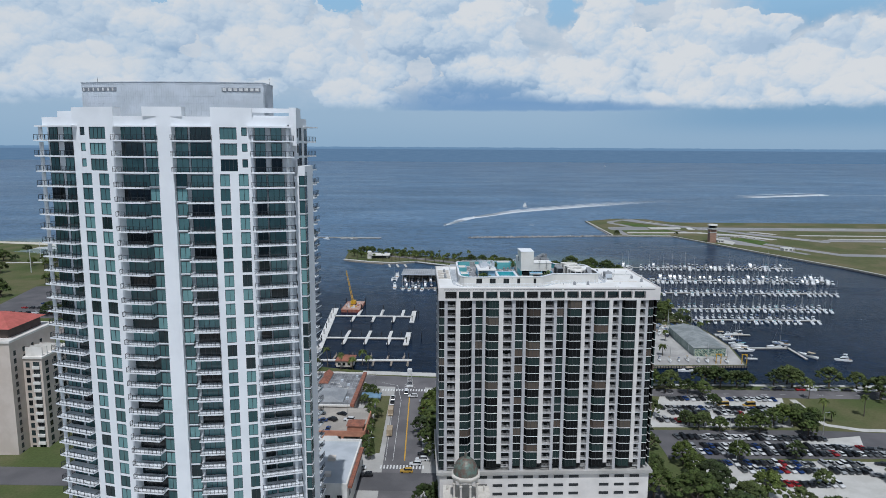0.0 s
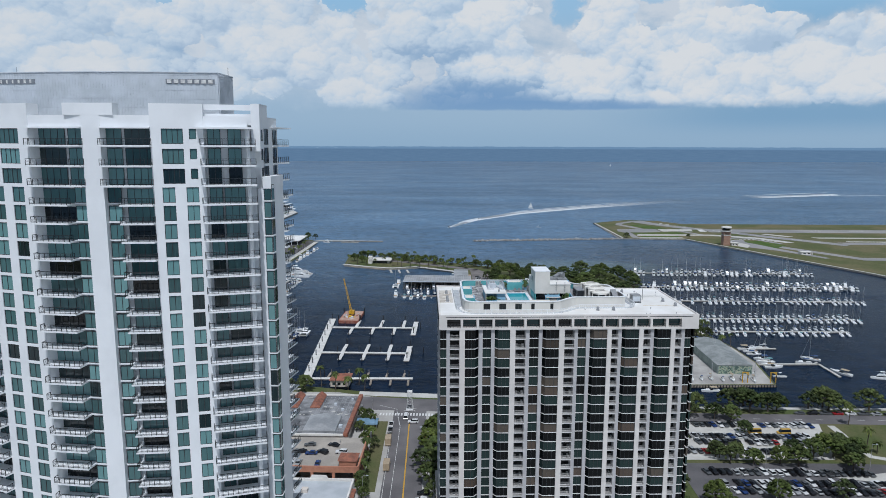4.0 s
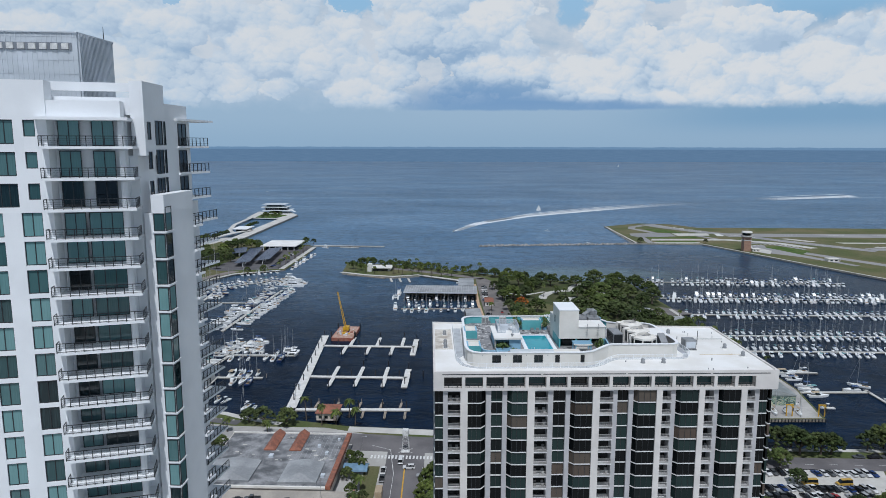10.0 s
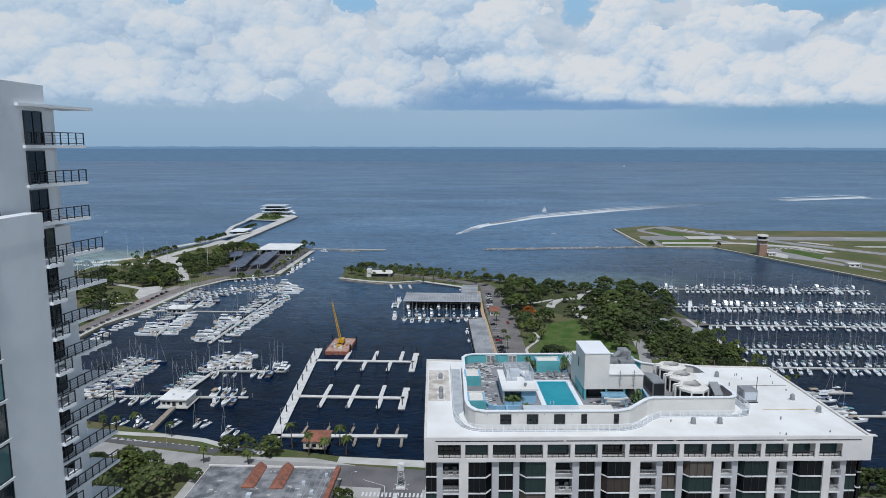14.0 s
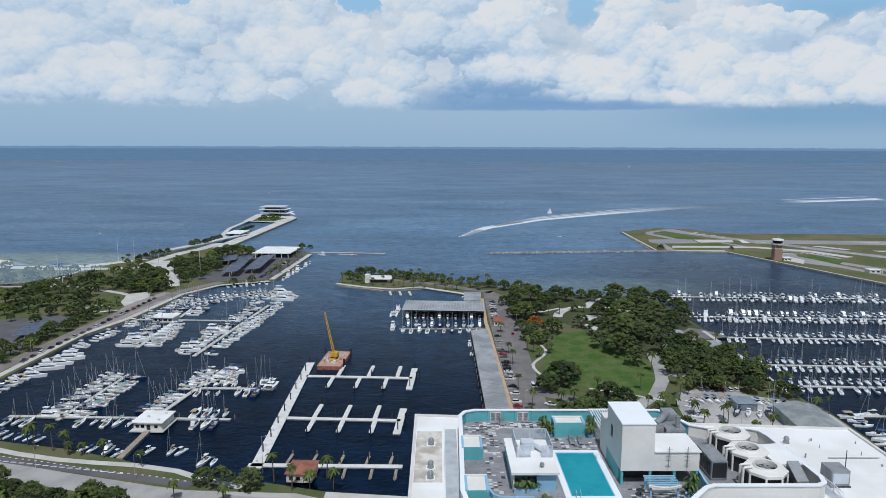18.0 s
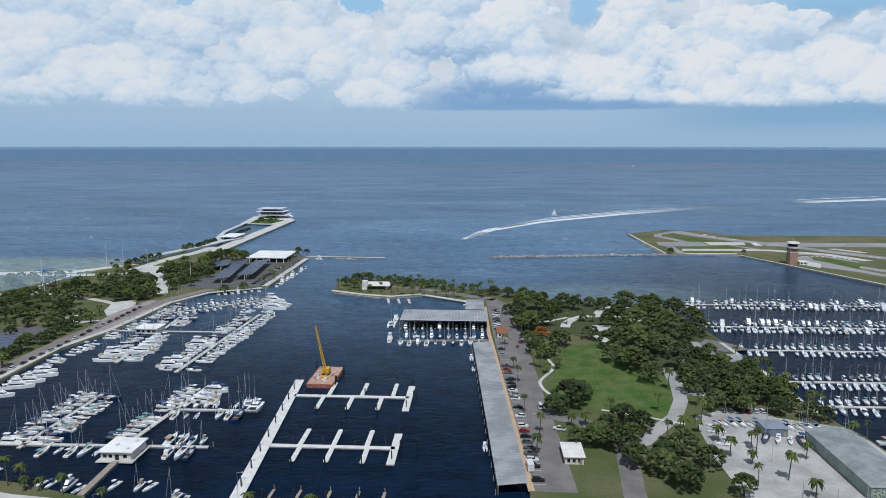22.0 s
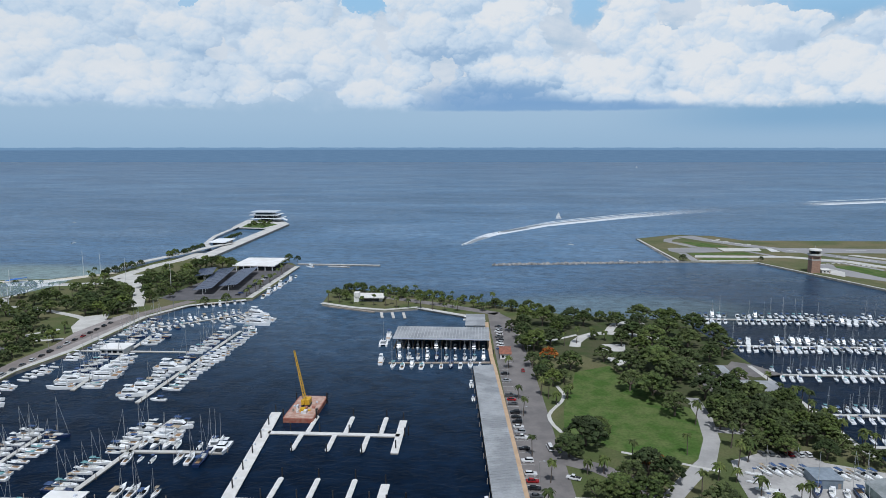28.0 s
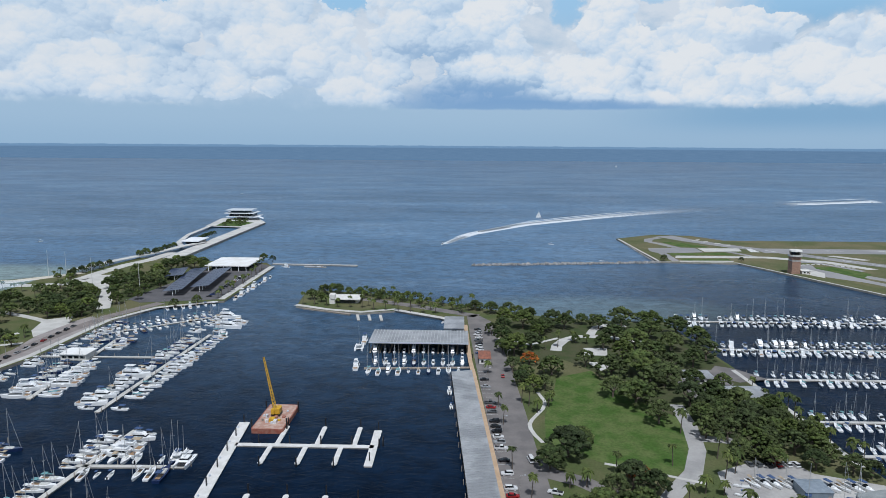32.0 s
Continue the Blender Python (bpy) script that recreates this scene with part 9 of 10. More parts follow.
for line, w in (([(40, 519), (41, 513), (42, 508), (41.5, 503), (40, 498), (36.5, 491), (34, 486), (32.4, 481), (32.4, 476), (33.5, 470), (36, 463)], 1.7), ([(57, 446), (70, 441), (81, 436), (90, 432)], 1.6), ([(26, 610), (46, 596)], 2.0)):
    kerb_strip("park_path", line, w, PALECONC, "pale winding park path", LAND + 0.09, "pavement")
kerb_strip("marina_walk", [(148, 556), (150.5, 521), (152.5, 487), (152, 459), (153, 447)], 2.6, PALECONC, "pale walk along the marina seawall", LAND + 0.09, "pavement")
paving("park_terrace", [(77, 551), (83, 559), (75, 569), (73, 564)], PALECONC, "pale paved park terrace", LAND + 0.07)
single("great_lawn", G().prism([(37, 462), (57, 446), (80, 437), (91, 446), (97, 466), (99, 490), (92, 500), (76, 528), (72, 552), (52, 540), (48, 520), (40, 490)], LAND - 0.2, LAND + 0.05), LAWN, "open green lawn of the park", "lawn", "structure")
paving("park_car_park", [(131, 548), (144, 537), (160, 543), (150, 558), (141, 563)], PARKA, "pale asphalt park car park", LAND + 0.07)
single("tree_floor", G().prism([(70, 500), (92, 500), (112, 470), (146, 460), (148, 560), (138, 650), (30, 655), (30, 560), (60, 570), (80, 540)], LAND - 0.2, LAND + 0.025), SOIL, "shaded dark green-brown ground under trees", "ground", "structure")
# painted marks
for k in range(18):
    x = -37 + 1.35 * k
    single("crosswalk_stripe", G().box(x, x + 0.7, 310.6, 313.4, LAND, LAND + 0.08), PAINTWHITE, "white crosswalk bar", "road marking", "structure")
for k in range(14):
    x = -29 + 1.2 * k
    single("crosswalk_stripe", G().box(x, x + 0.6, 231.5, 234.3, LAND, LAND + 0.085), PAINTWHITE, "white crosswalk bar", "road marking", "structure")
single("centre_line", G().strip([(-23.2, 304), (-20.4, 238)], 0.45, LAND, LAND + 0.085), PAINTYELLOW, "yellow street centre line", "road marking", "structure")
for off in (-7.2, 6.6):
    single("edge_line", G().strip([(-23.2 + off, 304), (-20.4 + off, 238)], 0.15, LAND, LAND + 0.085), PAINTWHITE, "white parking lane line", "road marking", "structure")
single("lane_line", G().strip([(-26.8, 300), (-24.8, 238)], 0.14, LAND, LAND + 0.085), PAINTWHITE, "white lane line", "road marking", "structure")
single("hatched_corner", G().strip([(-38, 322), (-30, 318), (-27, 300)], 0.2, LAND, LAND + 0.085), PAINTWHITE, "white corner line on asphalt", "road marking", "structure")
for k in range(34):
    y = 376 + 5.2 * k
    x = 19.6 - 10 * (y - 371) / 195 + 1.0
    single("bay_line", G().box(x, x + 5.0, y, y + 0.12, LAND, LAND + 0.075), PAINTWHITE, "white parking bay line", "road marking", "structure")
for k in range(22):
    x = -200 + 3.4 * k
    y = 358.5 - 0.14 * (x + 200)
    single("bay_line", G().box(x, x + 2.2, y - 0.25, y + 0.25, LAND, LAND + 0.12), PAINTWHITE, "pale wheel stop in the car park", "wheel stop", "structure")

# ---- buildings near the street ----
flat = thing("flat_roofed_building", (-62, 297, LAND), "low building with a stained grey flat roof and terracotta edge", "building")
STAINED = mat("stained_grey_roof", (0.27, 0.275, 0.285), 0.8, c2=(0.095, 0.10, 0.108), scale=0.22, fine=0.9, grain=0.55)
part("wall", G().box(-92, -46.5, 276, 318, LAND, 7.4), CREAM, flat)
part("roof", G().box(-91.6, -46.9, 276.4, 317.6, 7.4, 7.6), STAINED, flat)
part("parapet", G().box(-46.9, -45.2, 276, 318, 7.0, 8.4), TERRACOTTA, flat, "sloped terracotta parapet")
part("parapet", G().box(-92, -46.9, 275.6, 276.4, 7.4, 8.1), OFFWHITE, flat)
part("parapet", G().box(-92, -46.9, 317.6, 318.2, 7.4, 8.1), OFFWHITE, flat)
for x0 in (-75.6, -66.0):
    part("gable_roof", G().loft([[(x0, 303, 7.6), (x0 + 4.4, 303, 7.6), (x0 + 4.4, 318, 7.6), (x0, 318, 7.6)], [(x0, 303, 8.0), (x0 + 4.4, 303, 8.0), (x0 + 4.4, 318, 8.0), (x0, 318, 8.0)], [(x0 + 2.1, 304.5, 9.6), (x0 + 2.3, 304.5, 9.6), (x0 + 2.3, 318, 9.6), (x0 + 2.1, 318, 9.6)]]), TERRACOTTA, flat, "terracotta gable roof")
for x0, x1, y0, y1 in ((-63.5, -50.5, 278.5, 293.5), (-90.0, -73.5, 279.0, 294.0)):
    xm = (x0 + x1) / 2
    part("raised_roof", G().loft([[(x0, y0, 7.6), (x1, y0, 7.6), (x1, y1, 7.6), (x0, y1, 7.6)], [(x0, y0, 8.3), (x1, y0, 8.3), (x1, y1, 8.3), (x0, y1, 8.3)], [(xm - 0.3, y0 + 4, 9.8), (xm + 0.3, y0 + 4, 9.8), (xm + 0.3, y1 - 1, 9.8), (xm - 0.3, y1 - 1, 9.8)]]), METALROOF, flat, "pale grey raised metal roof")
frng = random.Random(9)
for k in range(22):
    x, y, w = frng.uniform(-90, -48), frng.uniform(295, 316), frng.uniform(0.4, 1.1)
    part("roof_patch", G().box(x, x + w * 1.6, y, y + w, 7.6, 7.62 + 0.01 * (k % 3)), PALECONC, flat, "pale patch on the stained roof")
for k in range(10):
    part("roof_seam", G().box(-64.5 + 1.8 * k, -64.4 + 1.8 * k, 296, 316, 7.6, 7.65), METALROOF, flat)
for x, y, w in ((-50, 283, 1.4), (-52, 300, 1.2), (-72, 297, 1.6), (-56, 306, 1.1), (-80, 285, 2.0), (-49.5, 312, 0.9)):
    part("roof_unit", G().box(x, x + w, y, y + w * 1.2, 7.6, 8.5, 0.06), SCREEN, flat)
for k in range(9):
    plain_window(flat, -90 + 4.8 * k, 275.9, 3.0, 2.4, 2.2, 2, DARKGLASS)
deckb = thing("parking_deck", (-60, 265, LAND), "two-level open parking deck with terracotta-coloured walls", "parking deck")
CLAY = mat("clay_render", (0.46, 0.22, 0.14), 0.8, c2=(0.38, 0.17, 0.11), scale=0.4, grain=0.12)
part("deck", G().box(-92, -37.5, 250.6, 275.5, 6.4, 6.9), mat("tan_deck_concrete", (0.40, 0.365, 0.32), 0.85, c2=(0.30, 0.275, 0.245), scale=0.12, fine=1.5, grain=0.16), deckb)
for z0, z1 in ((1.5, 2.9), (5.4, 7.6)):
    part("front_wall", G().box(-92, -37.2, 250, 250.6, z0, z1), CLAY, deckb)
    part("side_wall", G().box(-37.5, -36.9, 250.6, 275.5, z0, z1), CLAY, deckb)
for k in range(8):
    part("pillar", G().box(-92 + 7.6 * k, -91 + 7.6 * k, 250.05, 250.9, 2.9, 5.4), CLAY, deckb)
part("stair_house", G().box(-44, -38, 251, 257, 6.9, 9.4), CLAY, deckb)
part("stair_roof", G().loft([[(-44.5, 250.5, 9.4), (-37.5, 250.5, 9.4), (-37.5, 257.5, 9.4), (-44.5, 257.5, 9.4)], [(-41.2, 253.8, 10.6), (-40.8, 253.8, 10.6), (-40.8, 254.2, 10.6), (-41.2, 254.2, 10.6)]]), TERRACOTTA, deckb)
part("inner_wall", G().box(-66, -65.5, 251, 268, 6.9, 7.9), CLAY, deckb)
part("lamp_post", G().rod((-47, 270, 6.9), (-47, 270, 14), 0.09, 0.06, 6), ALU, deckb)
canopy = thing("entrance_canopy", (-40, 299, LAND), "blue barrel-vaulted fabric entrance canopy", "canopy")
rings = []
for k in range(9):
    a = math.pi * k / 8
    rings.append([(-45, 299 - 3.0 * math.cos(a), 3.4 + 1.3 * math.sin(a)), (-36, 299 - 3.0 * math.cos(a), 3.4 + 1.3 * math.sin(a)), (-36, 299 - 2.9 * math.cos(a), 3.3 + 1.3 * math.sin(a)), (-45, 299 - 2.9 * math.cos(a), 3.3 + 1.3 * math.sin(a))])
part("fabric", G().loft(rings), mat("blue_grey_fabric", (0.16, 0.27, 0.38), 0.7, c2=(0.12, 0.21, 0.30), scale=0.6, grain=0.1), canopy)
for x in (-44.6, -36.4):
    for y in (296.2, 301.8):
        part("post", G().rod((x, y, LAND), (x, y, 3.4), 0.07, None, 6), ALU, canopy)
whb = thing("white_office_building", (-43, 217, LAND), "white low-rise with a bright flat roof and arched gable", "building")
part("wall", G().box(-56, -35.5, 199, 232.5, LAND, 11.6), OFFWHITE, whb)
# the neighbouring tower's shadow is put into this roof's blue-grey colour
part("roof", G().box(-55.4, -36.1, 199.6, 231.8, 11.6, 11.75), mat("pale_blue_grey_roof", (0.46, 0.49, 0.52), 0.7, c2=(0.38, 0.41, 0.44), scale=0.15, grain=0.1), whb)
for x0, x1, y0, y1 in ((-56, -35.5, 199, 199.6), (-56, -35.5, 231.8, 232.5), (-56, -55.4, 199.6, 231.8), (-36.1, -35.5, 199.6, 231.8)):
    part("parapet", G().box(x0, x1, y0, y1, 11.6, 12.5), OFFWHITE, whb)
part("gable", G().prism([(-50, 231.9), (-44, 231.9), (-44, 232.5), (-50, 232.5)], 12.5, 13.6, 0.8), OFFWHITE, whb)
part("tile_eave", G().box(-35.5, -34.2, 200, 228, 10.6, 11.4), TERRACOTTA, whb)
for x, y, w in ((-45, 216, 2.6), (-44, 205, 2.0), (-51, 224, 2.0), (-49, 210, 1.4)):
    part("roof_unit", G().box(x, x + w, y, y + w, 11.75, 12.9, 0.08), CREAM, whb)
for k in range(5):
    plain_window(whb, -54 + 3.8 * k, 198.9, 6.5, 1.6, 2.2, 2, DARKGLASS)
    plain_window(whb, -35.4, 203 + 5.4 * k, 6.5, 1.6, 2.2, 2, DARKGLASS, math.pi / 2)
# tan apartment block with red roofs
tan = thing("tan_apartment_block", (-175, 252, LAND), "tan stucco apartment block with red tiled roofs", "apartment block")
TAN = mat("tan_stucco", (0.58, 0.51, 0.45), 0.75, c2=(0.52, 0.45, 0.39), scale=0.2, grain=0.06)
PINKROOF = mat("red_roof_tile", (0.46, 0.12, 0.10), 0.75, c2=(0.38, 0.10, 0.08), scale=0.5, fine=3.0, grain=0.2)
part("wall", G().box(-215, -167.3, 238, 266, LAND, 45.5), TAN, tan)
part("cornice", G().box(-215.5, -166.8, 237.5, 266.5, 45.5, 46.3), OFFWHITE, tan)
part("wall", G().box(-167.3, -160.0, 245, 263, LAND, 37.4), TAN, tan)
part("cornice", G().box(-167.3, -159.5, 244.5, 263.5, 37.4, 38.1), OFFWHITE, tan)
part("penthouse", G().box(-213, -170, 242, 262, 46.3, 50.0), mat("dark_brown_wall", (0.09, 0.065, 0.055), 0.7), tan)
part("roof", G().loft([[(-214, 240.5, 50), (-168.5, 240.5, 50), (-168.5, 263.5, 50), (-214, 263.5, 50)], [(-205, 251, 54), (-178, 251, 54), (-178, 253, 54), (-205, 253, 54)]]), PINKROOF, tan, "red tiled hip roof")
for k in range(4):
    part("pergola_arch", G().box(-166.8, -160.2, 246 + 3 * k, 246.4 + 3 * k, 38.1, 41.5 - 0.3 * k), OFFWHITE, tan)
for n in range(14):
    z = 43.0 - 3.05 * (n + 1)
    for k in range(3):
        plain_window(tan, -178 - 7 * k, 237.9, z, 1.5, 2.0, 2, DARKGLASS)
    for k in range(4):
        plain_window(tan, -167.2, 240.0 + 5.4 * k, z, 1.3, 1.9, 2, DARKGLASS, math.pi / 2)
    if z < 34:
        plain_window(tan, -166.3, 244.9, z, 1.5, 2.0, 2, DARKGLASS)
        plain_window(tan, -163.4, 244.9, z - 0.3, 2.4, 2.5, 2, DARKGLASS)
        part("balcony", G().box(-163.6, -160.8, 244.2, 245, z - 0.5, z + 0.5), OFFWHITE, tan)
        for k in range(3):
            plain_window(tan, -159.9, 247.0 + 5.4 * k, z, 1.8, 2.0, 2, DARKGLASS, math.pi / 2)

# ---- vehicles ----
RUBBER = mat("tyre_rubber", (0.018, 0.018, 0.02), 0.8, grain=0.1)
CARGLASS = mat("car_glass", (0.012, 0.015, 0.018), 0.08, grain=0.05)
PAINT = {n: mat(n + "_car_paint", c, 0.25, 0.1, grain=0.03, scale=1.0) for n, c in (("white", (0.72, 0.72, 0.72)), ("black", (0.015, 0.015, 0.018)), ("silver", (0.36, 0.37, 0.38)), ("grey", (0.10, 0.105, 0.11)),
                                                                                 ("red", (0.32, 0.018, 0.02)), ("blue", (0.02, 0.05, 0.17)), ("yellow", (0.52, 0.32, 0.06)), ("tan", (0.46, 0.36, 0.24)))}
WHEEL = G().rod((-0.11, 0, 0), (0.11, 0, 0), 0.33, None, 12).mesh("tyre", RUBBER)
RIM_ = G().rod((-0.12, 0, 0), (0.12, 0, 0), 0.18, None, 8).mesh("rim", ALU)


def car(kind, paint, label, far=False):
    L, W, H = {"sedan": (4.7, 1.8, 1.42), "suv": (4.8, 1.9, 1.72), "pickup": (5.6, 2.0, 1.85), "van": (5.6, 2.05, 2.4), "truck": (7.2, 2.4, 3.1)}[kind]
    t = thing({"sedan": "car", "suv": "car", "pickup": "pickup_truck", "van": "van", "truck": "box_truck"}[kind], (0, 0, 0), label, {"pickup": "pickup", "van": "van", "truck": "truck"}.get(kind, "car"))
    g = G()
    sec = [(-L / 2, 0.55, 0.70), (-L / 2 + 0.15, 0.35, 0.85), (-L * 0.2, 0.30, 0.92), (L * 0.22, 0.30, 0.90), (L / 2 - 0.2, 0.35, 0.74), (L / 2, 0.5, 0.62)]
    k = 1.15 if kind in ("suv", "pickup", "van", "truck") else 1.0
    rings = [[(-W / 2, y, z0), (W / 2, y, z0), (W / 2, y, z1 * k * 0.8), (W / 2 * 0.92, y, z1 * k), (-W / 2 * 0.92, y, z1 * k), (-W / 2, y, z1 * k * 0.8)] for y, z0, z1 in sec]
    g.loft(rings)
    top = 0.92 * k
    y0, y1, r0, r1 = {"sedan": (-1.75, 1.05, 0.6, 0.8), "suv": (-2.2, 1.05, 0.25, 0.7), "pickup": (-0.6, 1.3, 0.2, 0.6), "van": (-2.7, 2.0, 0.1, 0.7), "truck": (1.7, 3.3, 0.05, 0.4)}[kind]
    trap(g, 0, y0 + r0 - 0.05, y1 - r1 + 0.05, W * 0.78, W * 0.74, min(H, 2.2) - 0.06, min(H, 2.2))
    if far:
        for sx in (-1, 1):
            for wy in (-L * 0.30, L * 0.31):
                g.box(sx * (W / 2 - 0.1) - 0.1, sx * (W / 2 - 0.1) + 0.1, wy - 0.3, wy + 0.3, 0.0, 0.5)
    part("body", g, PAINT[paint], t)
    part("glasshouse", trap(G(), 0, y0, y1, W * 0.9, W * 0.76, top - 0.05, min(H, 2.2) - 0.06, r0, r1), CARGLASS, t)
    if kind == "pickup":
        part("bed", G().box(-W * 0.4, W * 0.4, -2.6, -0.7, top, top + 0.03), RUBBER, t)
    if kind == "truck":
        part("cargo_box", G().box(-W / 2, W / 2, -L / 2, 1.6, 0.95, H, 0.06), PAINT[paint], t)
    if not far:
        for sx in (-1, 1):
            for wy in (-L * 0.30, L * 0.31):
                part_at("tyre", WHEEL, t, (sx * (W / 2 - 0.10), wy, 0.33))
    return t


CARS = {}
crng = random.Random(17)
CARMADE = set()
MIXC = (("sedan", "white"), ("suv", "white"), ("sedan", "black"), ("suv", "black"), ("sedan", "silver"), ("suv", "grey"), ("sedan", "grey"), ("pickup", "white"), ("suv", "silver"), ("sedan", "black"), ("sedan", "blue"), ("suv", "black"), ("pickup", "grey"), ("suv", "white"), ("sedan", "grey"), ("sedan", "red"), ("suv", "black"), ("sedan", "white"), ("sedan", "black"))


def park(x, y, turn, kind=None, paint=None, group="parked cars", z=LAND + 0.07, far=False):
    if kind is None:
        kind, paint = crng.choice(MIXC)
    if (kind, paint, far) not in CARS:
        CARS[kind, paint, far] = car(kind, paint, f"{paint} {'saloon car' if kind == 'sedan' else 'sport utility car' if kind == 'suv' else kind} standing on the paved ground", far)
    proto = CARS[kind, paint, far]
    m = pose(x, y, z, 0, 0, turn + crng.uniform(-2, 2)) @ Matrix.Scale(0.98, 4)
    if proto.name not in CARMADE:
        CARMADE.add(proto.name)
        proto.matrix_basis = m
        return tagged(proto, group=group)
    return tagged(copy_thing(proto, m), group=group)


for k in range(31):
    y = 378.5 + 5.2 * k
    if crng.random() < 0.72:
        park(23.2 - 10 * (y - 371) / 195, y, 90 if crng.random() < 0.5 else -90, group="cars on the quay", far=True)
for k in range(9):
    park(13.5 + 0.4 * (k % 2), 578 + 6.2 * k, 80, group="cars on the quay")
park(20.5, 388, 4, "truck", "white", "cars on the quay")
park(29.5, 447, 8, "van", "white", "cars on the quay")
park(24.5, 540, 3, group="cars on the quay")
park(35.5, 423, 70, "pickup", "white", "cars on the quay")
for y, x0, x1 in ((304.5, 99, 148), (293, 92, 142), (287.5, 92, 140), (279, 87, 134), (262, 89, 150), (254, 92, 160), (248.5, 94, 166), (239.5, 93, 150), (234, 104, 150), (224, 108, 136)):
    x = x0
    while x < x1:
        if crng.random() < 0.93:
            park(x, y, 12 if crng.random() < 0.5 else 192, group="cars in the car parks", far=True)
        x += 2.55
park(133, 297, 95, "van", "yellow", "cars in the car parks")
park(121, 297, 95, "van", "yellow", "cars in the car parks")
park(90, 249, 20, "van", "white", "cars in the car parks")
for x, y in ((160, 252), (165, 252), (170, 251), (158, 240), (166, 238), (172, 247), (146, 240), (151, 231)):
    park(x, y, 70, group="cars in the car parks")
for k in range(12):
    park(150 + 5.6 * k, 318.5, 90, group="cars on the shore road", far=True)
for x, y, kind, paint in ((-30, 283, "truck", "tan"), (-28.3, 262, "truck", "tan"), (-30.4, 294, "pickup", "grey"), (-30.6, 300, "pickup", "white"), (-25, 308, "van", "white"), (-21.5, 303, "suv", "white"), (-16, 290, "sedan", "red"),
                          (-16, 297, "suv", "silver"), (-15.6, 283, "suv", "grey"), (-13.5, 243, "suv", "black"), (-14, 238.5, "suv", "white"), (-16, 234.6, "suv", "white")):
    park(x, y, 2 if kind != "suv" else 92, kind, paint, "vehicles in the street")
park(-33, 225.5, 92, "suv", "black", "vehicles in the street")
park(-19, 229, 92, "suv", "yellow", "vehicles in the street")
park(-36, 231, 92, "sedan", "white", "vehicles in the street")
for x, y, turn in ((-58, 268, 100), (-52, 262, 60), (-49, 268, 70), (-60, 262, 110), (-56, 261, 95), (-62, 262, 80), (-45, 262, 85), (-69, 269, 95), (-74, 268, 95), (-59, 253.5, 0), (-52, 253, 0), (-67, 254, 0), (-70, 262, 80)):
    park(x, y, turn, z=6.92, group="cars on the parking deck")
for k in range(20):
    park(-246.5 - 0.2 * (k % 3), 470 + 8.0 * k, 2, group="cars on the north quay", far=True)
for k in range(26):
    park(-268 - 5.5 * (k % 9), 452 + 14 * (k // 9), 80, group="cars in the north car park", far=True)
for k in range(12):
    park(-192, 712 + 7 * k, 90, group="cars by the solar canopies", far=True)
for x in (111, 114, 118, 121.5, 125, 128):
    park(x, 447, 10, group="cars in the park", far=True)
for k in range(7):
    park(118 + 3.0 * (k % 4), 520 + 18 * (k // 4), 20, group="cars in the park", far=True)

# ---- street furniture ----
for x, y, h in ((-40, 310, 9), (-8, 330, 9), (-34, 240, 8), (-10, 236, 8), (112, 266, 10), (150, 266, 10), (104, 240, 10), (128, 415, 9), (112, 398, 9), (23, 420, 8), (20, 470, 8), (16, 530, 8), (28, 560, 8), (-160, 350, 9), (-120, 345, 9), (-76, 352, 14), (-249, 480, 9), (-249, 560, 9), (-232, 660, 9)):
    lp = thing("street_lamp", (x, y, LAND), "slim grey street lamp on a tapered pole", "street lamp", "street lamps")
    part("pole", G().rod((x, y, LAND), (x, y, LAND + h), 0.10, 0.06, 6), ALU, lp)
    part("arm", G().rod((x, y, LAND + h), (x + 1.6, y, LAND + h + 0.2), 0.05, None, 5), ALU, lp)
    part("lamp_head", G().box(x + 1.3, x + 2.0, y - 0.14, y + 0.14, LAND + h + 0.1, LAND + h + 0.26), SCREEN, lp)
tw = thing("lookout_tower", (-24, 317.5, LAND), "white portable lattice tower with a small cabin at the street end", "tower")
for sx in (-1, 1):
    for sy in (-1, 1):
        part("leg", G().rod((-24 + sx * 1.5, 317.5 + sy * 1.3, LAND), (-24 + sx * 0.8, 317.5 + sy * 0.8, 8.0), 0.09, 0.07, 6), PAINTWHITE, tw)
        part("outrigger", G().rod((-24 + sx * 0.4, 317.5, LAND + 0.4), (-24 + sx * 2.6, 317.5 + sy * 1.8, LAND + 0.1), 0.10, None, 6), PAINTWHITE, tw)
g = G()
for z in (2.5, 4.0, 5.5, 7.0):
    g.rod((-25.2, 316.4, z), (-22.8, 316.4, z + 1.2), 0.05, None, 4).rod((-22.8, 316.4, z), (-25.2, 316.4, z + 1.2), 0.05, None, 4)
part("brace", g, PAINTWHITE, tw)
part("cabin", G().box(-25.1, -22.9, 316.4, 318.6, 8.0, 10.4, 0.1), PAINTWHITE, tw)
part("trailer", G().box(-25.6, -22.4, 315.0, 317.0, LAND + 0.3, LAND + 0.8, 0.1), PAINTWHITE, tw)
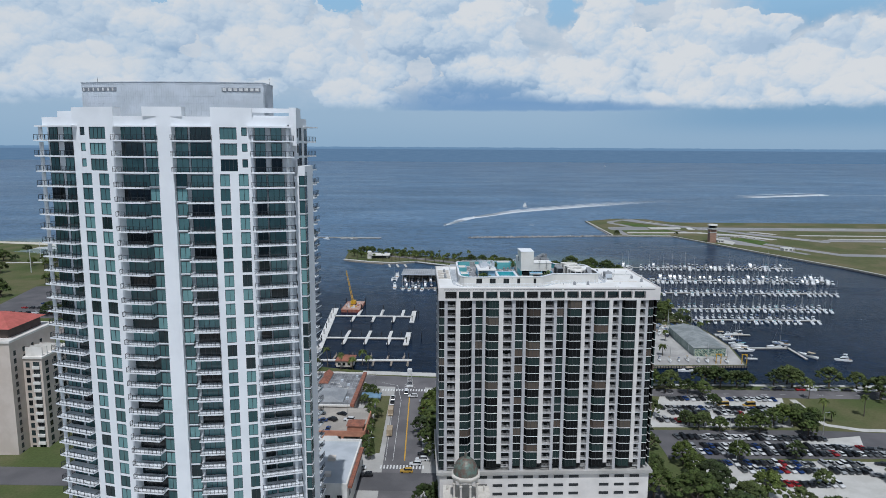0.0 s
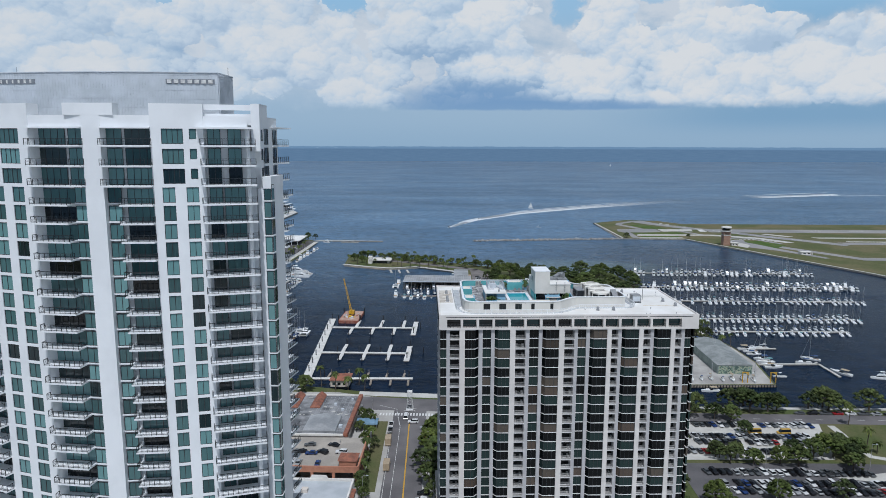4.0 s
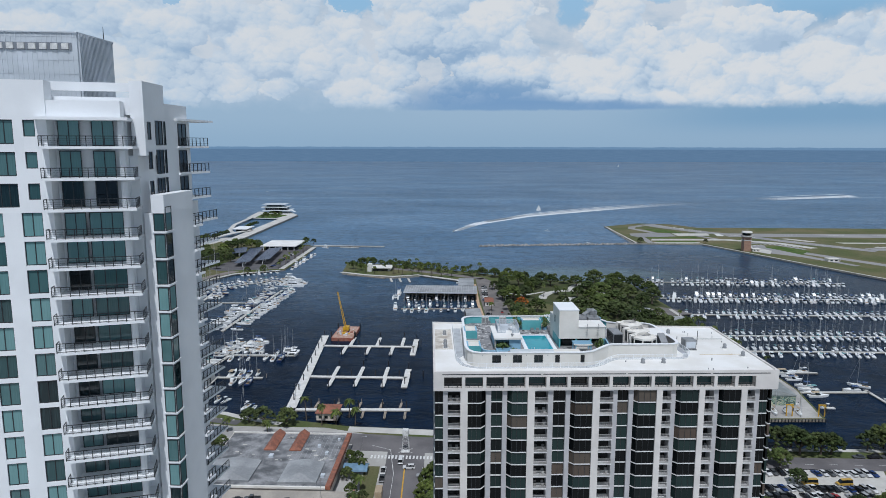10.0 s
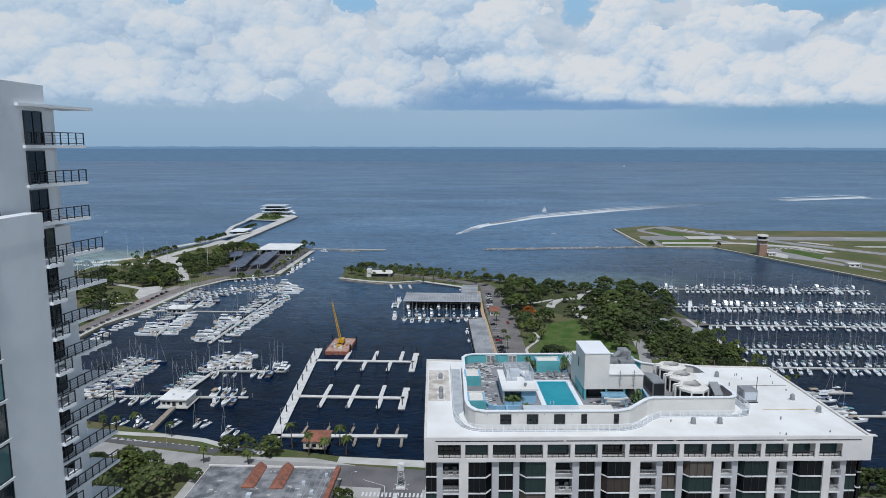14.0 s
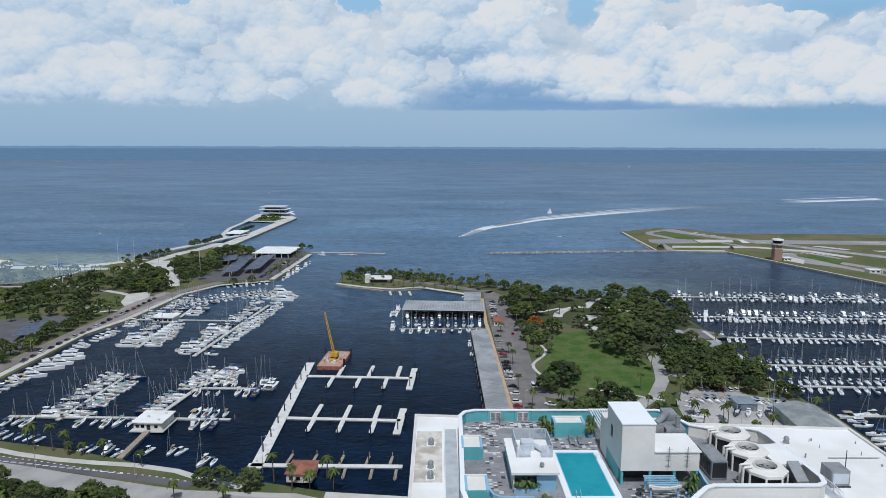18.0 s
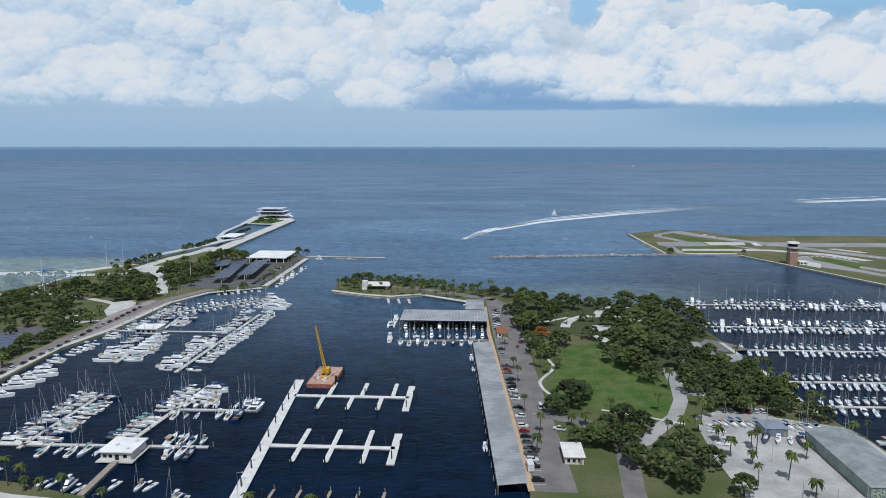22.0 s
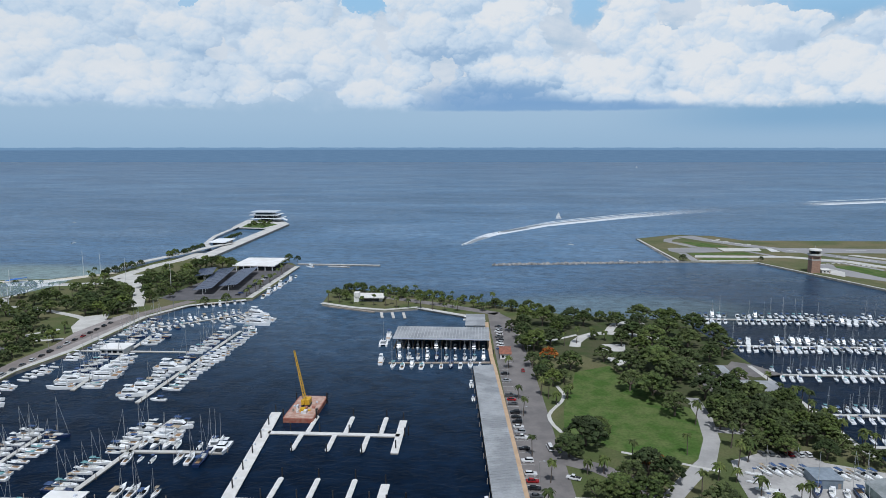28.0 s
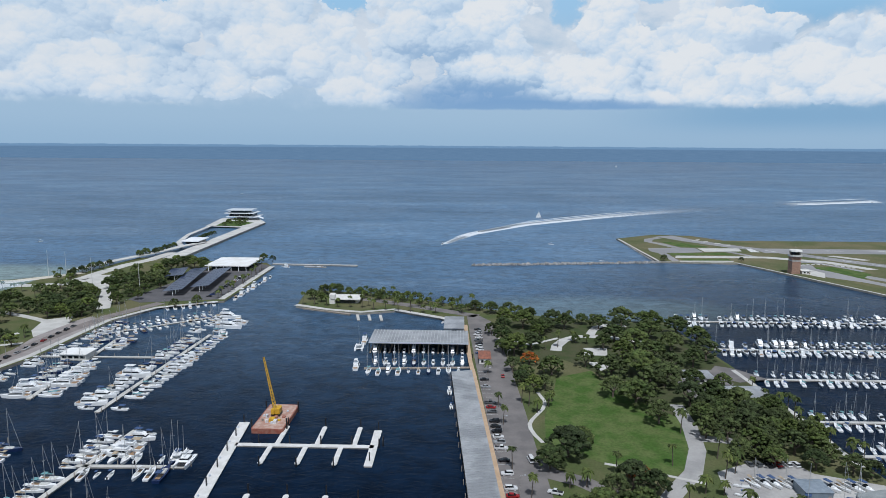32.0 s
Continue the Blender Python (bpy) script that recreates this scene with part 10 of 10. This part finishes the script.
# net sculpture and mast by the north park
net = thing("net_sculpture", (-350, 650, LAND), "pale blue aerial net strung between slender white masts", "sculpture")
MESHNET = bpy.data.materials.new("fine_net")
MESHNET.use_nodes = True
MESHNET.node_tree.nodes["Principled BSDF"].inputs["Base Color"].default_value = (0.42, 0.56, 0.66, 1)
MESHNET.node_tree.nodes["Principled BSDF"].inputs["Alpha"].default_value = 0.28
masts = ((-392, 600), (-330, 640), (-372, 700), (-420, 660))
for x, y in masts:
    part("mast", G().rod((x, y, LAND), (x, y, 22), 0.35, 0.2, 8), PAINTWHITE, net)
g = G()
for i in range(14):
    for j in range(10):
        def at_(u, v):
            x = -415 + 95 * u + 10 * v
            y = 610 + 75 * v
            sag = 16 * u * (1 - u) + 12 * v * (1 - v)
            return (x, y, 19.5 - sag + 1.5 * math.sin(7 * u + 3 * v))
        u0, u1, v0, v1 = i / 14, (i + 1) / 14, j / 10, (j + 1) / 10
        g.face([at_(u0, v0), at_(u1, v0), at_(u1, v1), at_(u0, v1)])
part("net", g, MESHNET, net, "pale blue translucent netting")
for x, y in ((-338, 770), (-300, 742), (-360, 780), (-255, 730)):
    ms = thing("flagpole", (x, y, LAND), "tall slender white mast in the park", "mast", "masts of the park")
    part("pole", G().rod((x, y, LAND), (x, y, 26), 0.22, 0.12, 6), PAINTWHITE, ms)
sail = thing("shade_sail", (-405, 752, LAND), "bright blue shade structure by the beach", "shade")
part("roof", G().loft([[(-412, 748, 3.0), (-398, 746, 5.5), (-397, 756, 5.0), (-411, 758, 3.4)], [(-412, 748, 3.3), (-398, 746, 5.8), (-397, 756, 5.3), (-411, 758, 3.7)]]), mat("bright_blue_fabric", (0.03, 0.16, 0.55), 0.7), sail)
for x, y in ((-411.5, 748.5), (-398.5, 746.5), (-397.5, 755.5), (-410.5, 757.5)):
    part("post", G().rod((x, y, LAND), (x, y, 4.2), 0.12, None, 6), PAINTWHITE, sail)

# loop road and small car park at the far end of the park
kerb_strip("park_loop", [(58, 586), (60, 596), (66, 608), (75, 616), (84, 617), (98, 614), (112, 606)], 6.5, PALECONC, "pale loop road of the park", LAND + 0.10, "road")
kerb_strip("park_loop", [(84, 620), (88, 631), (92, 639), (99, 644), (112, 643)], 5.5, PALECONC, "pale loop road of the park", LAND + 0.10, "road")
kerb_strip("park_path", [(45, 598), (54, 605), (63, 612)], 2.5, PALECONC, "pale winding park path", LAND + 0.11, "pavement")
paving("park_lot", [(73, 578), (75, 592), (89, 593), (86, 578)], PALECONC, "pale small car park under trees", LAND + 0.12)
